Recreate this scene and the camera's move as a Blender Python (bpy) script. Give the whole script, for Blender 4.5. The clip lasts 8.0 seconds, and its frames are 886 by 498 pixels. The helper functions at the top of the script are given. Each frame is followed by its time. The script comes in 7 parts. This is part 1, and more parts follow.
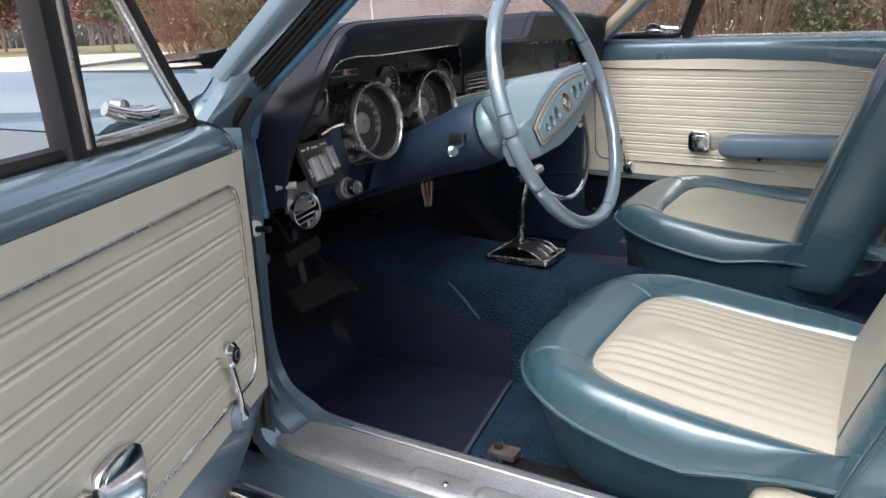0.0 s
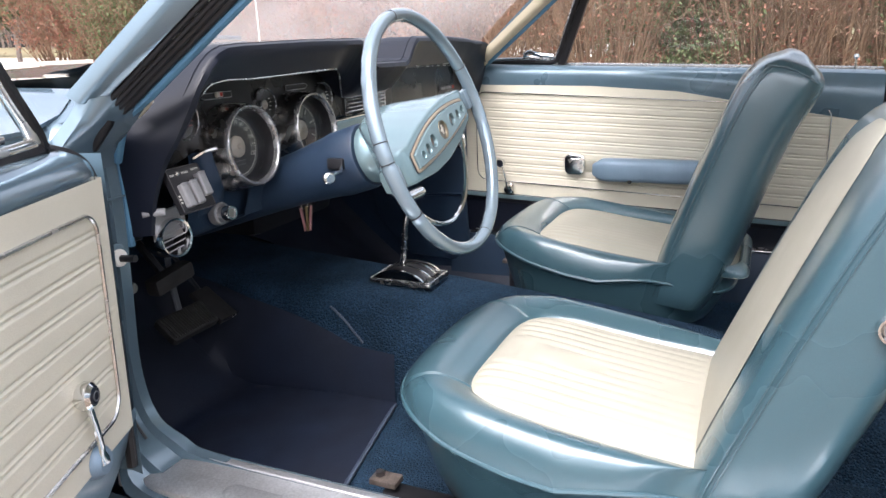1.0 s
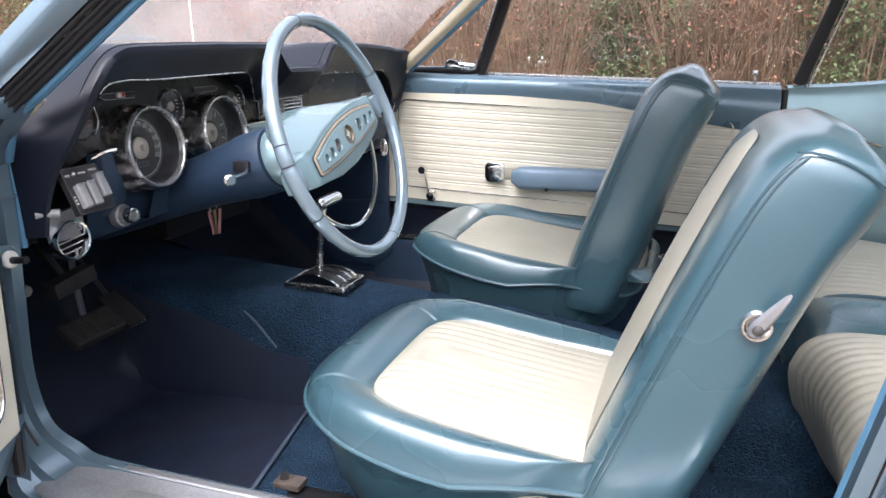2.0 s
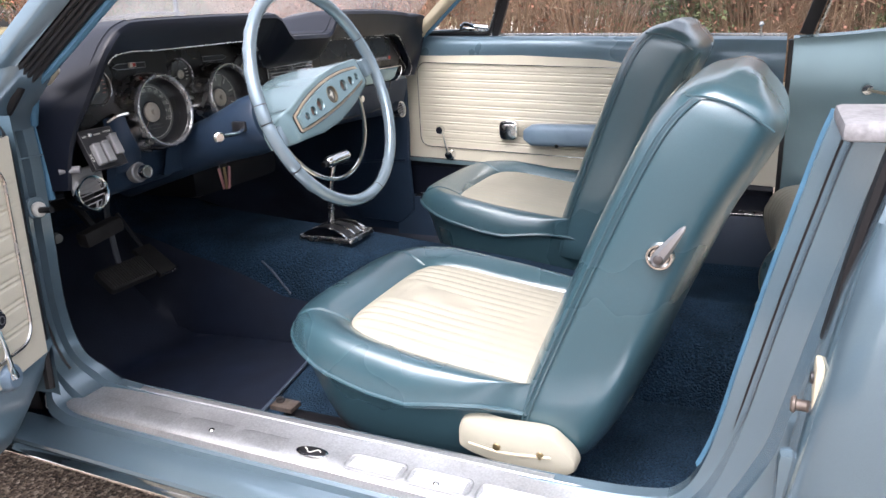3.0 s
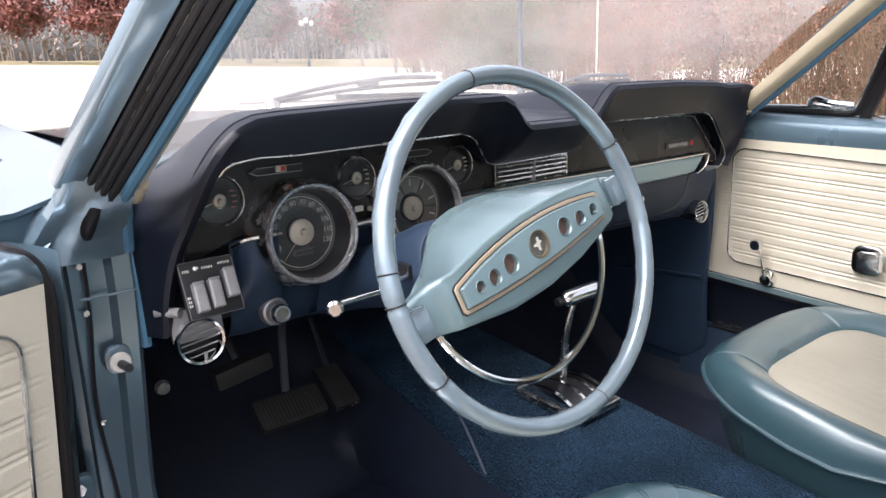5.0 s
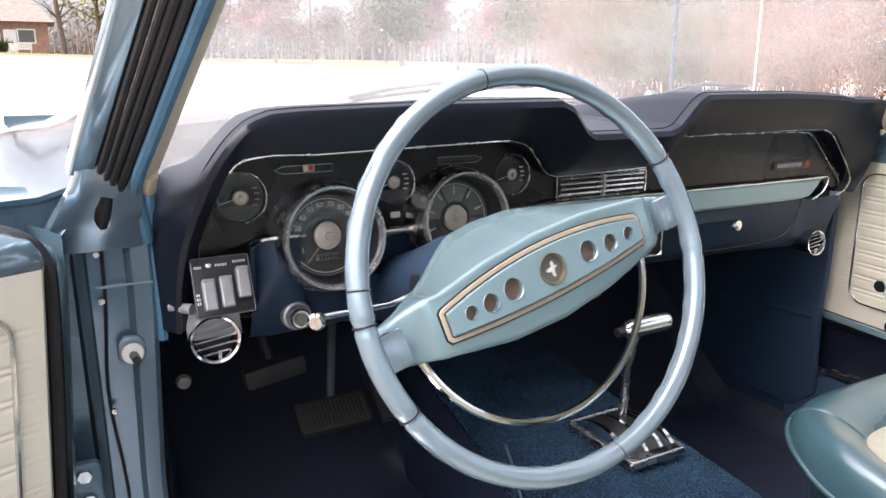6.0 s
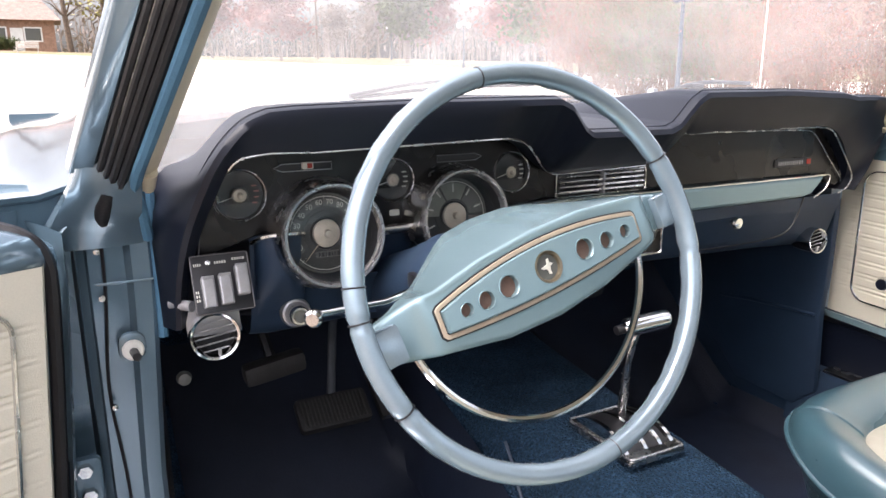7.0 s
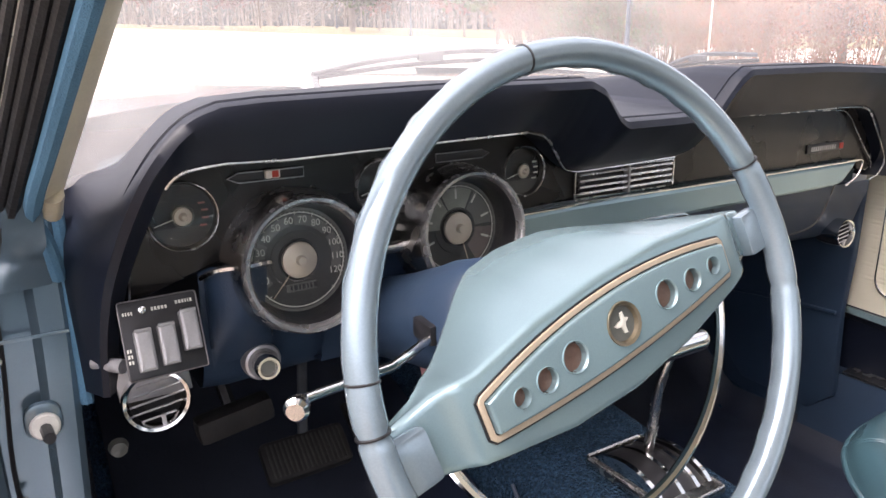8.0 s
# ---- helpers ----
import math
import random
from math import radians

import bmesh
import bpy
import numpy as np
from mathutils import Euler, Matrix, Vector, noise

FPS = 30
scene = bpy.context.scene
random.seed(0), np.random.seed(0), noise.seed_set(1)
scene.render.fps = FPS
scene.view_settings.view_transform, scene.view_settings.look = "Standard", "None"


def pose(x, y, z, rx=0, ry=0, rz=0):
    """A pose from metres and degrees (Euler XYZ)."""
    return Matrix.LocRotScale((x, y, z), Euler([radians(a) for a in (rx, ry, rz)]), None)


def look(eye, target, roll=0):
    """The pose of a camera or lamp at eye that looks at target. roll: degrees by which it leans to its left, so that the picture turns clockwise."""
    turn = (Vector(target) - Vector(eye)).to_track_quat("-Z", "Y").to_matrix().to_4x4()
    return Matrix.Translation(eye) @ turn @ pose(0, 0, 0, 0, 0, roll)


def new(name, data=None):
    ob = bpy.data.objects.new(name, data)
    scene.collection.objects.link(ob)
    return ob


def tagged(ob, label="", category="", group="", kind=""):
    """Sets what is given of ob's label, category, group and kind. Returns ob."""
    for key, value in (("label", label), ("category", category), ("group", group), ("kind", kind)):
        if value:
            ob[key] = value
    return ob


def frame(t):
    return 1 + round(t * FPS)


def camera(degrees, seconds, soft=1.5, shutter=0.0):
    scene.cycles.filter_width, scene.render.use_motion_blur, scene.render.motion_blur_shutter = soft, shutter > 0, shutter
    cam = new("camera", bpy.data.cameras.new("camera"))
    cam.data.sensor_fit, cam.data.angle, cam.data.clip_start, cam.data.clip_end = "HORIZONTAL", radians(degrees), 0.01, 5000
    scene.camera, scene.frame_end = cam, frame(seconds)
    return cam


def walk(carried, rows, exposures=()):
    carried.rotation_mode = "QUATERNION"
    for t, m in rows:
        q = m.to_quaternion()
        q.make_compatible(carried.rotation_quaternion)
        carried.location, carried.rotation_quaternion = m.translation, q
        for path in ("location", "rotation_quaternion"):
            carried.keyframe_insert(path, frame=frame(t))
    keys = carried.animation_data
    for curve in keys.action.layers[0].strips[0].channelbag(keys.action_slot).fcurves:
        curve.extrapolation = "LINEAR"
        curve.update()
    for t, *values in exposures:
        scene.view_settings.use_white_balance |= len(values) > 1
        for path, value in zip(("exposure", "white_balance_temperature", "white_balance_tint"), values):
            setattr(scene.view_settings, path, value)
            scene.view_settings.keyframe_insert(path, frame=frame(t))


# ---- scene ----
from mathutils.geometry import delaunay_2d_cdt
cam = camera(63.5, 8.0)
PATH = [
    (0, (-1.366, -0.746, 0.924), (0.234, 0.307, 0.349), -4.2),
    (0.5, (-1.351, -0.75, 0.933), (0.339, 0.16, 0.371), -2.9),
    (1, (-1.351, -0.761, 0.939), (0.401, 0.03, 0.387), -2.3),
    (1.5, (-1.354, -0.773, 0.944), (0.426, -0.035, 0.41), -1.4),
    (2, (-1.349, -0.819, 0.934), (0.47, -0.181, 0.401), -0.8),
    (2.2, (-1.352, -0.845, 0.932), (0.464, -0.208, 0.39), -1.0),
    (3.3, (-1.403, -1.047, 0.921), (0.267, -0.144, 0.291), -2.4),
    (3.5, (-1.398, -1.053, 0.914), (0.238, -0.093, 0.282), -1.3),
    (4, (-1.274, -0.986, 0.927), (0.243, 0.145, 0.28), -2.4),
    (4.5, (-1.047, -0.852, 0.973), (0.387, 0.416, 0.395), -2.7),
    (5, (-0.863, -0.805, 0.992), (0.363, 0.697, 0.501), -1.9),
    (5.2, (-0.795, -0.804, 0.991), (0.304, 0.796, 0.509), -1.5),
    (6.5, (-0.708, -0.824, 0.98), (0.194, 0.898, 0.51), -0.2),
    (7, (-0.707, -0.824, 0.983), (0.194, 0.897, 0.507), -0.3),
    (7.5, (-0.689, -0.74, 1.0), (0.224, 0.959, 0.472), -0.4),
    (8, (-0.66, -0.62, 0.991), (0.348, 1.015, 0.434), -0.6),
]
walk(cam, [(t, look(eye, target, roll)) for t, eye, target, roll in PATH],
     [(0.0, 1.13, 6200, 14), (0.5, 1.58, 6200, 15), (1.0, 1.82, 6200, 16), (1.5, 1.90, 6150, 17), (2.2, 1.80, 6050, 16), (3.5, 1.66, 6350, 18), (4.5, 1.60, 6400, 18),
      (5.2, 1.82, 6350, 17), (6.5, 2.05, 6350, 17), (8.0, 1.97, 6650, 21)])


# ---------------------------------------------------------------- world and light
world = bpy.data.worlds.new("overcast_sky")
scene.world = world
world.use_nodes = True
wn, wl = world.node_tree.nodes, world.node_tree.links
wn.clear()
w_out = wn.new("ShaderNodeOutputWorld")
w_bg = wn.new("ShaderNodeBackground")
w_sky = wn.new("ShaderNodeTexSky")
w_sky.sky_type = "NISHITA"
w_sky.sun_disc = False
w_sky.sun_elevation = radians(58)
w_sky.sun_rotation = radians(268)
w_sky.air_density, w_sky.dust_density, w_sky.ozone_density = 1.0, 7.0, 1.0
w_hsv = wn.new("ShaderNodeHueSaturation")
w_hsv.inputs["Saturation"].default_value = 0.35
wl.new(w_sky.outputs[0], w_hsv.inputs["Color"])
wl.new(w_hsv.outputs[0], w_bg.inputs["Color"])
w_bg.inputs["Strength"].default_value = 0.15
wl.new(w_bg.outputs[0], w_out.inputs["Surface"])

sun_data = bpy.data.lights.new("sun", "SUN")
sun_data.energy, sun_data.angle, sun_data.color = 0.34, radians(50), (1.0, 0.97, 0.93)
sun = new("sun", sun_data)
sun.matrix_world = look((0, 0, 0), (0.52, 0.02, -0.85)) @ Matrix.Identity(4)
sun.location = (-5, 0, 8)


# ---------------------------------------------------------------- materials
def node_mat(name):
    m = bpy.data.materials.new(name)
    m.use_nodes = True
    nt = m.node_tree
    return m, nt, nt.nodes["Principled BSDF"]


def surface(name, color, rough=0.5, metal=0.0, var=0.12, scale=18.0, fine=0.08, fscale=350.0, bump=0.0, bscale=400.0,
            rvar=0.1, coat=0.0, spec=0.5, second=None, island=0.0):
    """A node material: base colour varied by a broad and a fine noise, roughness varied by wear, and a fine relief."""
    m, nt, bsdf = node_mat(name)
    N, L = nt.nodes, nt.links
    tc = N.new("ShaderNodeTexCoord")
    big = N.new("ShaderNodeTexNoise")
    big.inputs["Scale"].default_value, big.inputs["Detail"].default_value = scale, 2.5
    small = N.new("ShaderNodeTexNoise")
    small.inputs["Scale"].default_value, small.inputs["Detail"].default_value = fscale, 3
    for n in (big, small):
        L.new(tc.outputs["Object"], n.inputs["Vector"])
    ramp = N.new("ShaderNodeMix")
    ramp.data_type = "RGBA"
    c = Vector(color)
    c2 = Vector(second) if second else c * (1 - 2 * var)
    ramp.inputs["A"].default_value = (*(c * (1 + var) if not second else c), 1)
    ramp.inputs["B"].default_value = (*c2, 1)
    mr = N.new("ShaderNodeMapRange")
    mr.inputs["From Min"].default_value, mr.inputs["From Max"].default_value = 0.22, 0.80
    L.new(big.outputs["Fac"], mr.inputs["Value"])
    L.new(mr.outputs["Result"], ramp.inputs["Factor"])
    hs = N.new("ShaderNodeHueSaturation")
    fm = N.new("ShaderNodeMapRange")
    fm.inputs["From Min"].default_value, fm.inputs["From Max"].default_value = 0.3, 0.7
    fm.inputs["To Min"].default_value, fm.inputs["To Max"].default_value = 1 - fine, 1 + fine
    L.new(small.outputs["Fac"], fm.inputs["Value"])
    L.new(fm.outputs["Result"], hs.inputs["Value"])
    L.new(ramp.outputs["Result"], hs.inputs["Color"])
    L.new(hs.outputs["Color"], bsdf.inputs["Base Color"])
    rm = N.new("ShaderNodeMapRange")
    rm.inputs["From Min"].default_value, rm.inputs["From Max"].default_value = 0.2, 0.8
    rm.inputs["To Min"].default_value, rm.inputs["To Max"].default_value = max(0.02, rough * (1 - rvar)), min(1, rough * (1 + rvar))
    L.new(big.outputs["Fac"], rm.inputs["Value"])
    L.new(rm.outputs["Result"], bsdf.inputs["Roughness"])
    bsdf.inputs["Metallic"].default_value = metal
    bsdf.inputs["Specular IOR Level"].default_value = spec
    bsdf.inputs["Coat Weight"].default_value = coat
    bsdf.inputs["Coat Roughness"].default_value = 0.08
    if bump:
        bn = N.new("ShaderNodeTexNoise")
        bn.inputs["Scale"].default_value, bn.inputs["Detail"].default_value = bscale, 4
        L.new(tc.outputs["Object"], bn.inputs["Vector"])
        bp = N.new("ShaderNodeBump")
        bp.inputs["Strength"].default_value, bp.inputs["Distance"].default_value = min(1.0, bump), 0.002
        L.new(bn.outputs["Fac"], bp.inputs["Height"])
        L.new(bp.outputs["Normal"], bsdf.inputs["Normal"])
    return m


TEAL = surface("teal_vinyl", (0.042, 0.092, 0.114), 0.28, 0.15, 0.04, 6, 0.08, 900, 0.14, 700, 0.08)
TEAL.node_tree.nodes["Principled BSDF"].inputs["Coat Weight"].default_value = 1.0
TEAL.node_tree.nodes["Principled BSDF"].inputs["Coat Roughness"].default_value = 0.20
# ivory split in two to offset the light: seats darkened, door trim lightened
IVORY_DIMMED = surface("ivory_vinyl_dimmed", (0.355, 0.339, 0.273), 0.42, 0, 0.04, 9, 0.04, 700, 0.22, 650, 0.15)
TRIM_IVORY_LIFTED = surface("ivory_door_trim_vinyl_lifted", (0.62, 0.585, 0.475), 0.40, 0, 0.04, 9, 0.04, 700, 0.22, 650, 0.1)
NAVY_PAD = surface("navy_padded_vinyl", (0.0040, 0.0062, 0.0135), 0.45, 0, 0.12, 9, 0.10, 800, 0.10, 700, 0.10, 0.0, 0.28)
NAVY_PAD.node_tree.nodes["Principled BSDF"].inputs["Coat Weight"].default_value = 0.12
NAVY_PAD.node_tree.nodes["Principled BSDF"].inputs["Coat Roughness"].default_value = 0.34
NAVY = surface("navy_paint", (0.020, 0.037, 0.066), 0.42, 0, 0.10, 8, 0.06, 900, 0.15, 500, 0.2, 0.0, 0.3)
LIGHT_BLUE = surface("light_blue_paint", (0.212, 0.312, 0.338), 0.24, 0.45, 0.05, 7, 0.06, 1500, 0.05, 600, 0.15, 0.2)
BODY = surface("metallic_blue_body_paint", (0.145, 0.212, 0.258), 0.20, 0.5, 0.06, 5, 0.08, 1800, 0.03, 300, 0.25, 1.0)
BODY_DARK = surface("satin_blue_inner_paint", (0.120, 0.190, 0.240), 0.30, 0.25, 0.10, 9, 0.06, 1200, 0.08, 260, 0.2, 0.4)
SEAL_BLUE = surface("bright_blue_fabric_seal", (0.07, 0.18, 0.28), 0.7, 0, 0.1, 20, 0.15, 900, 0.6, 900)
RIM = surface("grey_blue_wheel_plastic", (0.245, 0.318, 0.368), 0.22, 0.5, 0.07, 14, 0.05, 900, 0.05, 400, 0.25, 0.3)
CHROME = surface("chrome", (0.78, 0.78, 0.77), 0.10, 1.0, 0.05, 30, 0.04, 600, 0.04, 120, 0.5)
WORN_CHROME = surface("worn_chrome", (0.62, 0.61, 0.59), 0.24, 1.0, 0.12, 40, 0.1, 500, 0.08, 160, 0.5)
BRIGHT = surface("satin_bright_metal", (0.46, 0.46, 0.46), 0.24, 0.85, 0.06, 60, 0.05, 500, 0.0, 200, 0.5)
RUSTY = surface("rusty_brown_bracket_paint", (0.13, 0.105, 0.09), 0.5, 0.4, 0.25, 60, 0.2, 400, 0.2, 200)
ALU = surface("brushed_aluminium_scuffed", (0.62, 0.63, 0.64), 0.40, 0.85, 0.14, 14, 0.12, 300, 0.25, 180, 0.35)
BLACK = surface("black_plastic", (0.012, 0.012, 0.014), 0.35, 0, 0.1, 20, 0.1, 600, 0.1, 500, 0.2)
RUBBER = surface("black_rubber", (0.008, 0.007, 0.008), 0.5, 0, 0.2, 30, 0.15, 500, 0.3, 300, 0.15)
DIAL = surface("dark_dial_face", (0.032, 0.032, 0.030), 0.45, 0, 0.1, 30, 0.05, 600)
DIAL_GREY = surface("grey_dial_ring", (0.10, 0.105, 0.095), 0.4, 0, 0.1, 30, 0.05, 600)
HUB = surface("champagne_dial_hub", (0.50, 0.45, 0.37), 0.34, 0.45, 0.08, 60, 0.05, 600)
DIM_MARK = surface("faded_dial_printing", (0.56, 0.56, 0.50), 0.6, 0, 0.1, 60, 0.05, 600)
MARK = surface("pale_printing", (0.62, 0.62, 0.56), 0.6, 0, 0.03, 60, 0.02, 600)
RED_MARK = surface("red_printing", (0.45, 0.05, 0.03), 0.6, 0, 0.05, 60, 0.02, 600)
TAN_TRIM = surface("tan_inlay", (0.40, 0.33, 0.245), 0.4, 0.1, 0.06, 60, 0.05, 600)
TAN_METAL = surface("tan_enamel", (0.55, 0.49, 0.36), 0.38, 0, 0.08, 20, 0.06, 600, 0.1, 300)
SCREW = surface("brass_screw", (0.35, 0.27, 0.15), 0.35, 0.9, 0.1, 60, 0.1, 600)
WHITE_NYLON = surface("white_nylon", (0.72, 0.70, 0.64), 0.4, 0, 0.08, 50, 0.05, 600)
PEDAL = surface("ribbed_pedal_rubber", (0.010, 0.009, 0.009), 0.7, 0, 0.2, 30, 0.15, 400, 0.3, 300)
SILVER = surface("satin_silver_plastic", (0.36, 0.36, 0.37), 0.36, 0.7, 0.06, 40, 0.05, 600)
KEY_RED = surface("red_key_tag", (0.26, 0.12, 0.12), 0.5, 0, 0.1, 60, 0.05, 600)
DIAL_WARM = surface("brown_grey_dial_sector", (0.13, 0.105, 0.095), 0.45, 0, 0.15, 60, 0.05, 600)
RED_FADED = surface("faded_red_printing", (0.36, 0.13, 0.11), 0.6, 0, 0.15, 60, 0.05, 600)
DIAL_PALE = surface("pale_green_grey_dial_sector", (0.20, 0.21, 0.18), 0.42, 0, 0.12, 60, 0.05, 600)
STEEL_DARK = surface("dull_dark_steel", (0.16, 0.15, 0.15), 0.38, 0.9, 0.15, 60, 0.1, 500)
ROCKER = surface("satin_grey_rocker", (0.27, 0.27, 0.275), 0.42, 0.35, 0.06, 60, 0.05, 600)
BARK = surface("bark", (0.13, 0.095, 0.07), 0.9, 0, 0.25, 6, 0.2, 60, 0.5, 60)
TWIG = surface("brown_twigs", (0.215, 0.135, 0.085), 0.85, 0, 0.30, 1.6, 0.2, 40)
RED_LEAF = surface("russet_leaves", (0.26, 0.105, 0.065), 0.7, 0, 0.35, 2.2, 0.3, 30)
GREEN_LEAF = surface("evergreen_leaves", (0.115, 0.145, 0.058), 0.8, 0, 0.40, 1.8, 0.3, 30)
PINK_BUD = surface("reddish_buds", (0.30, 0.13, 0.11), 0.8, 0, 0.25, 0.8, 0.3, 12)
GREY_TWIG = surface("grey_bare_twigs", (0.23, 0.19, 0.165), 0.9, 0, 0.25, 0.7, 0.2, 12)
YELLOW_LEAF = surface("yellow_green_leaves", (0.30, 0.27, 0.08), 0.7, 0, 0.25, 1.0, 0.3, 12)
HOUSE_WALL = surface("brown_brick_wall", (0.33, 0.20, 0.14), 0.85, 0, 0.15, 3, 0.2, 14, 0.3, 12)
ROOF = surface("brown_shingles", (0.26, 0.19, 0.16), 0.9, 0, 0.15, 2, 0.2, 10)
WHITE_PAINT = surface("white_paint", (0.75, 0.74, 0.71), 0.55, 0, 0.06, 3, 0.05, 40)
POST = surface("dark_blue_post_paint", (0.035, 0.05, 0.07), 0.45, 0, 0.1, 6, 0.08, 60)
WOOD = surface("weathered_bench_wood", (0.50, 0.46, 0.40), 0.8, 0, 0.15, 8, 0.15, 90)


def carpet_material(name, color, depth):
    m = surface(name, color, 0.95, 0, 0.25, 9, 0.45, 260, 0, 1, 0.05, 0, 0.15)
    nt = m.node_tree
    N, L = nt.nodes, nt.links
    tc = N.new("ShaderNodeTexCoord")
    vor = N.new("ShaderNodeTexVoronoi")
    vor.inputs["Scale"].default_value = 230
    L.new(tc.outputs["Object"], vor.inputs["Vector"])
    bp = N.new("ShaderNodeBump")
    bp.inputs["Strength"].default_value, bp.inputs["Distance"].default_value = 1.0, depth
    bp.invert = True
    L.new(vor.outputs["Distance"], bp.inputs["Height"])
    L.new(bp.outputs["Normal"], nt.nodes["Principled BSDF"].inputs["Normal"])
    return m


CARPET = carpet_material("navy_loop_carpet", (0.019, 0.045, 0.080), 0.006)
# the driver's rubber mat, and painted shade over the passenger floor
MAT_SHADE = surface("navy_rubber_mat_and_shade", (0.006, 0.011, 0.026), 0.62, 0, 0.2, 7, 0.1, 300, 0.25, 220, 0.25)


def dash_grain_material():
    m = surface("black_grained_panel", (0.008, 0.007, 0.007), 0.28, 0, 0.2, 12, 0.1, 500, 0, 1, 0.2, 0.1, 0.35)
    nt = m.node_tree
    N, L = nt.nodes, nt.links
    tc = N.new("ShaderNodeTexCoord")
    mp = N.new("ShaderNodeMapping")
    mp.inputs["Scale"].default_value = (12, 40, 240)
    wv = N.new("ShaderNodeTexNoise")
    wv.inputs["Scale"].default_value, wv.inputs["Detail"].default_value = 4, 6
    L.new(tc.outputs["Object"], mp.inputs["Vector"])
    L.new(mp.outputs["Vector"], wv.inputs["Vector"])
    bp = N.new("ShaderNodeBump")
    bp.inputs["Strength"].default_value, bp.inputs["Distance"].default_value = 0.3, 0.0008
    L.new(wv.outputs["Fac"], bp.inputs["Height"])
    L.new(bp.outputs["Normal"], nt.nodes["Principled BSDF"].inputs["Normal"])
    return m


GRAIN = dash_grain_material()


def ground_material():
    """Asphalt with pale and brown aggregate near the car, a pale concrete lot beyond a joint, verge past the lot."""
    m, nt, bsdf = node_mat("asphalt_and_concrete")
    N, L = nt.nodes, nt.links
    tc = N.new("ShaderNodeTexCoord")
    vor = N.new("ShaderNodeTexVoronoi")
    vor.inputs["Scale"].default_value = 150
    cr = N.new("ShaderNodeValToRGB")
    els = cr.color_ramp.elements
    els[0].position, els[0].color = 0.0, (0.035, 0.027, 0.021, 1)
    els[1].position, els[1].color = 1.0, (0.46, 0.38, 0.30, 1)
    e = els.new(0.45)
    e.color = (0.13, 0.095, 0.07, 1)
    e = els.new(0.75)
    e.color = (0.25, 0.19, 0.14, 1)
    sep = N.new("ShaderNodeSeparateColor")
    L.new(tc.outputs["Object"], vor.inputs["Vector"])
    L.new(vor.outputs["Color"], sep.inputs[0])
    L.new(sep.outputs[0], cr.inputs["Fac"])
    big = N.new("ShaderNodeTexNoise")
    big.inputs["Scale"].default_value, big.inputs["Detail"].default_value = 0.7, 6
    L.new(tc.outputs["Object"], big.inputs["Vector"])
    conc = N.new("ShaderNodeMix")
    conc.data_type = "RGBA"
    conc.inputs["A"].default_value, conc.inputs["B"].default_value = (0.60, 0.55, 0.48, 1), (0.46, 0.42, 0.36, 1)
    L.new(big.outputs["Fac"], conc.inputs["Factor"])
    sx = N.new("ShaderNodeSeparateXYZ")
    L.new(tc.outputs["Object"], sx.inputs[0])
    lot = N.new("ShaderNodeMath")
    lot.operation = "GREATER_THAN"
    lot.inputs[1].default_value = 3.4
    L.new(sx.outputs["Y"], lot.inputs[0])
    mx = N.new("ShaderNodeMix")
    mx.data_type = "RGBA"
    L.new(lot.outputs[0], mx.inputs["Factor"])
    L.new(cr.outputs["Color"], mx.inputs["A"])
    L.new(conc.outputs["Result"], mx.inputs["B"])
    # the grass verge begins past a long straight kerb line
    verge = N.new("ShaderNodeVectorMath")
    verge.operation = "DOT_PRODUCT"
    verge.inputs[1].default_value = (0.35, 0.937, 0)
    L.new(tc.outputs["Object"], verge.inputs[0])
    far = N.new("ShaderNodeMath")
    far.operation = "GREATER_THAN"
    far.inputs[1].default_value = 56
    L.new(verge.outputs["Value"], far.inputs[0])
    side = N.new("ShaderNodeMath")
    side.operation = "GREATER_THAN"
    side.inputs[1].default_value = 6.2
    L.new(sx.outputs["X"], side.inputs[0])
    near = N.new("ShaderNodeMath")
    near.operation = "LESS_THAN"
    near.inputs[1].default_value = 7.0
    L.new(sx.outputs["Y"], near.inputs[0])
    both = N.new("ShaderNodeMath")
    both.operation = "MULTIPLY"
    L.new(side.outputs[0], both.inputs[0])
    L.new(near.outputs[0], both.inputs[1])
    anyg = N.new("ShaderNodeMath")
    anyg.operation = "MAXIMUM"
    L.new(far.outputs[0], anyg.inputs[0])
    L.new(both.outputs[0], anyg.inputs[1])
    grass = N.new("ShaderNodeMix")
    grass.data_type = "RGBA"
    L.new(anyg.outputs[0], grass.inputs["Factor"])
    L.new(mx.outputs["Result"], grass.inputs["A"])
    gcol = N.new("ShaderNodeMix")
    gcol.data_type = "RGBA"
    gcol.inputs["A"].default_value, gcol.inputs["B"].default_value = (0.16, 0.15, 0.06, 1), (0.25, 0.19, 0.11, 1)
    L.new(big.outputs["Fac"], gcol.inputs["Factor"])
    L.new(gcol.outputs["Result"], grass.inputs["B"])
    L.new(grass.outputs["Result"], bsdf.inputs["Base Color"])
    bsdf.inputs["Roughness"].default_value = 0.92
    bp = N.new("ShaderNodeBump")
    bp.inputs["Strength"].default_value, bp.inputs["Distance"].default_value = 0.8, 0.004
    L.new(vor.outputs["Distance"], bp.inputs["Height"])
    L.new(bp.outputs["Normal"], bsdf.inputs["Normal"])
    return m


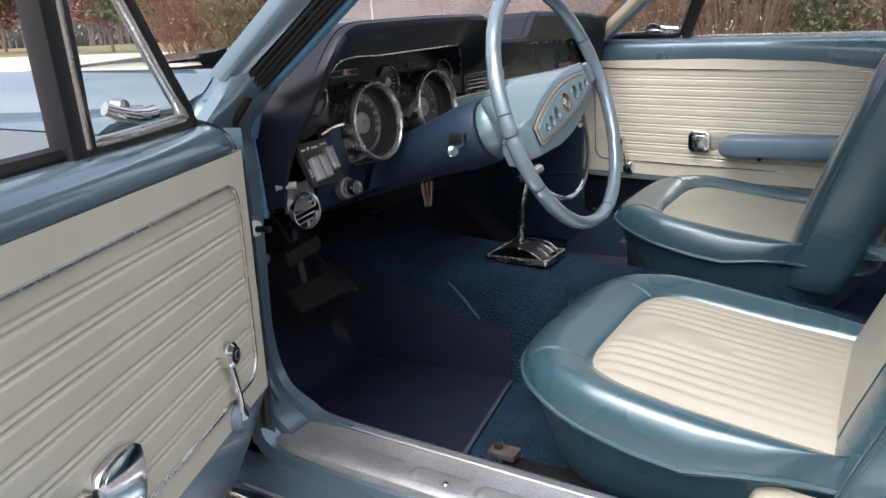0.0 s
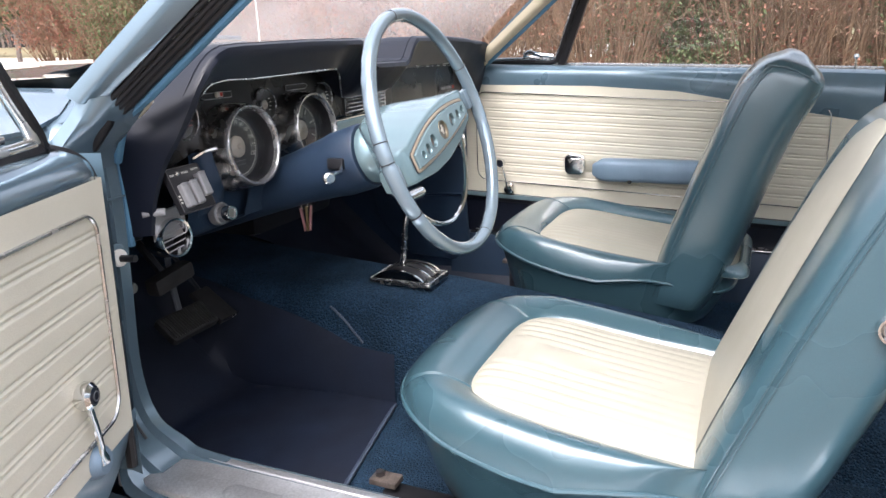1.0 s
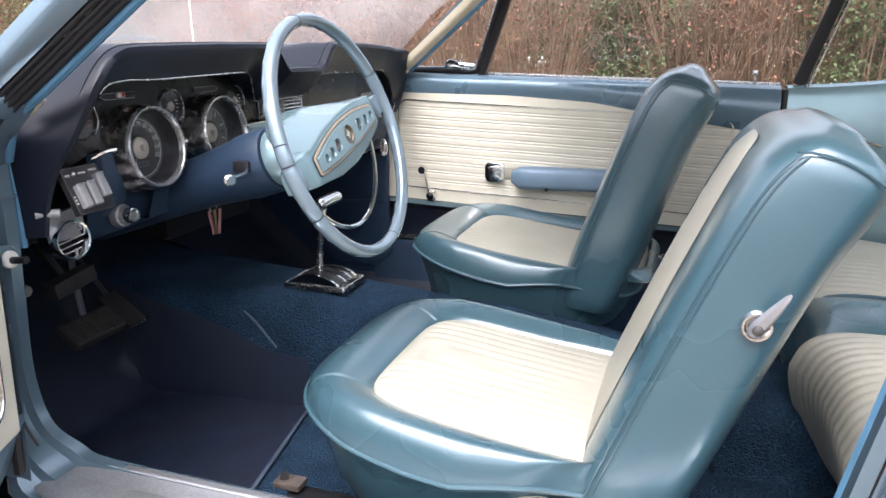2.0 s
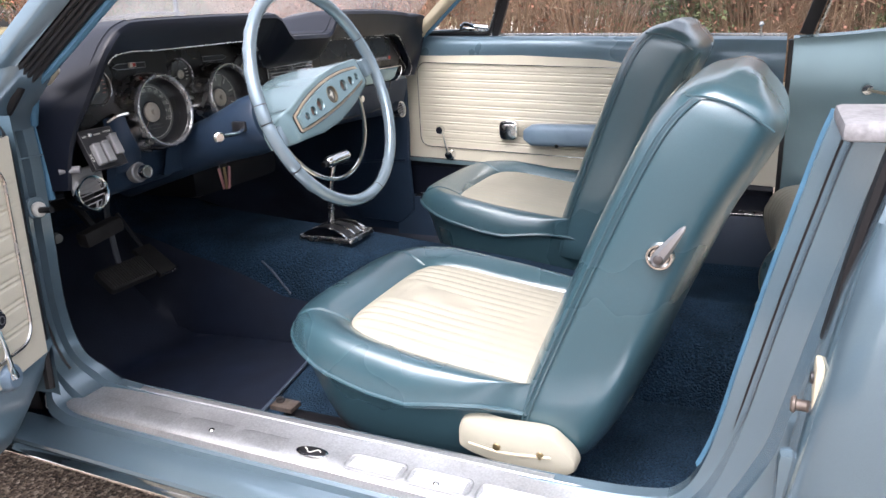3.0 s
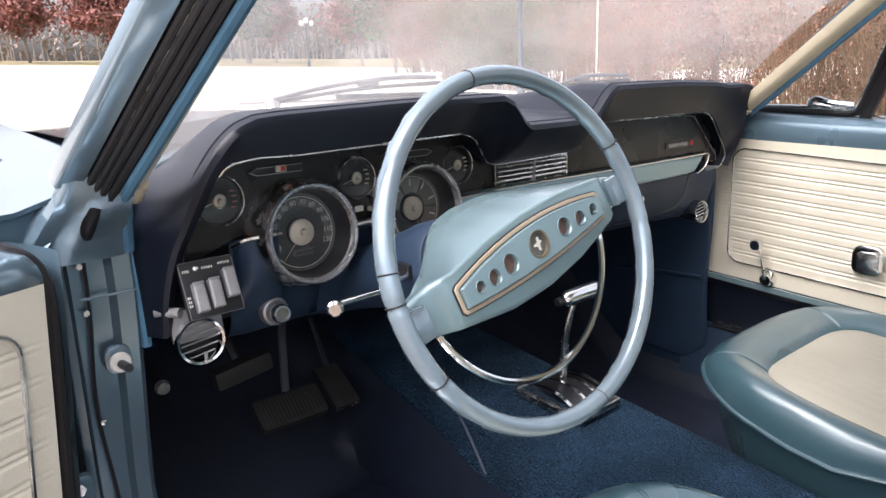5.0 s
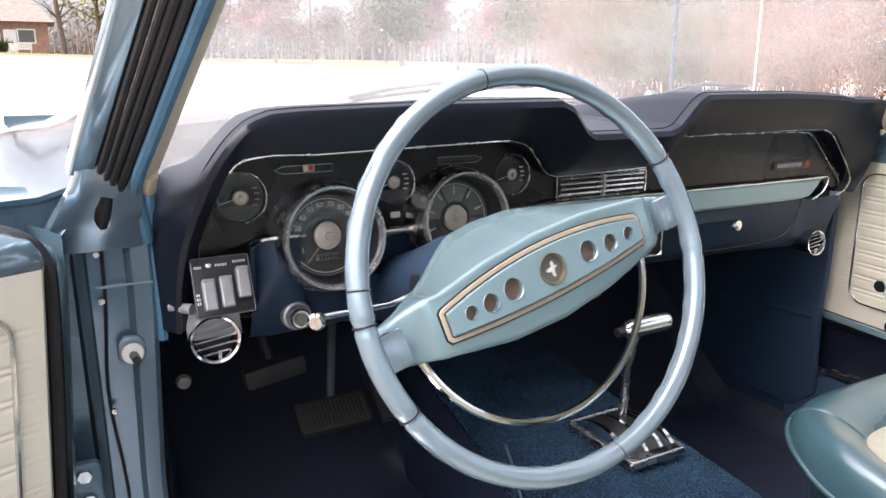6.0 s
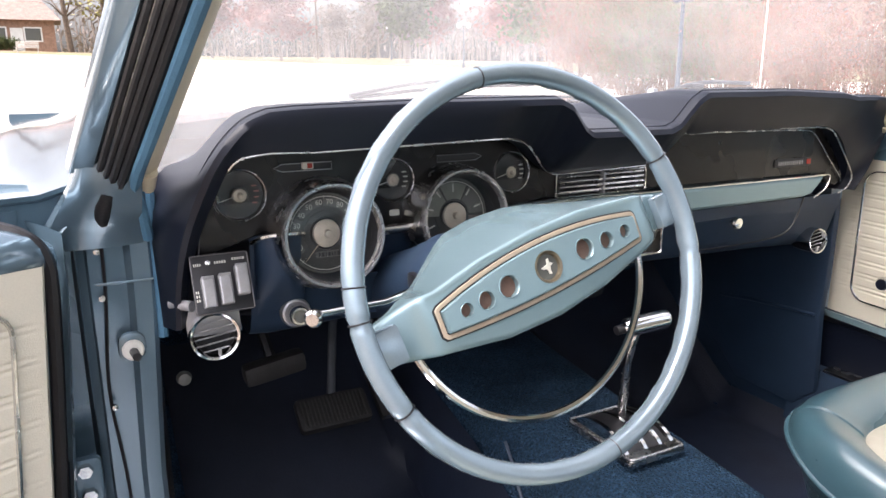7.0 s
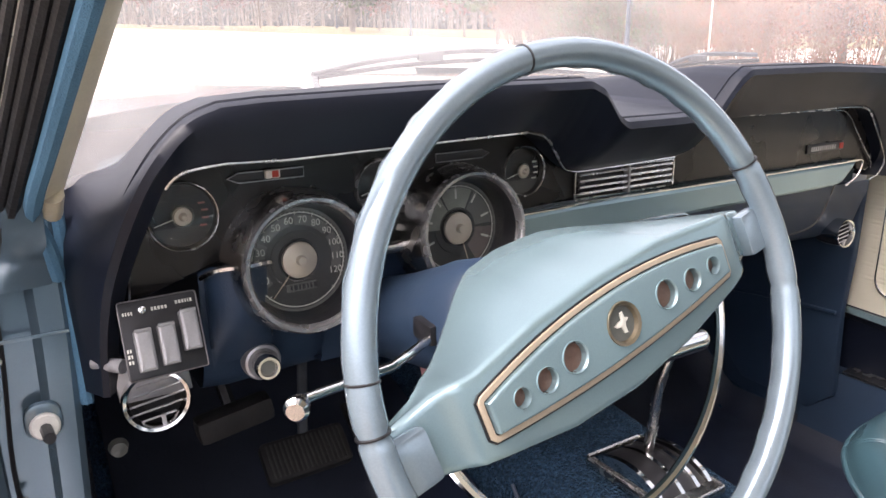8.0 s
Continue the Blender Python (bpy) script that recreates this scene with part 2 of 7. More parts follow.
def glass_material(name, tint, gloss, haze):
    m = bpy.data.materials.new(name)
    m.use_nodes = True
    nt = m.node_tree
    N, L = nt.nodes, nt.links
    N.clear()
    out = N.new("ShaderNodeOutputMaterial")
    tr = N.new("ShaderNodeBsdfTransparent")
    tr.inputs["Color"].default_value = (*tint, 1)
    gl = N.new("ShaderNodeBsdfGlossy")
    gl.inputs["Roughness"].default_value = 0.02
    df = N.new("ShaderNodeBsdfTranslucent")
    df.inputs["Color"].default_value = (0.85, 0.84, 0.82, 1)
    fr = N.new("ShaderNodeLayerWeight")
    pw = N.new("ShaderNodeMath")
    pw.operation = "POWER"
    pw.inputs[1].default_value = 4.0
    L.new(fr.outputs["Facing"], pw.inputs[0])
    mul = N.new("ShaderNodeMath")
    mul.operation = "MULTIPLY_ADD"
    mul.inputs[1].default_value, mul.inputs[2].default_value = gloss, 0.045 * gloss
    L.new(pw.outputs[0], mul.inputs[0])
    # patchy translucent veil: light dust plus an imitation of veiling glare
    tc = N.new("ShaderNodeTexCoord")
    dust_glare = N.new("ShaderNodeTexNoise")
    dust_glare.inputs["Scale"].default_value, dust_glare.inputs["Detail"].default_value = 5, 5
    L.new(tc.outputs["Object"], dust_glare.inputs["Vector"])
    dm = N.new("ShaderNodeMath")
    dm.operation = "MULTIPLY"
    dm.inputs[1].default_value = haze
    L.new(dust_glare.outputs["Fac"], dm.inputs[0])
    m1, m2 = N.new("ShaderNodeMixShader"), N.new("ShaderNodeMixShader")
    L.new(dm.outputs[0], m1.inputs[0])
    L.new(tr.outputs[0], m1.inputs[1])
    L.new(df.outputs[0], m1.inputs[2])
    L.new(mul.outputs[0], m2.inputs[0])
    L.new(m1.outputs[0], m2.inputs[1])
    L.new(gl.outputs[0], m2.inputs[2])
    L.new(m2.outputs[0], out.inputs["Surface"])
    return m


# strong haze here stands in for sky glare on the windscreen
SCREEN_GLASS = glass_material("dusty_glare_windscreen_glass", (0.95, 0.96, 0.95), 1.0, 0.36)
SIDE_GLASS = glass_material("side_window_glass", (0.92, 0.97, 0.95), 0.8, 0.03)
DIAL_GLASS = glass_material("dial_glass", (0.95, 0.95, 0.95), 0.9, 0.05)


# ---------------------------------------------------------------- mesh helpers
def spl(pts, n, closed=False):
    """A smooth line of n points through pts (Catmull-Rom)."""
    p = np.array(pts, float)
    k = len(p)
    segs = k if closed else k - 1
    if closed:
        q = np.vstack([p[-1], p, p[0], p[1]])
    else:
        q = np.vstack([2 * p[0] - p[1], p, 2 * p[-1] - p[-2]])
    out = []
    for t in np.linspace(0, segs, n, endpoint=not closed):
        i = min(int(t), segs - 1)
        u = t - i
        a, b, c, d = q[i], q[i + 1], q[i + 2], q[i + 3]
        out.append(0.5 * (2 * b + (c - a) * u + (2 * a - 5 * b + 4 * c - d) * u * u + (3 * b - a - 3 * c + d) * u ** 3))
    return np.array(out)


def unit(v):
    v = np.array(v, float)
    return v / max(np.linalg.norm(v), 1e-9)


class Shape:
    def __init__(self):
        self.v, self.f, self.n = [], [], 0

    def add(self, verts, faces):
        verts = np.asarray(verts, float).reshape(-1, 3)
        self.v.append(verts)
        self.f += [tuple(i + self.n for i in f) for f in faces]
        self.n += len(verts)
        return self

    def grid(self, P, cu=False, cv=False, flip=False):
        P = np.asarray(P, float)
        nu, nv = P.shape[:2]
        fs = []
        for i in range(nu if cu else nu - 1):
            for j in range(nv if cv else nv - 1):
                a, b = i * nv + j, ((i + 1) % nu) * nv + j
                c, d = ((i + 1) % nu) * nv + (j + 1) % nv, i * nv + (j + 1) % nv
                fs.append((d, c, b, a) if flip else (a, b, c, d))
        return self.add(P.reshape(-1, 3), fs)

    def rings(self, rings, cap0=True, cap1=True, closed=True):
        R = np.asarray(rings, float)
        n0 = self.n
        self.grid(R, False, closed)
        k, m = R.shape[:2]
        if cap0:
            self.f.append(tuple(n0 + i for i in range(m)))
        if cap1:
            self.f.append(tuple(n0 + (k - 1) * m + i for i in reversed(range(m))))
        return self

    def tube(self, path, r, n=8, closed=False, caps=True, ry=None):
        p = np.asarray(path, float)
        k = len(p)
        r = np.full(k, r, float) if np.isscalar(r) else np.asarray(r, float)
        t = np.array([unit(p[(i + 1) % k] - p[i - 1]) if closed else unit(p[min(i + 1, k - 1)] - p[max(i - 1, 0)]) for i in range(k)])
        a = np.array([0, 0, 1.0])
        if abs(t[0] @ a) > 0.9:
            a = np.array([0, 1.0, 0])
        u = unit(a - (a @ t[0]) * t[0])
        rings = []
        ang = np.linspace(0, 2 * math.pi, n, endpoint=False)
        for i in range(k):
            u = unit(u - (u @ t[i]) * t[i])
            w = np.cross(t[i], u)
            s = 1.0 if ry is None else ry
            rings.append(p[i] + r[i] * (np.outer(np.cos(ang), u) * s + np.outer(np.sin(ang), w)))
        if closed:
            return self.grid(np.array(rings), True, True)
        return self.rings(rings, caps, caps)

    def sweep(self, prof, path, up, caps=True, closed=True):
        """prof: points (side, up) carried along path; up: the direction that stays up."""
        p, up = np.asarray(path, float), np.asarray(up, float)
        k = len(p)
        rings = []
        for i in range(k):
            t = unit(p[min(i + 1, k - 1)] - p[max(i - 1, 0)])
            s = unit(np.cross(t, up))
            w = np.cross(s, t)
            rings.append([p[i] + a * s + b * w for a, b in prof])
        return self.rings(rings, caps and closed, caps and closed, closed)

    def lathe(self, prof, o, axis, n=24, closed=False):
        """prof: points (radius, height along axis)."""
        o, ax = np.array(o, float), unit(axis)
        a = np.array([0, 0, 1.0]) if abs(ax[2]) < 0.9 else np.array([1.0, 0, 0])
        u = unit(np.cross(a, ax))
        w = np.cross(ax, u)
        ang = np.linspace(0, 2 * math.pi, n, endpoint=False)
        rings = [o + h * ax + max(r, 1e-5) * (np.outer(np.cos(ang), u) + np.outer(np.sin(ang), w)) for r, h in prof]
        return self.grid(np.array(rings + ([rings[0]] if closed else [])), False, True)

    def prism(self, outline, o, ex, ey, ez, depth, bev=0.0, back=True):
        """A plate with the given outline (counter-clockwise in ex, ey), raised by depth along ez, its front edge rounded."""
        q = np.array(outline, float)
        o, ex, ey, ez = (np.array(a, float) for a in (o, ex, ey, ez))

        def inset(d):
            e1 = q - np.roll(q, 1, 0)
            e2 = np.roll(q, -1, 0) - q
            n1 = np.c_[-e1[:, 1], e1[:, 0]] / np.maximum(np.linalg.norm(e1, axis=1, keepdims=True), 1e-9)
            n2 = np.c_[-e2[:, 1], e2[:, 0]] / np.maximum(np.linalg.norm(e2, axis=1, keepdims=True), 1e-9)
            b = n1 + n2
            b /= np.maximum((np.linalg.norm(b, axis=1, keepdims=True) ** 2) / 2, 0.3)
            return q + d * b
        steps = [(0, 0), (0, depth)] if bev <= 0 else [(0, 0), (0, depth - bev), (bev * 0.3, depth - bev * 0.3), (bev, depth)]
        return self.rings([[o + x * ex + y * ey + h * ez for x, y in inset(d)] for d, h in steps], back, True)

    def box(self, c, s, bev=0.0, m=None):
        bm = bmesh.new()
        bmesh.ops.create_cube(bm, size=1)
        for v in bm.verts:
            v.co = Vector((v.co.x * s[0], v.co.y * s[1], v.co.z * s[2]))
        if bev:
            bmesh.ops.bevel(bm, geom=bm.edges[:], offset=bev, segments=2, affect="EDGES", profile=0.6)
        if m is not None:
            bm.transform(m)
        bm.verts.index_update()
        vs = np.array([v.co for v in bm.verts]) + np.array(c, float)
        fs = [tuple(v.index for v in f.verts) for f in bm.faces]
        bm.free()
        return self.add(vs, fs)

    def mesh(self, name, material, sharp=38):
        me = bpy.data.meshes.new(name)
        me.from_pydata(np.vstack(self.v).tolist(), [], self.f)
        bm = bmesh.new()
        bm.from_mesh(me)
        bmesh.ops.recalc_face_normals(bm, faces=bm.faces[:])
        bm.to_mesh(me)
        bm.free()
        me.materials.append(material)
        me.shade_smooth()
        me.set_sharp_from_angle(angle=radians(sharp))
        return me


def thing(name, base, label, category, group="", kind=""):
    ob = new(name)
    ob.location = base
    ob.empty_display_size = 0.05
    return tagged(ob, label, category, group, kind)


def part(name, shape, material, parent, label="", sharp=38):
    """One mesh object under a thing or a part; meshes are built at their place in the world."""
    ob = new(name, shape.mesh(name, material, sharp))
    ob.parent = parent
    if parent.data is None:
        ob.matrix_parent_inverse = Matrix.Translation(-parent.location)
    return tagged(ob, label)


def solid(name, shape, material, label, category="", kind="", sharp=38):
    ob = new(name, shape.mesh(name, material, sharp))
    return tagged(ob, label, category, "", kind)


def rrect(x0, y0, x1, y1, r, n=5):
    """Counter-clockwise outline of a rectangle with rounded corners."""
    out = []
    for cx, cy, a in ((x1 - r, y0 + r, -90), (x1 - r, y1 - r, 0), (x0 + r, y1 - r, 90), (x0 + r, y0 + r, 180)):
        out += [(cx + r * math.cos(radians(a + 90 * k / n)), cy + r * math.sin(radians(a + 90 * k / n))) for k in range(n + 1)]
    return out


EX, EY, EZ = np.eye(3)


def text_bars(shape, o, ex, ey, ez, w, h, seed, lines=1):
    """Small raised bars for lettering that is too small to read."""
    rnd = random.Random(seed)
    o = np.array(o, float)
    for ln in range(lines):
        x = 0.0
        while x < w * 0.95:
            bw = rnd.uniform(0.5, 1.0) * h * 0.7
            c = o + ex * (x + bw / 2) + ey * (-ln * h * 1.6)
            P = [c - ex * bw / 2, c + ex * bw / 2, c + ex * bw / 2 + ey * h, c - ex * bw / 2 + ey * h]
            P = [p + ez * 0.0006 for p in P]
            shape.add(P, [(0, 1, 2, 3)])
            x += bw + h * 0.3
    return shape


# ---------------------------------------------------------------- ground
def ground_z(x, y):
    """Level round the car; the lot rises gently ahead of it."""
    s = -0.42 * x + 0.906 * y
    k = np.clip(s - 6, 0, 62)
    return 0.05 * k * (1 - np.exp(-k / 6))


def build_ground():
    ax = np.concatenate([-np.geomspace(900, 3, 26), np.linspace(-2.5, 2.5, 11), np.geomspace(3, 900, 26)])
    P = np.zeros((len(ax), len(ax), 3))
    for i, x in enumerate(ax):
        for j, y in enumerate(ax):
            P[i, j] = (x, y, ground_z(x, y))
    ob = solid("ground", Shape().grid(P), ground_material(), "coarse brown asphalt running into a pale concrete car park", kind="structure", sharp=80)
    return ob


build_ground()


# ---------------------------------------------------------------- body shell round the door opening
def opening_line(n=90):
    """The door opening in the plane of y and z, from the foot of the windscreen pillar round the sill to the lock pillar's top."""
    pts = [(0.058, 0.86), (0.055, 0.74), (0.058, 0.62), (0.061, 0.50), (0.046, 0.425), (-0.002, 0.375), (-0.06, 0.362), (-0.25, 0.360),
           (-0.50, 0.360), (-0.75, 0.360), (-0.90, 0.368), (-0.950, 0.39), (-0.978, 0.45), (-1.000, 0.55), (-1.021, 0.65), (-1.043, 0.745), (-1.055, 0.795), (-1.064, 0.825)]
    return spl(pts, n)


CAP_GREY = surface("weathered_grey_cap", (0.22, 0.22, 0.23), 0.7, 0, 0.2, 30, 0.15, 200, 0.4, 150)


def body_shell():
    line = opening_line()
    cy, cz = -0.47, 0.62
    body = thing("car_body", (0, 0, 0), "metallic light blue painted car body shell with an open doorway", "car", kind="structure")
    # pressed ring round the opening: an inner flange, a step, and an outer lip
    prof = [(-0.631, -0.045), (-0.630, 0.0), (-0.636, 0.006), (-0.655, 0.006), (-0.662, -0.004), (-0.700, -0.004), (-0.708, -0.012), (-0.735, -0.014), (-0.742, -0.030)]
    rings = []
    for x, off in prof:
        row = []
        for i, (y, z) in enumerate(line):
            deep = 1.0 + 2.0 * float(np.clip((z - 0.40) / 0.12, 0, 1)) * (y < -0.5) * (x < -0.66)
            t = unit(np.append(line[min(i + 1, len(line) - 1)] - line[max(i - 1, 0)], 0))
            nrm = np.array([t[1], -t[0]])
            if (np.array([cy, cz]) - (y, z)) @ nrm < 0:
                nrm = -nrm
            fore = float(np.clip((y - 0.005) / 0.03, 0, 1))
            xx = x - 0.011 * fore * float(np.clip((0.74 - z) / 0.24, 0, 1)) * float(np.clip((x + 0.70) / 0.06, 0, 1))
            if x < -0.70:
                xx = x + (-0.7005 + 0.30 * (x + 0.70) - x) * fore
            row.append((xx, y + nrm[0] * off * deep, z + nrm[1] * off * deep))
        rings.append(row)
    part("door_aperture", Shape().grid(np.array(rings)), BODY, body, "pressed light blue metal frame round the doorway")
    # bright fabric seal on the inner edge of both pillars
    for lo, hi, sx, sr in ((0, 9, -0.628, 0.006), (60, 90, -0.626, 0.0085)):
        part("fabric_seal", Shape().tube([(sx, y, z) for y, z in line[lo:hi]], sr, 8), SEAL_BLUE, body, "bright blue fabric door seal")
    # rubber bead on the outer step
    part("rubber_bead", Shape().tube([(-0.684 - 0.010 * math.exp(-((z - 0.62) / 0.09) ** 2), y - 0.004, z) for y, z in line[:24]], 0.0022, 6), RUBBER, body)
    for gx, gr, mt in ((-0.6585, 0.0028, RUBBER), (-0.700, 0.0030, BODY), (-0.722, 0.0022, BODY)):
        part("pressed_line", Shape().tube([(gx, y - 0.009 - (-0.6585 - gx) * 0.55, z) for y, z in line[62:90]], gr, 6), mt, body)
    # rocker panel below the sill
    rp = [(-0.735, 0.338), (-0.752, 0.335), (-0.768, 0.329), (-0.780, 0.320), (-0.782, 0.305), (-0.755, 0.275), (-0.70, 0.225), (-0.62, 0.195)]
    ys = np.linspace(0.42, -1.25, 24)
    part("rocker_panel", Shape().grid(np.array([[(x, y, z) for x, z in rp] for y in ys])), BODY, body, "light blue rocker panel under the sill")
    part("rocker_moulding", Shape().sweep(rrect(-0.009, -0.006, 0.009, 0.006, 0.004, 3), [(-0.785, y, 0.306) for y in np.linspace(0.4, -1.2, 12)], (-0.6, 0, 1)), CHROME, body,
         "bright chrome rocker moulding")
    # hinge pillar's closed side, seen past the open door
    # black strip in place of the shade deep in the shut gap
    gap = [(-0.7115, 0.080), (-0.718, 0.105), (-0.750, 0.126)]
    part("shut_gap_shade", Shape().grid(np.array([[(x, y, z) for x, y in gap] for z in np.linspace(0.33, 0.80, 4)])), BLACK, body, "black strip painting the shade in the gap behind the hinge pillar")
    hp = [(-0.751, 0.126), (-0.756, 0.135), (-0.79, 0.16), (-0.82, 0.20), (-0.84, 0.40)]
    part("hinge_pillar", Shape().grid(np.array([[(x, y, z) for x, y in hp] for z in np.linspace(0.33, 0.86, 8)])), BODY_DARK, body)
    sw = Shape().lathe([(0.0, 0.006), (0.0105, 0.006), (0.0122, 0.004), (0.0122, 0.0)], (-0.664, 0.044, 0.670), (0.0, -1, 0.1), 24)
    sw_ob = part("courtesy_light_switch", sw, WHITE_NYLON, body, "white nylon courtesy light switch")
    part("switch_boss", Shape().prism(rrect(-0.016, -0.016, 0.015, 0.020, 0.013), (-0.664, 0.050, 0.671), EX, EZ, -EY, 0.006, 0.004), BODY, body, "raised blue boss round the switch")
    part("plunger", Shape().tube([(-0.664, 0.042, 0.669), (-0.662, 0.014, 0.671)], 0.0052, 8), BLACK, sw_ob)
    for z in (0.79, 0.735, 0.60):
        part("screw", Shape().lathe([(0, 0.003), (0.0035, 0.0025), (0.004, 0)], (-0.690, 0.050, z), (0, -1, 0), 8), WORN_CHROME, body)
    # lower door hinge on the pillar
    hg = part("door_hinge", Shape().prism(rrect(-0.035, -0.030, 0.030, 0.030, 0.008), (-0.742, 0.052, 0.515), EX, EZ, -EY, 0.010, 0.003), BODY_DARK, body, "painted steel door hinge with bolts")
    part("knuckle", Shape().lathe([(0, 0.075), (0.010, 0.074), (0.011, 0.07), (0.011, 0.004), (0.010, 0.0), (0, 0)], (-0.752, 0.034, 0.480), EZ, 14), WORN_CHROME, hg)
    for hx, hz in ((-0.730, 0.532), (-0.762, 0.500), (-0.728, 0.500)):
        part("bolt", Shape().lathe([(0, 0.008), (0.008, 0.008), (0.009, 0.0)], (hx, 0.042, hz), (0, -1, 0), 6), WORN_CHROME, hg)
    # seam between upper and lower pillar pressings
    part("pillar_seam", Shape().box((-0.664, 0.0475, 0.752), (0.062, 0.003, 0.0035), 0.001), BODY, body)
    # lock pillar, facing the open door, and the quarter panel behind it
    lp = [(0.0, -0.742), (0.003, -0.752), (0.000, -0.778), (-0.003, -0.795), (-0.012, -0.806), (-0.03, -0.813), (-0.08, -0.820), (-0.35, -0.835), (-0.9, -0.80)]
    zs = np.array([0.19, 0.28, 0.36, 0.42, 0.50, 0.60, 0.70, 0.76, 0.80, 0.822, 0.832])
    base_y = np.interp(zs, [0.30, 0.42, 0.55, 0.65, 0.745, 0.85, 0.9], [-0.985, -1.030, -1.050, -1.062, -1.084, -1.110, -1.12])
    bulge = np.interp(zs, [0.19, 0.30, 0.5, 0.62, 0.75, 0.865], [-0.06, -0.01, 0.0, 0.012, -0.01, -0.055])
    P = np.array([[(x - b * (1 if j > 2 else 0.2), yb + dy, z) for j, (dy, x) in enumerate(lp)] for z, yb, b in zip(zs, base_y, bulge)])
    part("quarter_panel", Shape().grid(P), BODY, body, "light blue rear quarter panel")
    # bright fabric-faced top of the lock pillar
    part("pillar_cap", Shape().box((-0.70, -1.082, 0.826), (0.12, 0.05, 0.016), 0.006), CAP_GREY, body, "grey weathered pillar cap")
    part("pillar_rubber", Shape().tube(spl([(-0.745, -1.066, 0.645), (-0.748, -1.074, 0.70), (-0.752, -1.084, 0.76), (-0.755, -1.096, 0.82)], 14), 0.011, 8, ry=0.6), RUBBER, body, "black rubber weatherstrip")
    st = part("striker_plate", Shape().box((-0.778, -1.060, 0.588), (0.026, 0.007, 0.100), 0.003), TAN_METAL, body, "worn metal door striker plate")
    part("striker_bolt", Shape().lathe([(0, 0.016), (0.006, 0.0157), (0.0078, 0.014), (0.0078, 0.012), (0.0050, 0.011), (0.0050, 0.003), (0.009, 0.0)], (-0.775, -1.057, 0.592), (0.1, 1, 0), 16), RUSTY, st)
    for sz in (-0.034, 0.034):
        part("striker_screw", Shape().lathe([(0, 0.003), (0.005, 0.002), (0.006, 0)], (-0.778, -1.056, 0.588 + sz), (0, 1, 0), 10), STEEL_DARK, st)
    part("latch_wedge", Shape().box((-0.768, -1.050, 0.495), (0.022, 0.03, 0.095), 0.010), BODY, body)
    return body


body = body_shell()


def sill_plate():
    """Aluminium scuff plate with pressed panels and a small oval badge."""
    plate = thing("sill_plate", (-0.69, -0.45, 0.365), "scuffed aluminium sill plate screwed to the door sill", "sill plate")
    prof = [(-0.728, 0.337), (-0.726, 0.358), (-0.721, 0.3625), (-0.70, 0.364), (-0.66, 0.364), (-0.652, 0.367), (-0.640, 0.367), (-0.628, 0.360), (-0.618, 0.342)]
    ys = np.linspace(0.045, -0.925, 60)
    P = np.array([[(x, y, z + (0.012 * max(0, (y + 0.0) / 0.045) ** 2 if y > 0 else 0.010 * max(0, (-y - 0.87) / 0.055) ** 2)) for x, z in prof] for y in ys])
    part("plate", Shape().grid(P), ALU, plate)
    # low pressed tabs towards the front: each a soft tongue with a proud rounded leading end
    for y0 in (-0.020, -0.125, -0.230, -0.330):
        P = []
        for k, y in enumerate(np.linspace(y0, y0 - 0.086, 14)):
            lift = 0.0040 * math.exp(-k / 1.6) + 0.0010
            e = 1.0 if 0 < k < 13 else 0.0
            wd = 0.016 * (1 - 0.55 * math.exp(-k / 0.8))
            P.append([(-0.700 + wd * a, y, 0.3641 + lift * e * (1 - a ** 4)) for a in np.linspace(-1, 1, 9)])
        part("pressed_tab", Shape().grid(np.array(P)), ALU, plate)
    # sunk ribbed panels towards the rear, each inside a rounded pressed rim
    for y1, y0 in ((-0.520, -0.606), (-0.613, -0.700), (-0.709, -0.799), (-0.809, -0.893)):
        c, h = (y0 + y1) / 2, (y1 - y0) / 2
        ob = part("pressed_panel", Shape().tube([(x, y, 0.3645) for y, x in rrect(c - h, -0.717, c + h, -0.684, 0.010)], 0.0022, 6, True, ry=0.6), ALU, plate)
        for k in range(6):
            part("rib", Shape().tube([(-0.710 + 0.0046 * k, c - h + 0.008, 0.3644), (-0.710 + 0.0046 * k, c + h - 0.008, 0.3644)], 0.0010, 5), ALU, ob)
    part("inner_lip_line", Shape().tube([(-0.652, y, 0.3672) for y in np.linspace(0.02, -0.90, 12)], 0.0011, 5), ALU, plate)
    ang = np.linspace(0, 2 * math.pi, 24, endpoint=False)
    badge = part("oval_badge", Shape().prism([(0.026 * math.cos(a), 0.012 * math.sin(a)) for a in ang], (-0.703, -0.465, 0.3640), EY, -EX, EZ, 0.0025, 0.001), CHROME, plate, "small dark oval badge with a bright edge")
    part("badge_face", Shape().prism([(0.022 * math.cos(a), 0.0088 * math.sin(a)) for a in ang], (-0.703, -0.465, 0.3663), EY, -EX, EZ, 0.001, 0.0003), BLACK, badge)
    s = Shape()
    s.tube(spl([(-0.703 + 0.004 * math.sin(k), -0.465 + 0.0035 * (k - 4), 0.3676) for k in range(9)], 20), 0.0009, 5)
    part("badge_mark", s, MARK, badge)
    for x, y in ((-0.690, 0.028), (-0.706, -0.289), (-0.706, -0.655)):
        part("screw", Shape().lathe([(0, 0.003), (0.003, 0.0028), (0.0055, 0.0)], (x, y, 0.3642), EZ, 10), WORN_CHROME, plate)
    return plate


sill_plate()


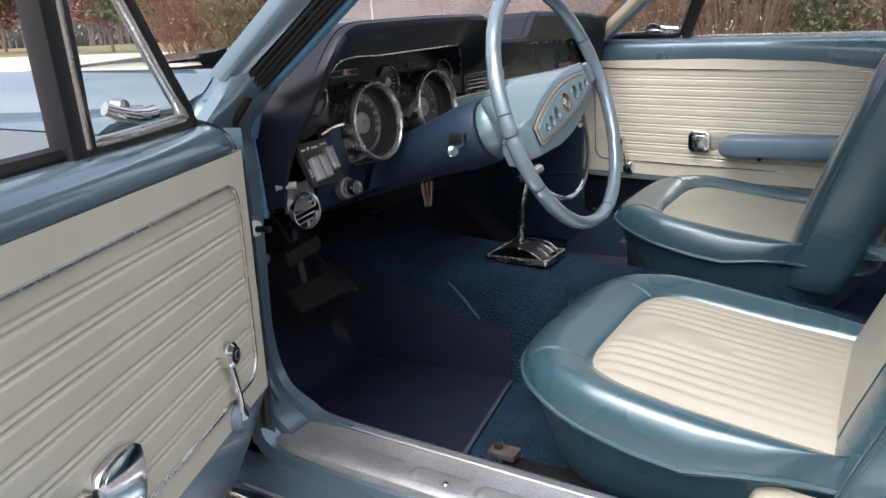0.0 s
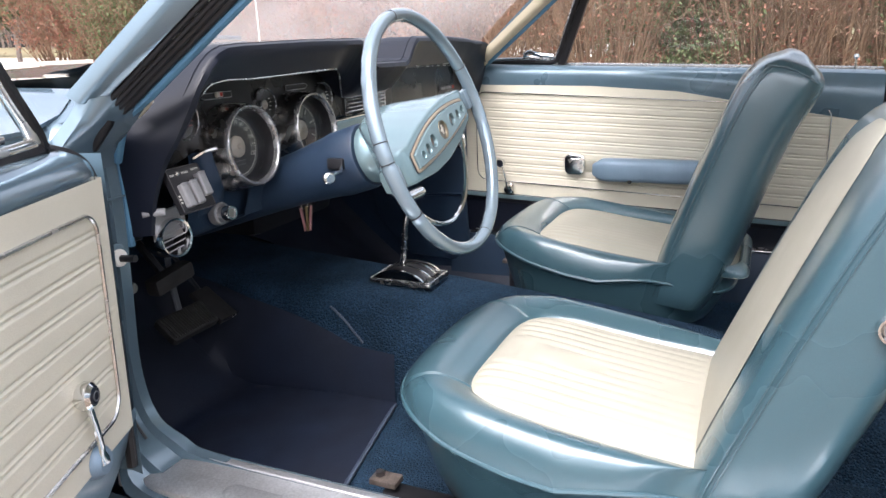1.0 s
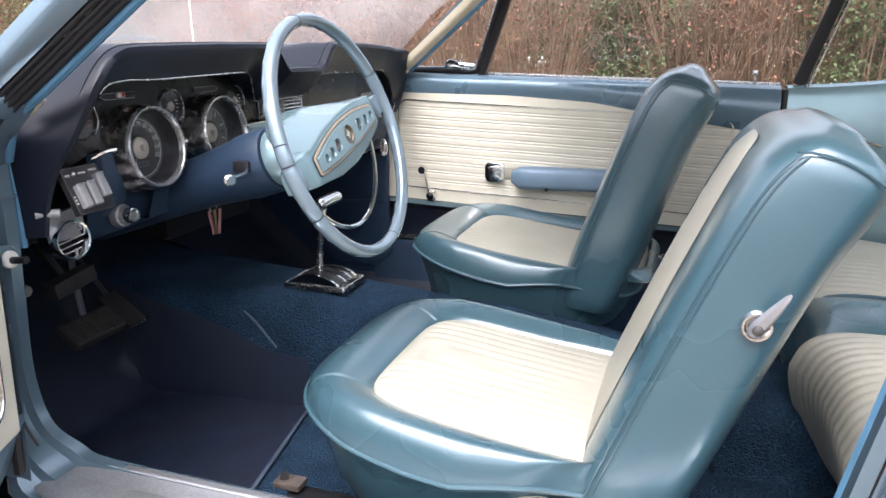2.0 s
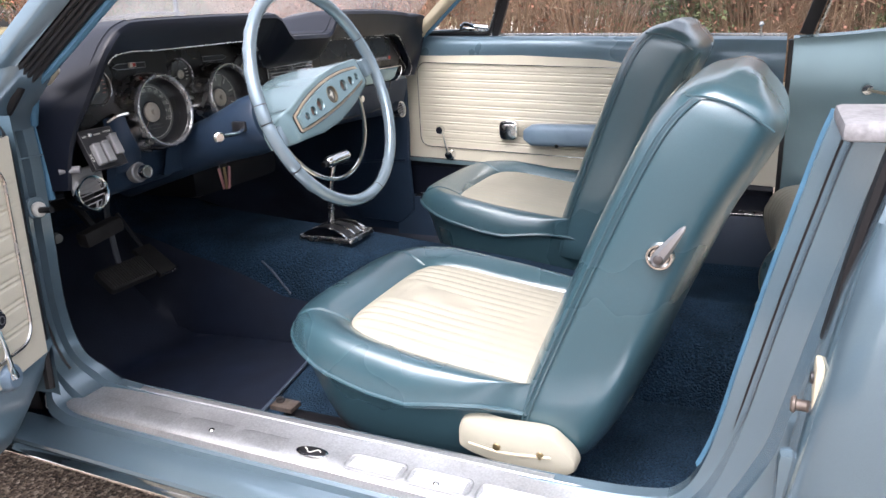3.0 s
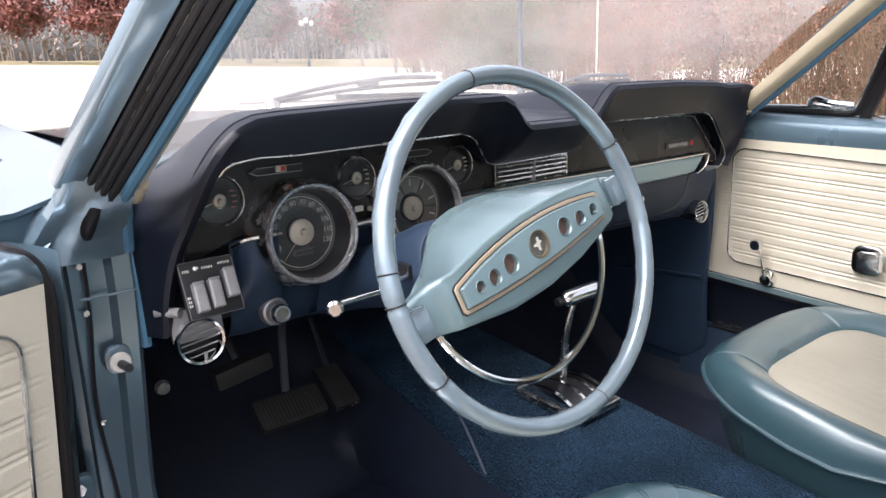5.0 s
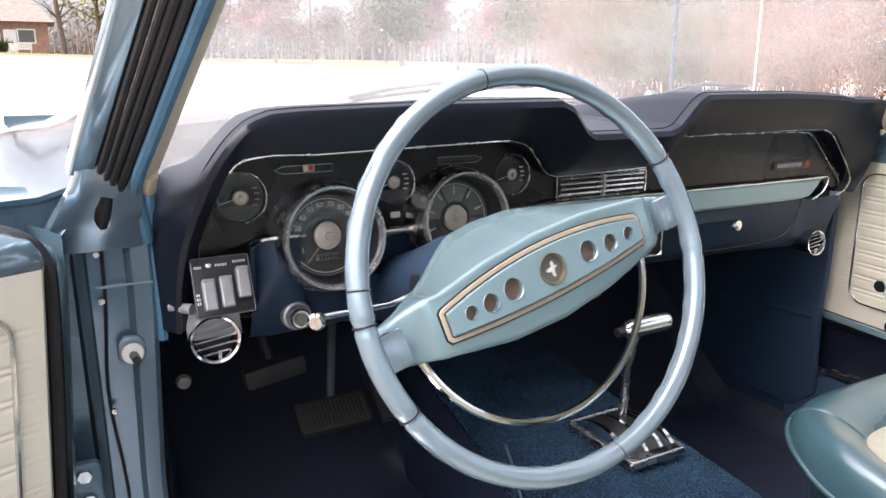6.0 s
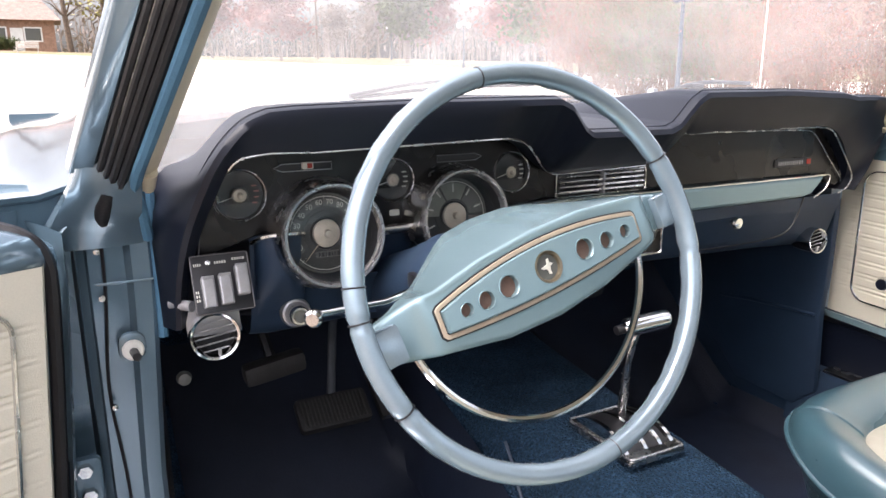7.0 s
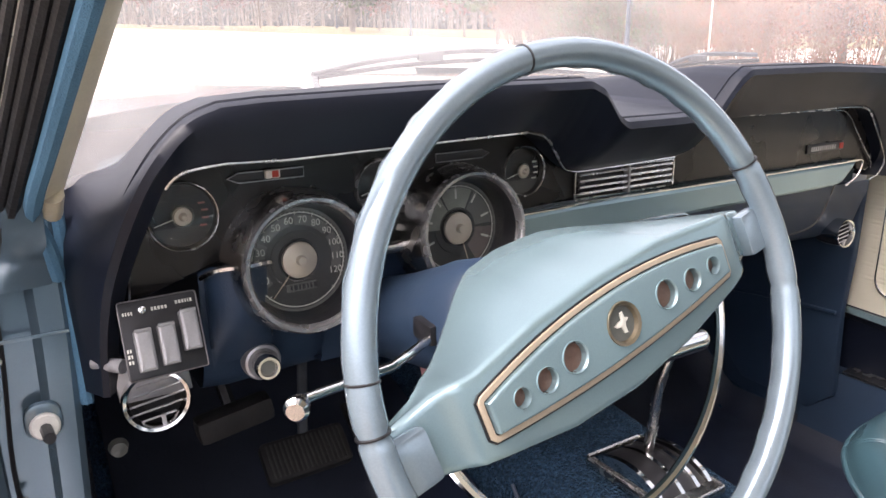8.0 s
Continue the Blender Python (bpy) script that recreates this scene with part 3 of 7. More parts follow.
# ---------------------------------------------------------------- windscreen pillars, screen, roof
def a_pillar(side):
    """side -1: the driver's; +1: the passenger's."""
    k = -side
    def at(x, y, sx, sy, z):
        return np.array((k * (x + sx * (z - 0.95)), y + sy * (z - 0.95), z))
    def outer(z):
        return at(-0.689, -0.066, 0.30, -1.20, z)
    def mid(z):
        return at(-0.664, -0.084, 0.28, -1.28, z)
    def blue(z):
        return at(-0.6265, -0.117, 0.28, -1.30, z)
    def cream(z):
        return at(-0.606, -0.088, 0.26, -1.27, z)
    pil = thing("windscreen_pillar", (-0.70 * k, 0.06, 0.86), "slanted light blue windscreen pillar with black seals and a cream inner trim" if side < 0 else
                "slanted windscreen pillar with a cream painted inner trim", "car pillar", kind="structure")
    zs = np.linspace(0.884, 1.27, 14)
    fw = np.array([0.0, 0.024, 0.010])
    P = []
    for z in zs:
        a, b = outer(z), mid(z)
        P.append([a + fw, a + fw * 0.3, a + np.array((0.002 * k, 0.002, 0)), a + np.array((0.005 * k, -0.002, 0)), a * 0.5 + b * 0.5 + np.array((0, -0.003, 0)), b + np.array((-0.004 * k, -0.001, 0)), b + np.array((0, 0.004, 0)), b + fw])
    part("outer_panel", Shape().grid(np.array(P)), BODY, pil)
    # the pressing goes on below the panel's cut end, set back from it, and flares into the door frame
    P = []
    for q in np.linspace(0, 1, 8):
        z = 0.900 - 0.105 * q
        e = q * q * (3 - 2 * q)
        tops = [outer(0.900) + np.array((0.003 * k, 0.030, 0)), outer(0.900) + np.array((0.004 * k, 0.008, 0)), (outer(0.900) + mid(0.900)) / 2 + np.array((0, 0.004, 0)), mid(0.900) + np.array((0, 0.006, 0)), (mid(0.900) + blue(0.900)) / 2 + np.array((0, 0.012, 0)), blue(0.900) + np.array((0, 0.016, 0))]
        feet = [(-0.744, 0.075), (-0.738, 0.050), (-0.716, 0.044), (-0.690, 0.043), (-0.662, 0.045), (-0.640, 0.050)]
        P.append([(t[0] * (1 - e) + k * f[0] * e, t[1] * (1 - e) + f[1] * e, z) for t, f in zip(tops, feet)])
    part("pillar_foot", Shape().grid(np.array(P)), BODY, pil, "light blue pressing at the pillar foot", 60)
    # black rubber channel with four lips between the panel and the blue seal
    zr = np.linspace(0.842, 1.27, 14)
    P = [[mid(z) * (1 - q) + blue(z) * q + np.array((0, 0.006, 0)) for q in np.linspace(-0.02, 0.95, 4)] for z in zr]
    part("rubber_channel", Shape().grid(np.array(P)), RUBBER, pil, "black rubber door seal")
    for q, o, r in ((0.08, 0.000, 0.0042), (0.27, -0.003, 0.0036), (0.47, -0.001, 0.0050), (0.70, 0.000, 0.0052)):
        part("rubber_lip", Shape().tube([mid(z) * (1 - q) + blue(z) * q + np.array((0, o, 0)) for z in zr], r, 8), RUBBER, pil)
    # thin bright lines that imitate highlights along the rubber lips
    for q, r in ((0.18, 0.0011), (0.58, 0.0013)):
        part("seal_glint", Shape().tube([mid(z) * (1 - q) + blue(z) * q + np.array((0, -0.001, 0)) for z in zr], r, 6), WORN_CHROME, pil)
    if side < 0:
        foot = [mid(0.865) * 0.6 + blue(0.865) * 0.4, np.array((-0.680, 0.030, 0.838)), np.array((-0.679, 0.050, 0.818))]
        part("rubber_boot", Shape().tube(spl(foot, 8), np.linspace(0.0125, 0.0085, 8), 10), RUBBER, pil, "black rubber boot at the seal's end")
        part("foot_bolt", Shape().lathe([(0, 0.006), (0.006, 0.005), (0.0085, 0.002), (0.0085, -0.006)], (-0.679, 0.047, 0.814), (0, -1, -0.3), 12), WORN_CHROME, pil)
    low = [np.array((-0.634 * k, 0.050, 0.80)), np.array((-0.639 * k, 0.030, 0.835)), np.array((-0.646 * k, 0.008, 0.860))]
    part("fabric_seal", Shape().tube(spl(low + [blue(z) for z in np.linspace(0.885, 1.27, 12)], 40), 0.0066, 8), SEAL_BLUE, pil, "bright blue fabric seal")
    tr = []
    for z in np.concatenate([[0.866, 0.870, 0.878], np.linspace(0.89, 1.27, 13)]):
        a, b = blue(z) + np.array((0.005 * k, 0.004, 0)), cream(z)
        e = min(1.0, (z - 0.866) / 0.014 + 0.25)
        m = (a + b) / 2 + np.array((0.001 * k, -0.006 * e, 0.0))
        tr.append([a + np.array((0, 0.008, 0)), a, a * 0.7 + m * 0.3 + np.array((0, -0.003 * e, 0)), m, m * 0.3 + b * 0.7 + np.array((0.001 * k, -0.003 * e, 0)), b, b + np.array((-0.002 * k, 0.018, 0.004))])
    part("inner_trim", Shape().grid(np.array(tr)), TAN_METAL if side < 0 else CREAM_TRIM, pil, "cream painted pillar trim")
    part("trim_foot", Shape().tube(spl([blue(0.885) * 0.45 + cream(0.885) * 0.55 + np.array((0, -0.004, 0)), blue(0.872) * 0.45 + cream(0.872) * 0.55 + np.array((0.002 * k, -0.006, 0)), blue(0.862) * 0.4 + cream(0.862) * 0.6 + np.array((0.006 * k, -0.006, 0))], 8), [0.009, 0.009, 0.009, 0.009, 0.0088, 0.0082, 0.0070, 0.0035], 10), TAN_METAL if side < 0 else CREAM_TRIM, pil)
    return pil


CREAM_TRIM = surface("cream_pillar_paint", (0.48, 0.43, 0.31), 0.42, 0, 0.08, 20, 0.05, 600, 0.1, 300)
a_pillar(-1)
a_pillar(1)


def screen_point(u, v):
    """u across from the driver's side, v from the cowl to the roof."""
    b = 1 - (2 * u - 1) ** 2
    base = np.array([-0.635 + 1.27 * u, 0.06 + 0.36 * b ** 0.8, 0.865 + 0.055 * b])
    top = np.array([-0.545 + 1.09 * u, -0.44 + 0.10 * b, 1.230 + 0.03 * b])
    return base * (1 - v) + top * v + np.array([0, 0.03, 0.02]) * math.sin(math.pi * v)


ws = solid("windscreen", Shape().grid(np.array([[screen_point(u, v) for v in np.linspace(0, 1, 9)] for u in np.linspace(0, 1, 25)])), SCREEN_GLASS,
           "slightly dusty curved windscreen glass with an added veil of glare", "windscreen", "structure")
ws.visible_shadow = False


def roof():
    P, Q = [], []
    for u in np.linspace(0, 1, 17):
        a, b = [], []
        for v in np.linspace(0, 1, 15):
            h = screen_point(u, 1.0)
            y = h[1] + (-1.56 - h[1]) * v
            w = 1 + 0.08 * math.sin(math.pi * v)
            z = 1.235 + 0.05 * (1 - (2 * u - 1) ** 2) + 0.035 * math.sin(math.pi * min(1, v * 1.1)) - 0.02 * v
            a.append((h[0] * w, y, z))
            b.append((h[0] * w * 1.02, y, z + 0.03))
        P.append(a)
        Q.append(b)
    solid("roof", Shape().grid(np.array(Q)), BODY, "light blue car roof", "", "structure")
    # the unseen headliner takes the lightened ivory to bounce more light
    solid("headliner", Shape().grid(np.array(P)), TRIM_IVORY_LIFTED, "cream vinyl headliner", "", "structure")


roof()


# ---------------------------------------------------------------- front of the car, seen over the dashboard
WIPER = surface("dull_grey_wiper_metal", (0.11, 0.11, 0.115), 0.4, 0.6, 0.1, 30, 0.1, 300)


def front_body():
    fb = thing("bonnet", (0, 0.5, 0.9), "light blue car bonnet with wing tops and wipers below the windscreen", "bonnet", kind="structure")
    def top_z(x, y):
        return 0.905 + 0.02 * (1 - (x / 0.85) ** 2) - 0.03 * max(0, y - 0.5) - 0.25 * max(0, abs(x) - 0.74) ** 1.5 * 4
    hood = np.array([[(x, y, top_z(x, y) + 0.006 * math.exp(-((abs(x) - 0.30) / 0.05) ** 2)) for y in np.linspace(float(screen_point((x + 0.635) / 1.27, 0)[1]) + 0.09, 1.75, 20)] for x in np.linspace(-0.63, 0.63, 30)])
    part("hood_panel", Shape().grid(hood), BODY, fb)
    def wing_z(x, y):
        base = float(np.interp(x, [0.632, 0.66, 0.69, 0.74, 0.78, 0.81, 0.835, 0.85], [0.900, 0.890, 0.872, 0.858, 0.855, 0.852, 0.847, 0.838]))
        return base + 0.020 * float(np.clip((y - 0.1) / 0.8, 0, 1)) - 0.02 * max(0, y - 1.0)
    for s in (-1, 1):
        xw = (0.632, 0.66, 0.69, 0.74, 0.78, 0.81, 0.835, 0.85)
        yw = lambda x: float(np.interp(x, [0.63, 0.70, 0.745, 0.78, 0.85], [0.10, 0.070, 0.068, 0.075, 0.085]))
        wing = np.array([[(s * x, y, wing_z(x, y) - 0.002) for y in np.linspace(yw(x), 1.75, 16)] for x in xw])
        part("wing_top", Shape().grid(wing), BODY, fb)
        shut = np.array([[(s * x, yw(x) + dy, wing_z(x, yw(x)) - 0.002 - dz) for dy, dz in ((0, 0), (0.003, 0.006), (0.012, 0.010), (0.03, 0.10), (0.03, 0.50))] for x in xw[2:]])
        part("wing_shut_face", Shape().grid(shut), BODY_DARK, fb, "blue rear edge of the wing")
        side = np.array([[(s * (0.85 + 0.012 * math.sin(math.pi * q)), y, (wing_z(0.85, y) - 0.004) * (1 - q) + 0.25 * q) for y in np.linspace(0.085, 1.75, 14)] for q in np.linspace(0, 1, 8)])
        part("wing_side", Shape().grid(side), BODY, fb)
    cowl = np.array([[screen_point(u, 0.0) + np.array([0, dy, dz]) for dy, dz in ((-0.03, -0.012), (0.03, -0.004), (0.07, -0.01), (0.10, -0.03), (0.14, -0.03))] for u in np.linspace(0.02, 0.98, 24)])
    part("cowl", Shape().grid(cowl), BODY, fb, "cowl panel under the windscreen")
    for s in (-1, 1):
        corner = np.array([[(s * x, y, float(np.interp(x, [0.655, 0.69, 0.735], [0.889, 0.868, 0.852])) - 0.030 * float(np.clip((0.085 - y) / 0.05, 0, 1)) ** 2 - 0.03 * float(np.clip((x - 0.705) / 0.03, 0, 1)) ** 2) for y in (0.035, 0.045, 0.060, 0.075, 0.09, 0.12)] for x in (0.655, 0.68, 0.70, 0.71, 0.72, 0.728, 0.735)])
        part("cowl_corner", Shape().grid(corner), BODY, fb, "rounded blue pressing at the pillar foot")
    front = np.array([[(x, 1.75, z) for z in np.linspace(0.25, 0.87, 4)] for x in np.linspace(-0.85, 0.85, 6)])
    part("nose", Shape().grid(front), BODY, fb)
    for x0, x1, y0, dz in ((-0.235, 0.16, 0.455, 0.0), (0.46, 0.70, 0.40, -0.014)):
        w = part("wiper", Shape().tube(spl([(x0, y0 - 0.01, 0.944 + dz), (x0 * 0.7 + x1 * 0.3, y0, 0.962 + dz), (x0 * 0.3 + x1 * 0.7, y0 + 0.005, 0.974 + dz), (x1, y0 - 0.06 if x1 > 0.5 else y0, 0.972 + dz)], 16), 0.0045, 6), WIPER, fb, "grey windscreen wiper arm")
        part("blade", Shape().tube(spl([(x0 + 0.01, y0 - 0.005, 0.940 + dz), ((x0 + x1) / 2, y0 + 0.01, 0.955 + dz), (x1 + 0.02, y0 - 0.05 if x1 > 0.5 else y0, 0.960 + dz)], 12), 0.0042, 6), RUBBER, w)
        part("blade_bridge", Shape().box((x0 * 0.45 + x1 * 0.55, y0 + 0.002, 0.966 + dz), (0.05, 0.010, 0.012), 0.003), WIPER, w)
        part("pivot", Shape().lathe([(0, 0.03), (0.012, 0.028), (0.014, 0.01), (0.018, 0)], (x0, y0, 0.92), EZ, 12), WORN_CHROME, w)


front_body()


# ---------------------------------------------------------------- floor, tunnel, firewall
EDGE_GREY = surface("scuffed_grey_binding", (0.055, 0.075, 0.11), 0.6, 0, 0.2, 30, 0.15, 400, 0.3, 300)


def floor_parts():
    xs = np.unique(np.concatenate([np.linspace(-0.63, 0.64, 60), np.linspace(0.085, 0.150, 14), np.linspace(-0.205, -0.125, 22)]))
    ys = np.concatenate([np.linspace(0.62, 0.2, 12), np.linspace(0.17, -1.6, 40)])

    def z(x, y):
        base = 0.215 + 0.30 * np.clip((y - 0.26) / 0.34, 0, 1) ** 1.1 * 1.0
        top = np.interp(y, [-1.6, -0.9, -0.5, -0.1, 0.2, 0.6], [0.33, 0.34, 0.395, 0.430, 0.445, 0.46])
        w = np.interp(y, [-1.2, 0.0, 0.3, 0.6], [0.15, 0.165, 0.20, 0.24])
        q = np.clip(1 - ((0.005 - x) / w) ** 5.0, 0, 1) if x < 0.005 else np.clip(1 - ((x - 0.005) / (w * 0.78)) ** 9.0, 0, 1)
        edge = 0.05 * np.clip((abs(x) - 0.585) / 0.05, 0, 1)
        return np.maximum(base, base + (top - base) * q ** 0.55 if top > base else base) + edge
    P = np.array([[(x, y, float(z(x, y))) for y in ys] for x in xs])
    solid("floor", Shape().grid(P), CARPET, "navy blue loop-pile carpet over the floor and tunnel", "", "structure", 60)
    # dark moulded rubber area in the driver's footwell
    mat_end = lambda x: -0.16 + (x + 0.475) * 0.18
    def raised(x, y, h):
        n = unit((-(z(x + 0.003, y) - z(x - 0.003, y)) / 0.006, -(z(x, y + 0.003) - z(x, y - 0.003)) / 0.006, 1.0))
        return np.array((x, y, float(z(x, y)))) + n * h
    Q = np.array([[raised(x, y, 0.007) for y in np.linspace(0.56, mat_end(x), 36)] for x in np.concatenate([np.linspace(-0.60, -0.195, 20), np.linspace(-0.188, -0.148, 20)])])
    solid("dark_floor_sheet", Shape().grid(Q), MAT_SHADE, "dark navy rubber heel mat on the carpet", "floor mat", "structure", 60)
    part_edge = Shape().tube([raised(x, mat_end(x), 0.006) for x in np.linspace(-0.60, -0.160, 16)], 0.0045, 6)
    solid("mat_edge", part_edge, EDGE_GREY, "stitched edge of the heel mat", "", "structure")
    seam = Shape().tube([raised(x, y, 0.006) for x, y in zip(np.linspace(-0.128, -0.146, 12), np.linspace(0.060, -0.026, 12))], 0.0026, 6)
    solid("trim", seam, EDGE_GREY, "carpet seam welt on the tunnel side", "", "structure")
    # added dark sheet that paints the shade of the passenger footwell
    Q = np.array([[raised(x, y, 0.007) for y in np.linspace(0.56, -0.24, 30)] for x in np.linspace(0.150, 0.628, 24)])
    solid("dark_floor_sheet", Shape().grid(Q), MAT_SHADE, "dark navy sheet standing in for shade on the passenger floor", "floor mat", "structure", 60)
    fw = np.array([[(x, y, zz) for y, zz in ((0.60, 0.40), (0.62, 0.55), (0.55, 0.75), (0.45, 0.88))] for x in np.linspace(-0.70, 0.70, 8)])
    solid("firewall", Shape().grid(fw), BLACK, "dark firewall behind the dashboard", "", "structure")
    for s in (-1, 1):
        kp = np.array([[(s * (0.632 + 0.0 * yy), yy, zz) for yy in (0.085, 0.2, 0.4, 0.62)] for zz in (0.20, 0.4, 0.6, 0.80)])
        solid("wall_kick_panel", Shape().grid(kp), NAVY if s > 0 else CARPET, "navy kick panel in the footwell", "", "structure")
    kp = [(0.377, 0.574), (0.351, 0.409), (0.308, 0.365), (0.237, 0.294), (0.087, 0.287), (0.040, 0.333), (0.048, 0.501), (0.042, 0.611), (0.042, 0.74), (0.36, 0.74)]
    trim = solid("wall_kick_trim", Shape().prism([(-y, z) for y, z in kp], (0.630, 0, 0), -EY, EZ, -EX, 0.014, 0.006), NAVY, "navy moulded kick panel with a raised fold", "", "structure")
    part("fold", Shape().tube(spl([(0.615, 0.30, 0.478), (0.614, 0.20, 0.490), (0.613, 0.056, 0.499)], 10), 0.004, 8), NAVY, trim)
    solid("trim_passenger_sill", Shape().sweep(rrect(-0.030, -0.003, 0.030, 0.003, 0.002, 2), [(0.668, y, 0.377) for y in np.linspace(0.04, -1.0, 8)], EZ), WORN_CHROME, "dull metal sill plate under the passenger door", "", "structure")
    # inner side below the passenger door: carpeted sill and step
    ps = np.array([[(x, y, zz) for y in np.linspace(0.10, -1.05, 12)] for x, zz in ((0.61, 0.24), (0.625, 0.33), (0.64, 0.372), (0.70, 0.374), (0.735, 0.36))])
    solid("wall_passenger_sill", Shape().grid(ps), NAVY, "navy trimmed sill under the passenger door", "", "structure")
    # rear bulkheads that close the cabin
    rb = np.array([[(x, y, zz) for x in np.linspace(-0.72, 0.72, 6)] for y, zz in ((-1.66, 0.2), (-1.75, 0.85), (-2.16, 0.88), (-2.17, 0.2))])
    solid("wall_rear", Shape().grid(rb), NAVY, "navy trim behind the rear seat", "", "structure")
    rg = np.array([[(x * w, y, zz + 0.02 * (1 - (x / 0.62) ** 2)) for x in np.linspace(-0.62, 0.62, 9)] for y, zz, w in ((-2.15, 0.885, 1.0), (-1.86, 1.07, 0.95), (-1.555, 1.235, 0.88))])
    g = solid("rear_window", Shape().grid(rg), SIDE_GLASS, "sloping rear window glass behind the bench seat", "car window", "structure")
    g.visible_shadow = False
    for sx in (-1, 1):
        cp = np.array([[(sx * 0.69, -1.72, 0.84), (sx * 0.66, -1.95, 0.86), (sx * 0.622, -2.16, 0.88)], [(sx * 0.60, -1.62, 1.06), (sx * 0.595, -1.75, 1.06), (sx * 0.59, -1.87, 1.06)], [(sx * 0.55, -1.50, 1.235), (sx * 0.548, -1.53, 1.236), (sx * 0.546, -1.56, 1.237)]])
        solid("wall_roof_pillar", Shape().grid(cp), BODY, "light blue rear roof pillar beside the rear window", "", "structure")
    us = np.array([[(x, y, 0.19) for x in (-0.60, 0.60)] for y in (1.75, -2.0)])
    solid("wall_underbody", Shape().grid(us), BLACK, "black underside of the car", "", "structure")


floor_parts()


# ---------------------------------------------------------------- rear side trim and passenger door
def passenger_side():
    door = thing("passenger_door", (0.70, -0.45, 0.36), "closed car door with ribbed ivory trim panel and blue upper", "car door")
    ys = np.linspace(0.075, -1.02, 40)
    def top_of_trim(y):
        return np.interp(y, [-1.0, -0.70, -0.55, -0.32, -0.02, 0.03], [0.725, 0.776, 0.803, 0.820, 0.827, 0.829])
    def fall(y):
        return 0.047 * y
    def sill_of_window(y):
        return np.interp(y, [-1.05, -0.94, -0.22, 0.08], [0.835, 0.84, 0.866, 0.878])
    up = []
    for y in ys:
        a, b = top_of_trim(y), sill_of_window(y)
        up.append([(0.667, y, a - 0.01), (0.664, y, a), (0.659, y, a + (b - a) * 0.45), (0.664, y, a + (b - a) * 0.75), (0.676, y, a + (b - a) * 0.93), (0.700, y, b), (0.735, y, b), (0.74, y, b - 0.1)])
    part("upper_panel", Shape().grid(np.array(up)), BODY_DARK, door, "painted blue metal upper")
    # ribbed panel: fine paired grooves running fore and aft
    zz = np.linspace(0.497, 0.84, 230)
    P = []
    for y in np.concatenate([[0.066], np.linspace(0.030, -0.93, 26), [-0.97, -1.024]]):
        row = []
        for z in zz:
            ins = 0.548 < z < 0.786 and -0.91 < y < 0.015
            ph = (z - 0.548) / 0.0265 % 1.0
            g = (math.exp(-((ph - 0.35) / 0.07) ** 2) + math.exp(-((ph - 0.65) / 0.07) ** 2)) * 0.0022 if ins else 0
            row.append((0.667 + g, y, min(z + fall(y), float(top_of_trim(y)))))
        P.append(row)
    panel = part("trim_panel", Shape().grid(np.array(P)), TRIM_IVORY_LIFTED, door, "ribbed ivory vinyl trim panel", 30)
    out = [(y, z + fall(y)) for y, z in rrect(-0.915, 0.537, 0.022, 0.797, 0.030)]
    part("bright_moulding", Shape().tube([(0.6655, y, z) for y, z in out], 0.0022, 6, True), CHROME, panel, "thin bright moulding round the panel")
    low = [(0.668, 0.500), (0.662, 0.497), (0.658, 0.488), (0.662, 0.480), (0.672, 0.470), (0.672, 0.37)]
    ob = part("lower_panel", Shape().grid(np.array([[(x, y, z + fall(y)) for x, z in low] for y in ys])), NAVY_PAD, door, "navy lower door")
    part("lower_strip", Shape().sweep([(-0.003, -0.006), (0.003, -0.006), (0.003, 0.006), (-0.003, 0.006)], [(0.660, y, 0.492 + fall(y)) for y in ys[::4]], EZ), LIGHT_BLUE, ob, "pale blue strip")
    # window winder
    w = part("window_winder", Shape().lathe([(0.0, 0.022), (0.012, 0.02), (0.016, 0.010), (0.018, 0)], (0.667, -0.079, 0.512), -EX, 18), CHROME, door, "chrome window winder")
    part("arm", Shape().tube(spl([(0.648, -0.079, 0.514), (0.641, -0.074, 0.55), (0.635, -0.066, 0.592)], 8), [0.006] * 3 + [0.0045] * 5, 8, ry=0.6), CHROME, w)
    k = part("knob", Shape().lathe([(0, 0.022), (0.011, 0.021), (0.0145, 0.014), (0.013, 0.004), (0.008, 0)], (0.636, -0.066, 0.595), -EX, 16), CHROME, w)
    part("knob_cap", Shape().lathe([(0, 0.0005), (0.009, 0.0)], (0.6138, -0.066, 0.595), -EX, 14), NAVY_PAD, k)
    # pull-cup door handle
    h = part("door_handle", Shape().prism(rrect(-0.030, -0.030, 0.030, 0.030, 0.018), (0.667, -0.278, 0.592), -EY, EZ, -EX, 0.014, 0.005), CHROME, door, "chrome paddle door handle")
    part("paddle", Shape().prism(rrect(-0.020, -0.018, 0.022, 0.020, 0.010), (0.6535, -0.278, 0.590), -EY, EZ, -EX, 0.004, 0.002), WORN_CHROME, h)
    part("bezel_tail", Shape().prism(rrect(-0.03, -0.016, 0.02, 0.016, 0.012), (0.667, -0.325, 0.588), -EY, EZ, -EX, 0.004, 0.002), IVORY_DIMMED, h)
    # armrest
    ar = []
    for y in np.linspace(-0.335, -0.76, 20):
        e = min(1, (-0.335 - y) / 0.035 + 0.25, (y + 0.76) / 0.035 + 0.25) ** 0.5
        a = np.linspace(0, 2 * math.pi, 18, endpoint=False)
        ar.append([(0.640 - 0.030 * e * np.sign(math.cos(t)) * abs(math.cos(t)) ** 0.6, y, 0.583 + 0.032 * e * np.sign(math.sin(t)) * abs(math.sin(t)) ** 0.6) for t in a])
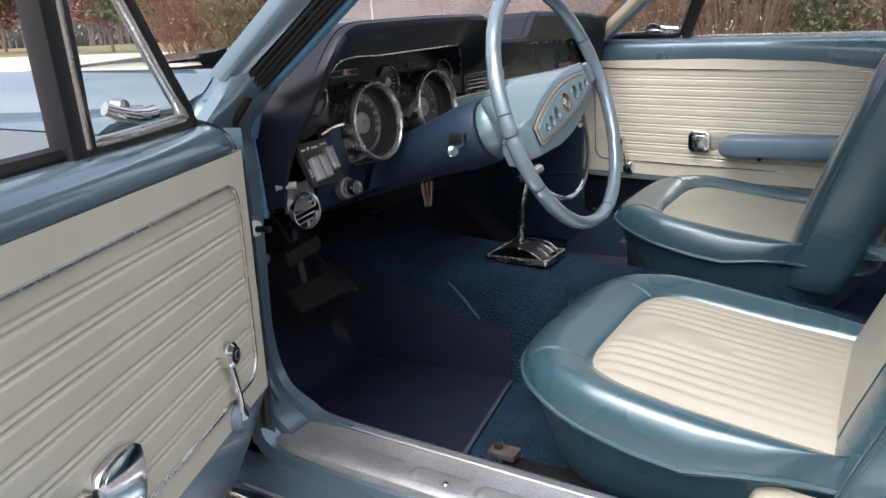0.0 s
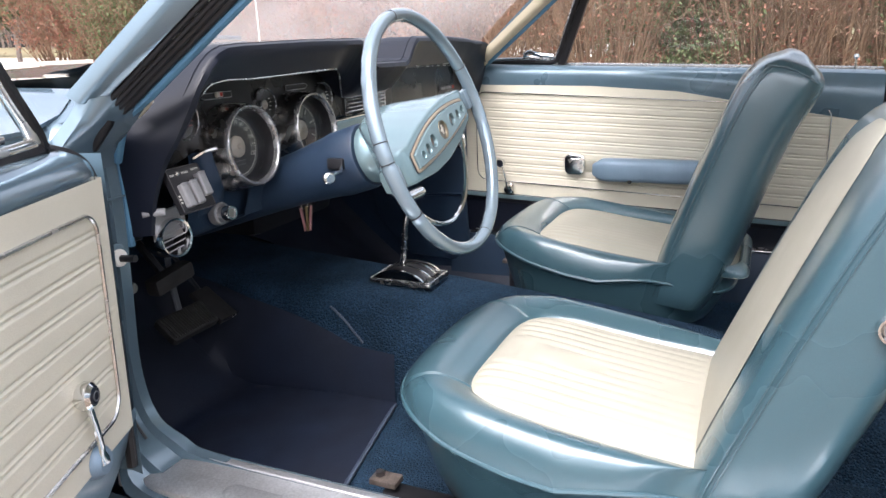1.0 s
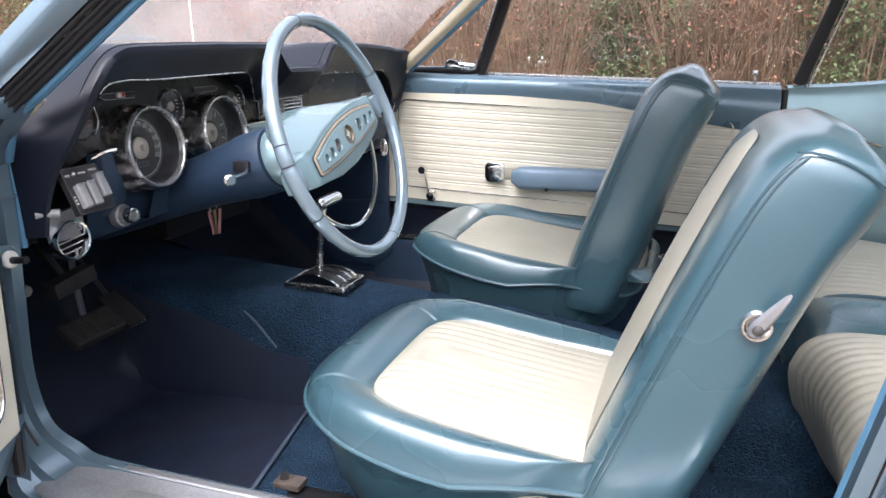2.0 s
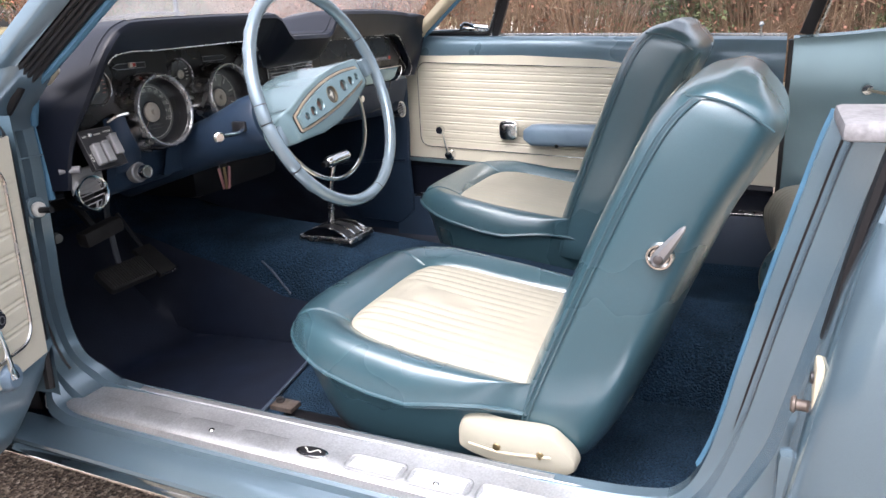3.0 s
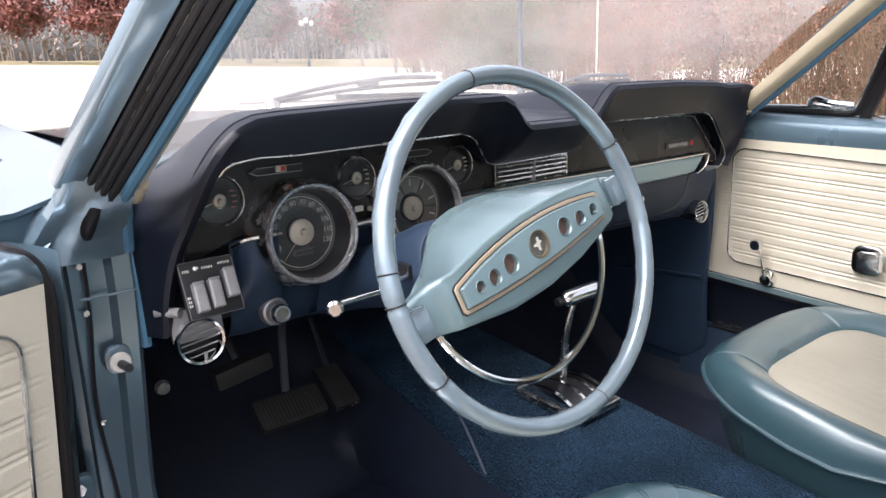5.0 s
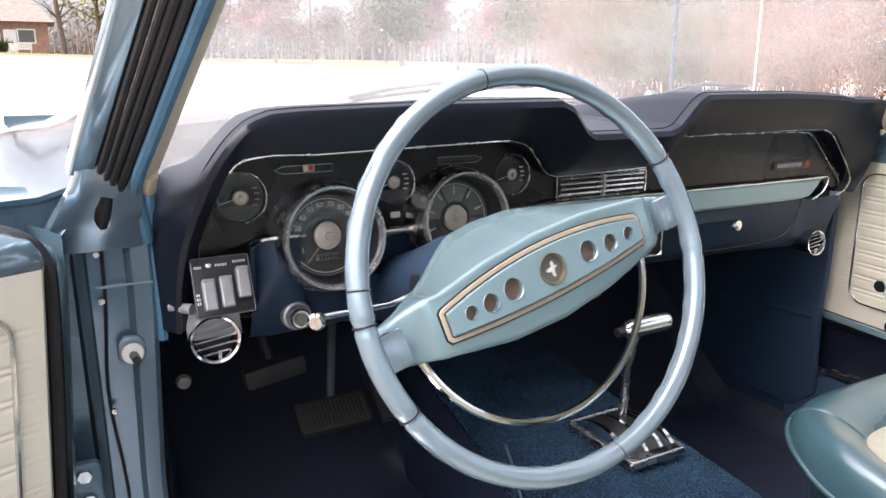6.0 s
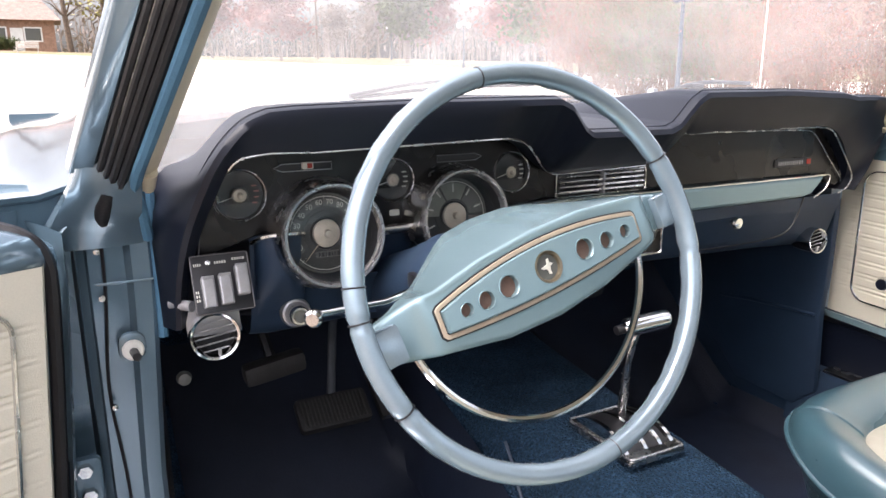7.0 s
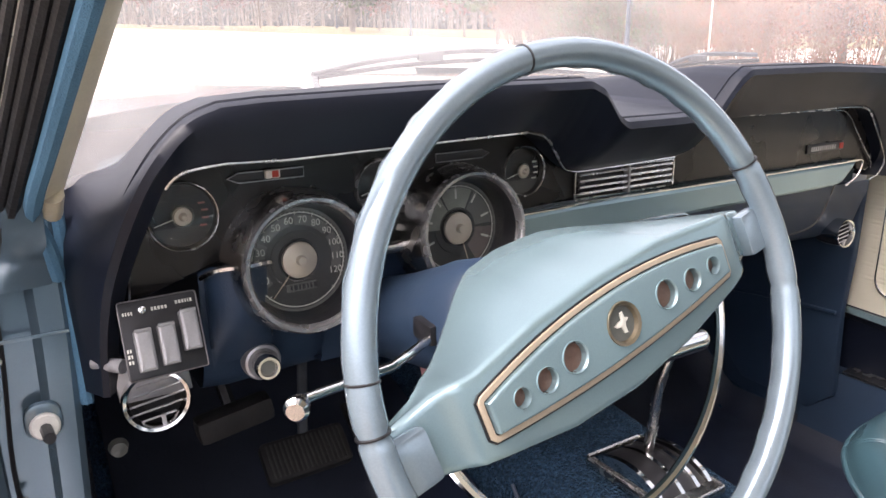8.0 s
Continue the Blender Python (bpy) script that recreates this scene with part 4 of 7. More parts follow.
    arm = part("armrest", Shape().rings(ar), ARM_BLUE, door, "padded grey-blue armrest")
    for y in (-0.44, -0.66):
        part("screw", Shape().lathe([(0, 0.004), (0.006, 0.002), (0.006, 0)], (0.612, y, 0.556), (-1, 0, -0.5), 10), BLACK, arm)
    lk = part("lock_button", Shape().tube([(0.705, -0.957, 0.835), (0.703, -0.957, 0.868)], 0.0028, 8), WORN_CHROME, door, "bright lock button")
    part("button_head", Shape().lathe([(0, 0.012), (0.006, 0.010), (0.007, 0.004), (0.004, 0)], (0.703, -0.957, 0.864), EZ, 12), WORN_CHROME, lk)
    # belt seal and window
    part("belt_moulding", Shape().tube([(0.722, y, float(sill_of_window(y)) + 0.003) for y in ys], 0.004, 6), WORN_CHROME, door, "bright belt moulding")
    def lean(z):
        return 0.728 - 0.20 * max(0, z - 0.86)
    gl = np.array([[(lean(z), -0.235 - (z - 0.87) * 0.42 + (y + 0.235) * 1.0, z) for z in np.linspace(0.80, 1.22, 7)] for y in np.linspace(-0.235, -1.055, 10)])
    g = part("door_window", Shape().grid(gl), SIDE_GLASS, door, "clear side window glass")
    g.visible_shadow = False
    part("division_bar", Shape().sweep(rrect(-0.010, -0.010, 0.010, 0.010, 0.003, 2), [(lean(z) - 0.002, -0.222 - (z - 0.87) * 0.42, z) for z in np.linspace(0.865, 1.21, 6)], (1, 0, 0)), RUBBER, door, "dark division bar")
    # quarter light: a leaning triangle in a bright frame
    a, b, c = np.array((lean(0.885), 0.015, 0.885)), np.array((lean(0.885), -0.205, 0.882)), np.array((lean(1.16), -0.315, 1.16))
    fr = []
    for p, q in ((a, b), (b, c), (c, a)):
        fr += [p + (q - p) * t for t in (0.06, 0.3, 0.5, 0.7, 0.94)]
    f = part("quarter_light_frame", Shape().tube(spl(fr, 50, True), 0.007, 8, True), WORN_CHROME, door, "bright quarter light frame")
    part("quarter_light_seal", Shape().tube(spl([p + (p - (a + b + c) / 3) * 0.07 for p in fr], 50, True), 0.010, 8, True), RUBBER, f)
    s = Shape()
    s.add([a, b, c], [(0, 1, 2)])
    gq = part("quarter_light_glass", s, SIDE_GLASS, f)
    gq.visible_shadow = False
    lt = part("quarter_light_latch", Shape().tube(spl([(0.712, -0.200, 0.892), (0.702, -0.16, 0.897), (0.702, -0.13, 0.905), (0.708, -0.115, 0.898)], 12), 0.006, 8), CHROME, f, "chrome latch")
    part("latch_base", Shape().box((0.715, -0.135, 0.889), (0.018, 0.05, 0.012), 0.004), CHROME, lt)
    return door


ARM_BLUE = surface("grey_blue_armrest_vinyl", (0.16, 0.235, 0.31), 0.4, 0.1, 0.08, 20, 0.06, 700, 0.2, 500)
passenger_side()


def rear_quarter():
    q = thing("rear_side_trim", (0.69, -1.3, 0.3), "pale blue painted metal side trim beside the rear seat", "side trim", kind="structure")
    P = []
    for y in np.linspace(-1.035, -1.72, 16):
        zt = float(np.interp(y, [-1.72, -1.4, -1.15, -1.035], [0.90, 0.862, 0.842, 0.838]))
        P.append([(0.735, y, zt - 0.02), (0.715, y, zt), (0.685, y, zt - 0.006), (0.677, y, zt - 0.03), (0.674, y, 0.65), (0.672, y, 0.50), (0.665, y, 0.40), (0.66, y, 0.24)])
    part("panel", Shape().grid(np.array(P)), LIGHT_BLUE, q, "", 50)
    part("pillar_edge", Shape().box((0.69, -1.030, 0.60), (0.05, 0.012, 0.46), 0.004), RUBBER, q, "dark gap beside the door")
    w = part("rear_winder", Shape().lathe([(0, 0.012), (0.012, 0.011), (0.016, 0)], (0.676, -1.21, 0.705), -EX, 16), CHROME, q, "chrome rear window winder")
    part("winder_arm", Shape().tube([(0.664, -1.21, 0.705), (0.655, -1.255, 0.695)], 0.005, 8), CHROME, w)
    P = np.array([[(0.725 - 0.2 * max(0, z - 0.86), y - (z - 0.85) * 0.30, z) for z in np.linspace(0.83, 1.22, 6)] for y in np.linspace(-1.075, -1.62, 8)])
    g = part("rear_quarter_window", Shape().grid(P), SIDE_GLASS, q)
    g.visible_shadow = False
    part("window_post", Shape().sweep(rrect(-0.016, -0.008, 0.016, 0.008, 0.004, 2), [(0.722 - 0.2 * max(0, z - 0.86), -1.066 - (z - 0.85) * 0.30, z) for z in np.linspace(0.84, 1.22, 6)], (1, 0, 0)), RUBBER, q, "dark window post")
    part("window_edge", Shape().tube([(0.718 - 0.2 * max(0, z - 0.86), -1.090 - (z - 0.85) * 0.30, z) for z in np.linspace(0.84, 1.22, 6)], 0.004, 6), WORN_CHROME, q)
    # the same pressing behind the driver's lock pillar, unseen but closing the cabin
    L = np.array([[(-0.655, y - 0.22 * max(0, z - 0.45), z) for z in np.linspace(0.2, 0.80, 5)] for y in np.linspace(-1.02, -1.75, 4)])
    part("driver_side_panel", Shape().grid(L), NAVY, q)


rear_quarter()


# ---------------------------------------------------------------- seats
def seat(name, cx, dy, side, label, upright=0.0, back=0.0, pleats=1.0):
    st = thing(name, (cx, -0.55 + dy, 0.215), label, "car seat", "front bucket seats")
    ang = np.linspace(0, 2 * math.pi, 160, endpoint=False)

    def pipe_z(y):
        return float(np.interp(y, [-0.80, -0.70, -0.66, -0.62, -0.56, -0.50, -0.44, -0.40, -0.36, -0.32, -0.28], [0.372, 0.397, 0.407, 0.408, 0.402, 0.409, 0.422, 0.430, 0.440, 0.448, 0.450]))

    def crown(y):
        return float(np.interp(y, [-0.84, -0.70, -0.55, -0.43, -0.36, -0.32, -0.28], [0.432, 0.442, 0.462, 0.482, 0.487, 0.484, 0.476]))

    def oval(t, a, y0, y1, front, rear):
        c, q = math.cos(t), math.sin(t)
        e = front if q > 0 else rear
        x = a * np.sign(c) * abs(c) ** (2 / e)
        y = (y0 + y1) / 2 + (y1 - y0) / 2 * np.sign(q) * abs(q) ** (2 / e)
        return x, y

    def rim(t, d=0.0):
        x, y = oval(t, 0.250 - d, -0.832 + d, -0.286 - d, 3.4, 4.5)
        x *= float(np.interp(y, [-0.84, -0.70, -0.64, -0.56, -0.42, -0.30], [0.74, 0.84, 0.95, 1.0, 1.0, 0.955]))
        return x, y
    # skirt under the piping: nearly upright, drawn in a little at its foot
    rows = []
    for d, k in ((0.062, 0.0), (0.052, 0.08), (0.038, 0.30), (0.024, 0.62), (0.011, 0.92), (0.008, 0.97), (0.003, 1.0)):
        rows.append([(cx + x, y + dy, 0.282 + (pipe_z(y) - 0.282) * k) for x, y in (rim(t, d) for t in ang)])
    part("cushion_skirt", Shape().rings(rows, True, False), TEAL, st, "dark teal vinyl skirt")
    # bolster: rises from the piping over a rounded crown and falls to the seam of the insert
    steps = [(0.0, 0.0), (0.006, 0.16), (0.03, 0.40), (0.075, 0.62), (0.14, 0.80), (0.22, 0.92), (0.31, 0.985), (0.40, 1.0)]
    rows = []
    for q, k in steps + [(0.50, None), (0.62, None), (0.74, None), (0.86, None), (0.94, None), (1.0, None)]:
        row = []
        for t in ang:
            xo, yo = rim(t)
            xi, yi = oval(t, 0.176, -0.86, -0.396, 5.5, 12)
            x, y = xo + (xi - xo) * q, yo + (yi - yo) * q
            pz, cz = pipe_z(yo), crown(y)
            z = pz + (cz - pz) * k if k is not None else cz - 0.019 * ((q - 0.40) / 0.60) ** 1.7 - 0.004 * (q > 0.97)
            row.append((cx + x, y + dy, z))
        rows.append(row)
    cush = part("cushion", Shape().rings(rows, False, False), TEAL, st, "teal vinyl seat cushion", 60)
    part("piping", Shape().tube([(cx + x, y + dy, pipe_z(y)) for x, y in (rim(t, -0.0015) for t in ang)], 0.0036, 8, True), TEAL, cush, "teal piping")
    part("seam", Shape().tube([(cx + x, y + dy, pipe_z(y) - 0.010) for x, y in (rim(t, 0.0082) for t in ang)], 0.0014, 6, True), TEAL, cush)
    # sewn corner darts where the front roll meets the sides
    for sx in (-1, 1):
        t0 = radians(58 if sx > 0 else 122)
        for w in (0.0, 0.035):
            line = []
            for q in np.linspace(0.10, 0.97, 12):
                xo, yo = rim(t0 + w)
                xi, yi = oval(t0 + w, 0.176, -0.86, -0.396, 5.5, 12)
                x, y = xo + (xi - xo) * q, yo + (yi - yo) * q
                pz, cz = pipe_z(yo), crown(y)
                kk = float(np.interp(q, [a for a, b in steps], [b for a, b in steps]))
                z = pz + (cz - pz) * kk if q < 0.40 else cz - 0.019 * ((q - 0.40) / 0.60) ** 1.7
                line.append((cx + x, y + dy, z))
            part("dart_seam", Shape().tube(line, 0.0012, 5), TEAL, cush)
    # insert: pleats that run fore and aft and flatten where the seat is worn
    ang2 = np.linspace(0, 2 * math.pi, 320, endpoint=False)
    rows = []
    for r in [1.0, 0.985, 0.965, 0.94] + list(np.linspace(0.90, 0.02, 46)):
        row = []
        for t in ang2:
            xi, yi = oval(t, 0.1765, -0.86, -0.3955, 5.5, 12)
            x, y = xi * r, -0.628 + (yi + 0.628) * r
            fade = 1 - 0.85 * float(np.clip((-0.52 - y) / 0.16, 0, 1))
            ph = (x / 0.0225 + 0.5) % 1.0
            rib = 0.0050 * pleats * fade * (math.sin(math.pi * ph) ** 0.7 - 0.5) * float(np.clip((1 - r) / 0.06, 0, 1))
            z = crown(y) - 0.0225 + 0.0165 * (1 - r ** 5) ** 0.75 + rib
            row.append((cx + x, y + dy, z))
        rows.append(row)
    part("cushion_insert", Shape().rings(rows, False, True), IVORY_DIMMED, cush, "pleated ivory vinyl insert" if pleats > 0.5 else "smooth ivory vinyl insert", 70)
    # backrest
    dy = dy + back
    F = spl([(-0.690, 0.352), (-0.711, 0.43), (-0.752, 0.535), (-0.806, 0.665), (-0.856, 0.775), (-0.882, 0.818), (-0.912, 0.842), (-0.950, 0.851)], 30)
    B = spl([(-0.812, 0.330), (-0.842, 0.385), (-0.880, 0.475), (-0.924, 0.588), (-0.966, 0.690), (-1.004, 0.758), (-1.020, 0.796), (-0.998, 0.832)], 30)
    W = np.interp(np.linspace(0, 1, 30), [0, 0.05, 0.2, 0.6, 0.8, 0.9, 0.96, 1.0], [0.196, 0.207, 0.211, 0.213, 0.209, 0.201, 0.184, 0.145])
    if upright:
        piv, ca, sa = np.array((-0.75, 0.36)), math.cos(radians(upright)), math.sin(radians(upright))
        turn = lambda A: piv + (A - piv) @ np.array(((ca, -sa), (sa, ca)))
        F, B = turn(F), turn(B)
    rows, front_l, front_r = [], [], []
    m = 48
    for i in range(30):
        f, b, w = F[i], B[i], W[i]
        c, hlf = (f + b) / 2, (b - f) / 2
        row = []
        for t in np.linspace(0, 2 * math.pi, m, endpoint=False):
            cc, ss = math.cos(t), math.sin(t)
            x = w * np.sign(cc) * abs(cc) ** float(np.interp(i, [0, 20, 29], [0.34, 0.36, 0.62]))
            q = np.sign(ss) * abs(ss) ** 0.40
            belly = 1 + (-0.06 if q < 0 else 0.16) * (1 - (x / w) ** 2) * min(1, (29 - i) / 7)
            p = c + hlf * q * belly
            row.append((cx + x, p[0] + dy, p[1]))
        rows.append(row)
        for lst, sx, sq in ((front_l, -1, -1), (front_r, 1, -1)):
            p = c + hlf * (0.62 if sq < 0 else 0.80) * sq
            lst.append((cx + sx * w * 1.0, p[0] + dy, p[1]))
    top = np.array(rows[-1])
    mid = top.mean(0)
    upv = unit((0, F[-1][0] - F[-4][0] + B[-1][0] - B[-4][0], F[-1][1] - F[-4][1] + 0.02))
    for k, h in ((0.85, 0.004), (0.65, 0.007), (0.4, 0.009), (0.15, 0.010)):
        rows.append((mid + (top - mid) * np.array((0.5 + 0.5 * k, k, k)) + upv * h).tolist())
    back = part("backrest", Shape().rings(rows), TEAL, st, "teal vinyl backrest with stitched seams", 50)
    for lst in (front_l, front_r):
        for off in (-0.0035, 0.0035):
            part("seam", Shape().tube(np.array(lst)[1:25] + np.array((0, off, 0.35 * off)), 0.0013, 6), TEAL, back)
    # cap seam across the side near the top
    for sx in (-1, 1):
        i = 24
        p = [((F[i] + B[i]) / 2 + (B[i] - F[i]) / 2 * q) for q in np.linspace(-0.78, 0.82, 8)]
        part("cap_seam", Shape().tube([(cx + sx * (W[i] + 0.0005), y + dy, z + 0.010 * math.sin(math.pi * k / 7)) for k, (y, z) in enumerate(p)], 0.0015, 6), TEAL, back)
    # ivory insert let into the front of the backrest
    P = []
    for u in np.linspace(-1, 1, 25):
        row = []
        for v in np.linspace(0, 1, 22):
            hw = np.interp(v, [0, 0.35, 0.7, 0.9, 1], [0.158, 0.142, 0.116, 0.092, 0.068])
            s = 1 + v * (21.5 - 2.2 * abs(u) ** 4)
            i = min(int(s), 28)
            k = s - i
            f, b, w = F[i] * (1 - k) + F[i + 1] * k, B[i] * (1 - k) + B[i + 1] * k, W[i] * (1 - k) + W[i + 1] * k
            c, hlf = (f + b) / 2, (b - f) / 2
            x = u * hw
            e = float(np.interp(s, [0, 20, 29], [0.34, 0.36, 0.62]))
            q = (1 - min(1.0, (abs(x) / w) ** (1 / e)) ** 2) ** 0.20
            p = c - hlf * (q * (1 - 0.06 * (1 - (x / w) ** 2) * min(1, (29 - s) / 7)) + 0.012 + 0.05 * (1 - u * u))
            row.append((cx + x, p[0] + dy, p[1]))
        P.append(row)
    part("backrest_insert", Shape().grid(np.array(P)), IVORY_DIMMED, back, "ivory vinyl backrest insert", 60)
    # hinge cover, fold lever, track
    ox = cx + side * 0.224
    hc = [(-0.632, 0.356), (-0.640, 0.336), (-0.70, 0.322), (-0.765, 0.318), (-0.800, 0.332), (-0.803, 0.352), (-0.785, 0.372), (-0.76, 0.386), (-0.70, 0.384), (-0.65, 0.388), (-0.636, 0.378)]
    oy = [(-y, z) for y, z in hc] if side > 0 else hc[::-1]
    sh = Shape()
    pts = spl([(y, z) for y, z in hc], 44, True)
    if side < 0:
        sh.prism([(-y, z) for y, z in pts][::1], (ox + 0.014, dy, 0), -EY, EZ, -EX, 0.026, 0.008)
    else:
        sh.prism([(y, z) for y, z in pts][::-1], (ox - 0.014, dy, 0), EY, EZ, EX, 0.026, 0.008)
    hcv = part("hinge_cover", sh, IVORY_DIMMED, st, "ivory plastic hinge cover")
    part("groove", Shape().tube(spl([(ox + side * 0.012, -0.65 + dy, 0.350), (ox + side * 0.0125, -0.70 + dy, 0.345), (ox + side * 0.0125, -0.77 + dy, 0.352)], 10), 0.0022, 6), TAN_METAL, hcv)
    for y in (-0.692, -0.755):
        part("screw", Shape().lathe([(0, 0.003), (0.005, 0.002), (0.006, 0)], (ox + side * 0.012, y + dy, 0.352), (side, 0, 0), 10), SCREW, hcv)
    lx = cx + side * 0.2135
    lev = part("fold_lever", Shape().lathe([(0.0, 0.004), (0.011, 0.004), (0.013, 0.007), (0.0155, 0.007), (0.0175, 0.0)], (lx, -0.898 + dy, 0.646), (side, 0, 0), 22), CHROME, st, "chrome backrest release lever")
    c = np.array((lx + side * 0.010, -0.898 + dy, 0.646))
    tip = np.array((lx + side * 0.014, -0.926 + dy, 0.688))
    d = unit(tip - c)
    q = np.cross(d, (side, 0, 0))
    blade = Shape()
    rr = []
    for k, w, h in ((-0.20, 0.004, 0.003), (-0.10, 0.008, 0.005), (0.10, 0.0085, 0.0055), (0.5, 0.0065, 0.005), (0.9, 0.0035, 0.004), (1.0, 0.0015, 0.002)):
        o = c + (tip - c) * k
        rr.append([o + q * w, o + q * w * 0.5 + np.array((side * h, 0, 0)), o - q * w * 0.5 + np.array((side * h, 0, 0)), o - q * w, o - np.array((side * 0.003, 0, 0))])
    blade.rings(rr)
    part("blade", blade, SILVER, lev, "pale metal lever blade")
    part("lever_screw", Shape().lathe([(0, 0.003), (0.005, 0.002), (0.006, 0)], c + np.array((side * 0.006, 0, 0)), (side, 0, 0), 12), STEEL_DARK, lev)
    for sx in (-1, 1):
        tr = part("seat_track", Shape().box((cx + sx * 0.165, -0.50 + dy, 0.245), (0.035, 0.46, 0.080), 0.006), BLACK, st, "dark steel seat track")
        part("track_foot", Shape().box((cx + sx * 0.165, -0.272 + dy, 0.297), (0.030, 0.046, 0.010), 0.003), RUSTY, tr)
        part("bolt", Shape().lathe([(0, 0.007), (0.007, 0.007), (0.008, 0)], (cx + sx * 0.165, -0.262 + dy, 0.303), EZ, 6), STEEL_DARK, tr)
    part("pan", Shape().box((cx, -0.56 + dy, 0.275), (0.36, 0.36, 0.03), 0.008), BLACK, st)
    return st


seat("driver_seat", -0.350, 0.0, -1, "teal vinyl bucket seat with ivory pleated insert and chrome lever")
p_seat = seat("passenger_seat", 0.355, 0.090, 1, "teal vinyl bucket seat with ivory insert beside the tunnel", 2.5, 0.04, 0.25)
p_seat.location += Vector((-0.007, 0.010, 0.037))


def rear_seat():
    """Bench shaped as two ivory bucket cushions with a teal divider over the tunnel."""
    rs = thing("rear_seat", (0, -1.4, 0.22), "teal and ivory vinyl rear bench seat behind the front seats", "car seat")

    def cushion(x0, x1, crown, rib, name, mat, label):
        n = 90 if rib else 20
        P = []
        for x in np.linspace(x0, x1, n):
            u = (2 * x - x0 - x1) / (x1 - x0)
            bow = crown * (1 - u * u)
            f = 1.0 - 0.030 * abs(u) ** 3
            r = rib * abs(math.sin(x * 118)) ** 0.6
            prof = [(-1.105, 0.225), (-1.072, 0.275), (-1.046, 0.340), (-1.036, 0.395), (-1.048, 0.440), (-1.085, 0.466), (-1.16, 0.474), (-1.30, 0.462), (-1.48, 0.430)]
            P.append([(x, (y + r * (j < 11)) * 1.0 + (1 - f), z + bow * min(1, j / 6) + r) for j, (y, z) in enumerate(spl(prof, 26))])
        part(name, Shape().grid(np.array(P)), mat, rs, label, 60)
    cushion(-0.60, -0.085, 0.016, 0.0042, "bench_cushion", IVORY_DIMMED, "pleated ivory bench cushion")
    cushion(0.105, 0.60, 0.016, 0.0042, "bench_cushion", IVORY_DIMMED, "pleated ivory bench cushion")
    cushion(-0.09, 0.11, 0.022, 0.0, "divider", TEAL, "teal vinyl divider between the cushions")
    xs = np.linspace(-0.60, 0.60, 120)
    up = spl([(-1.42, 0.43), (-1.46, 0.52), (-1.50, 0.62), (-1.54, 0.72), (-1.59, 0.81), (-1.66, 0.85)], 16)
    part("bench_backrest", Shape().grid(np.array([[(x, y + 0.003 * abs(math.sin(x * 118)), z) for y, z in up] for x in xs])), IVORY_DIMMED, rs, "ivory rear backrest", 60)
    for x in (-0.088, 0.108):
        part("piping", Shape().tube(spl([(x, -1.06, 0.30), (x, -1.034, 0.395), (x, -1.046, 0.444), (x, -1.09, 0.474), (x, -1.2, 0.478), (x, -1.4, 0.455)], 20), 0.004, 6), TEAL, rs)
    return rs


rear_seat()


# ---------------------------------------------------------------- driver's door, standing open
TH = radians(66.3)
DD = np.array([-math.sin(TH), -math.cos(TH), 0])
DN = np.array([math.cos(TH), -math.sin(TH), 0])
D0 = np.array([-0.771, -0.047, 0.0])


def dp(s, z, n=0.0):
    """A place on the open door: s along it from the front of its moulding, n inwards from the trim panel."""
    return D0 + DD * (s + 0.088 * max(0.0, 0.801 - z)) + DN * n + np.array([0, 0, z])


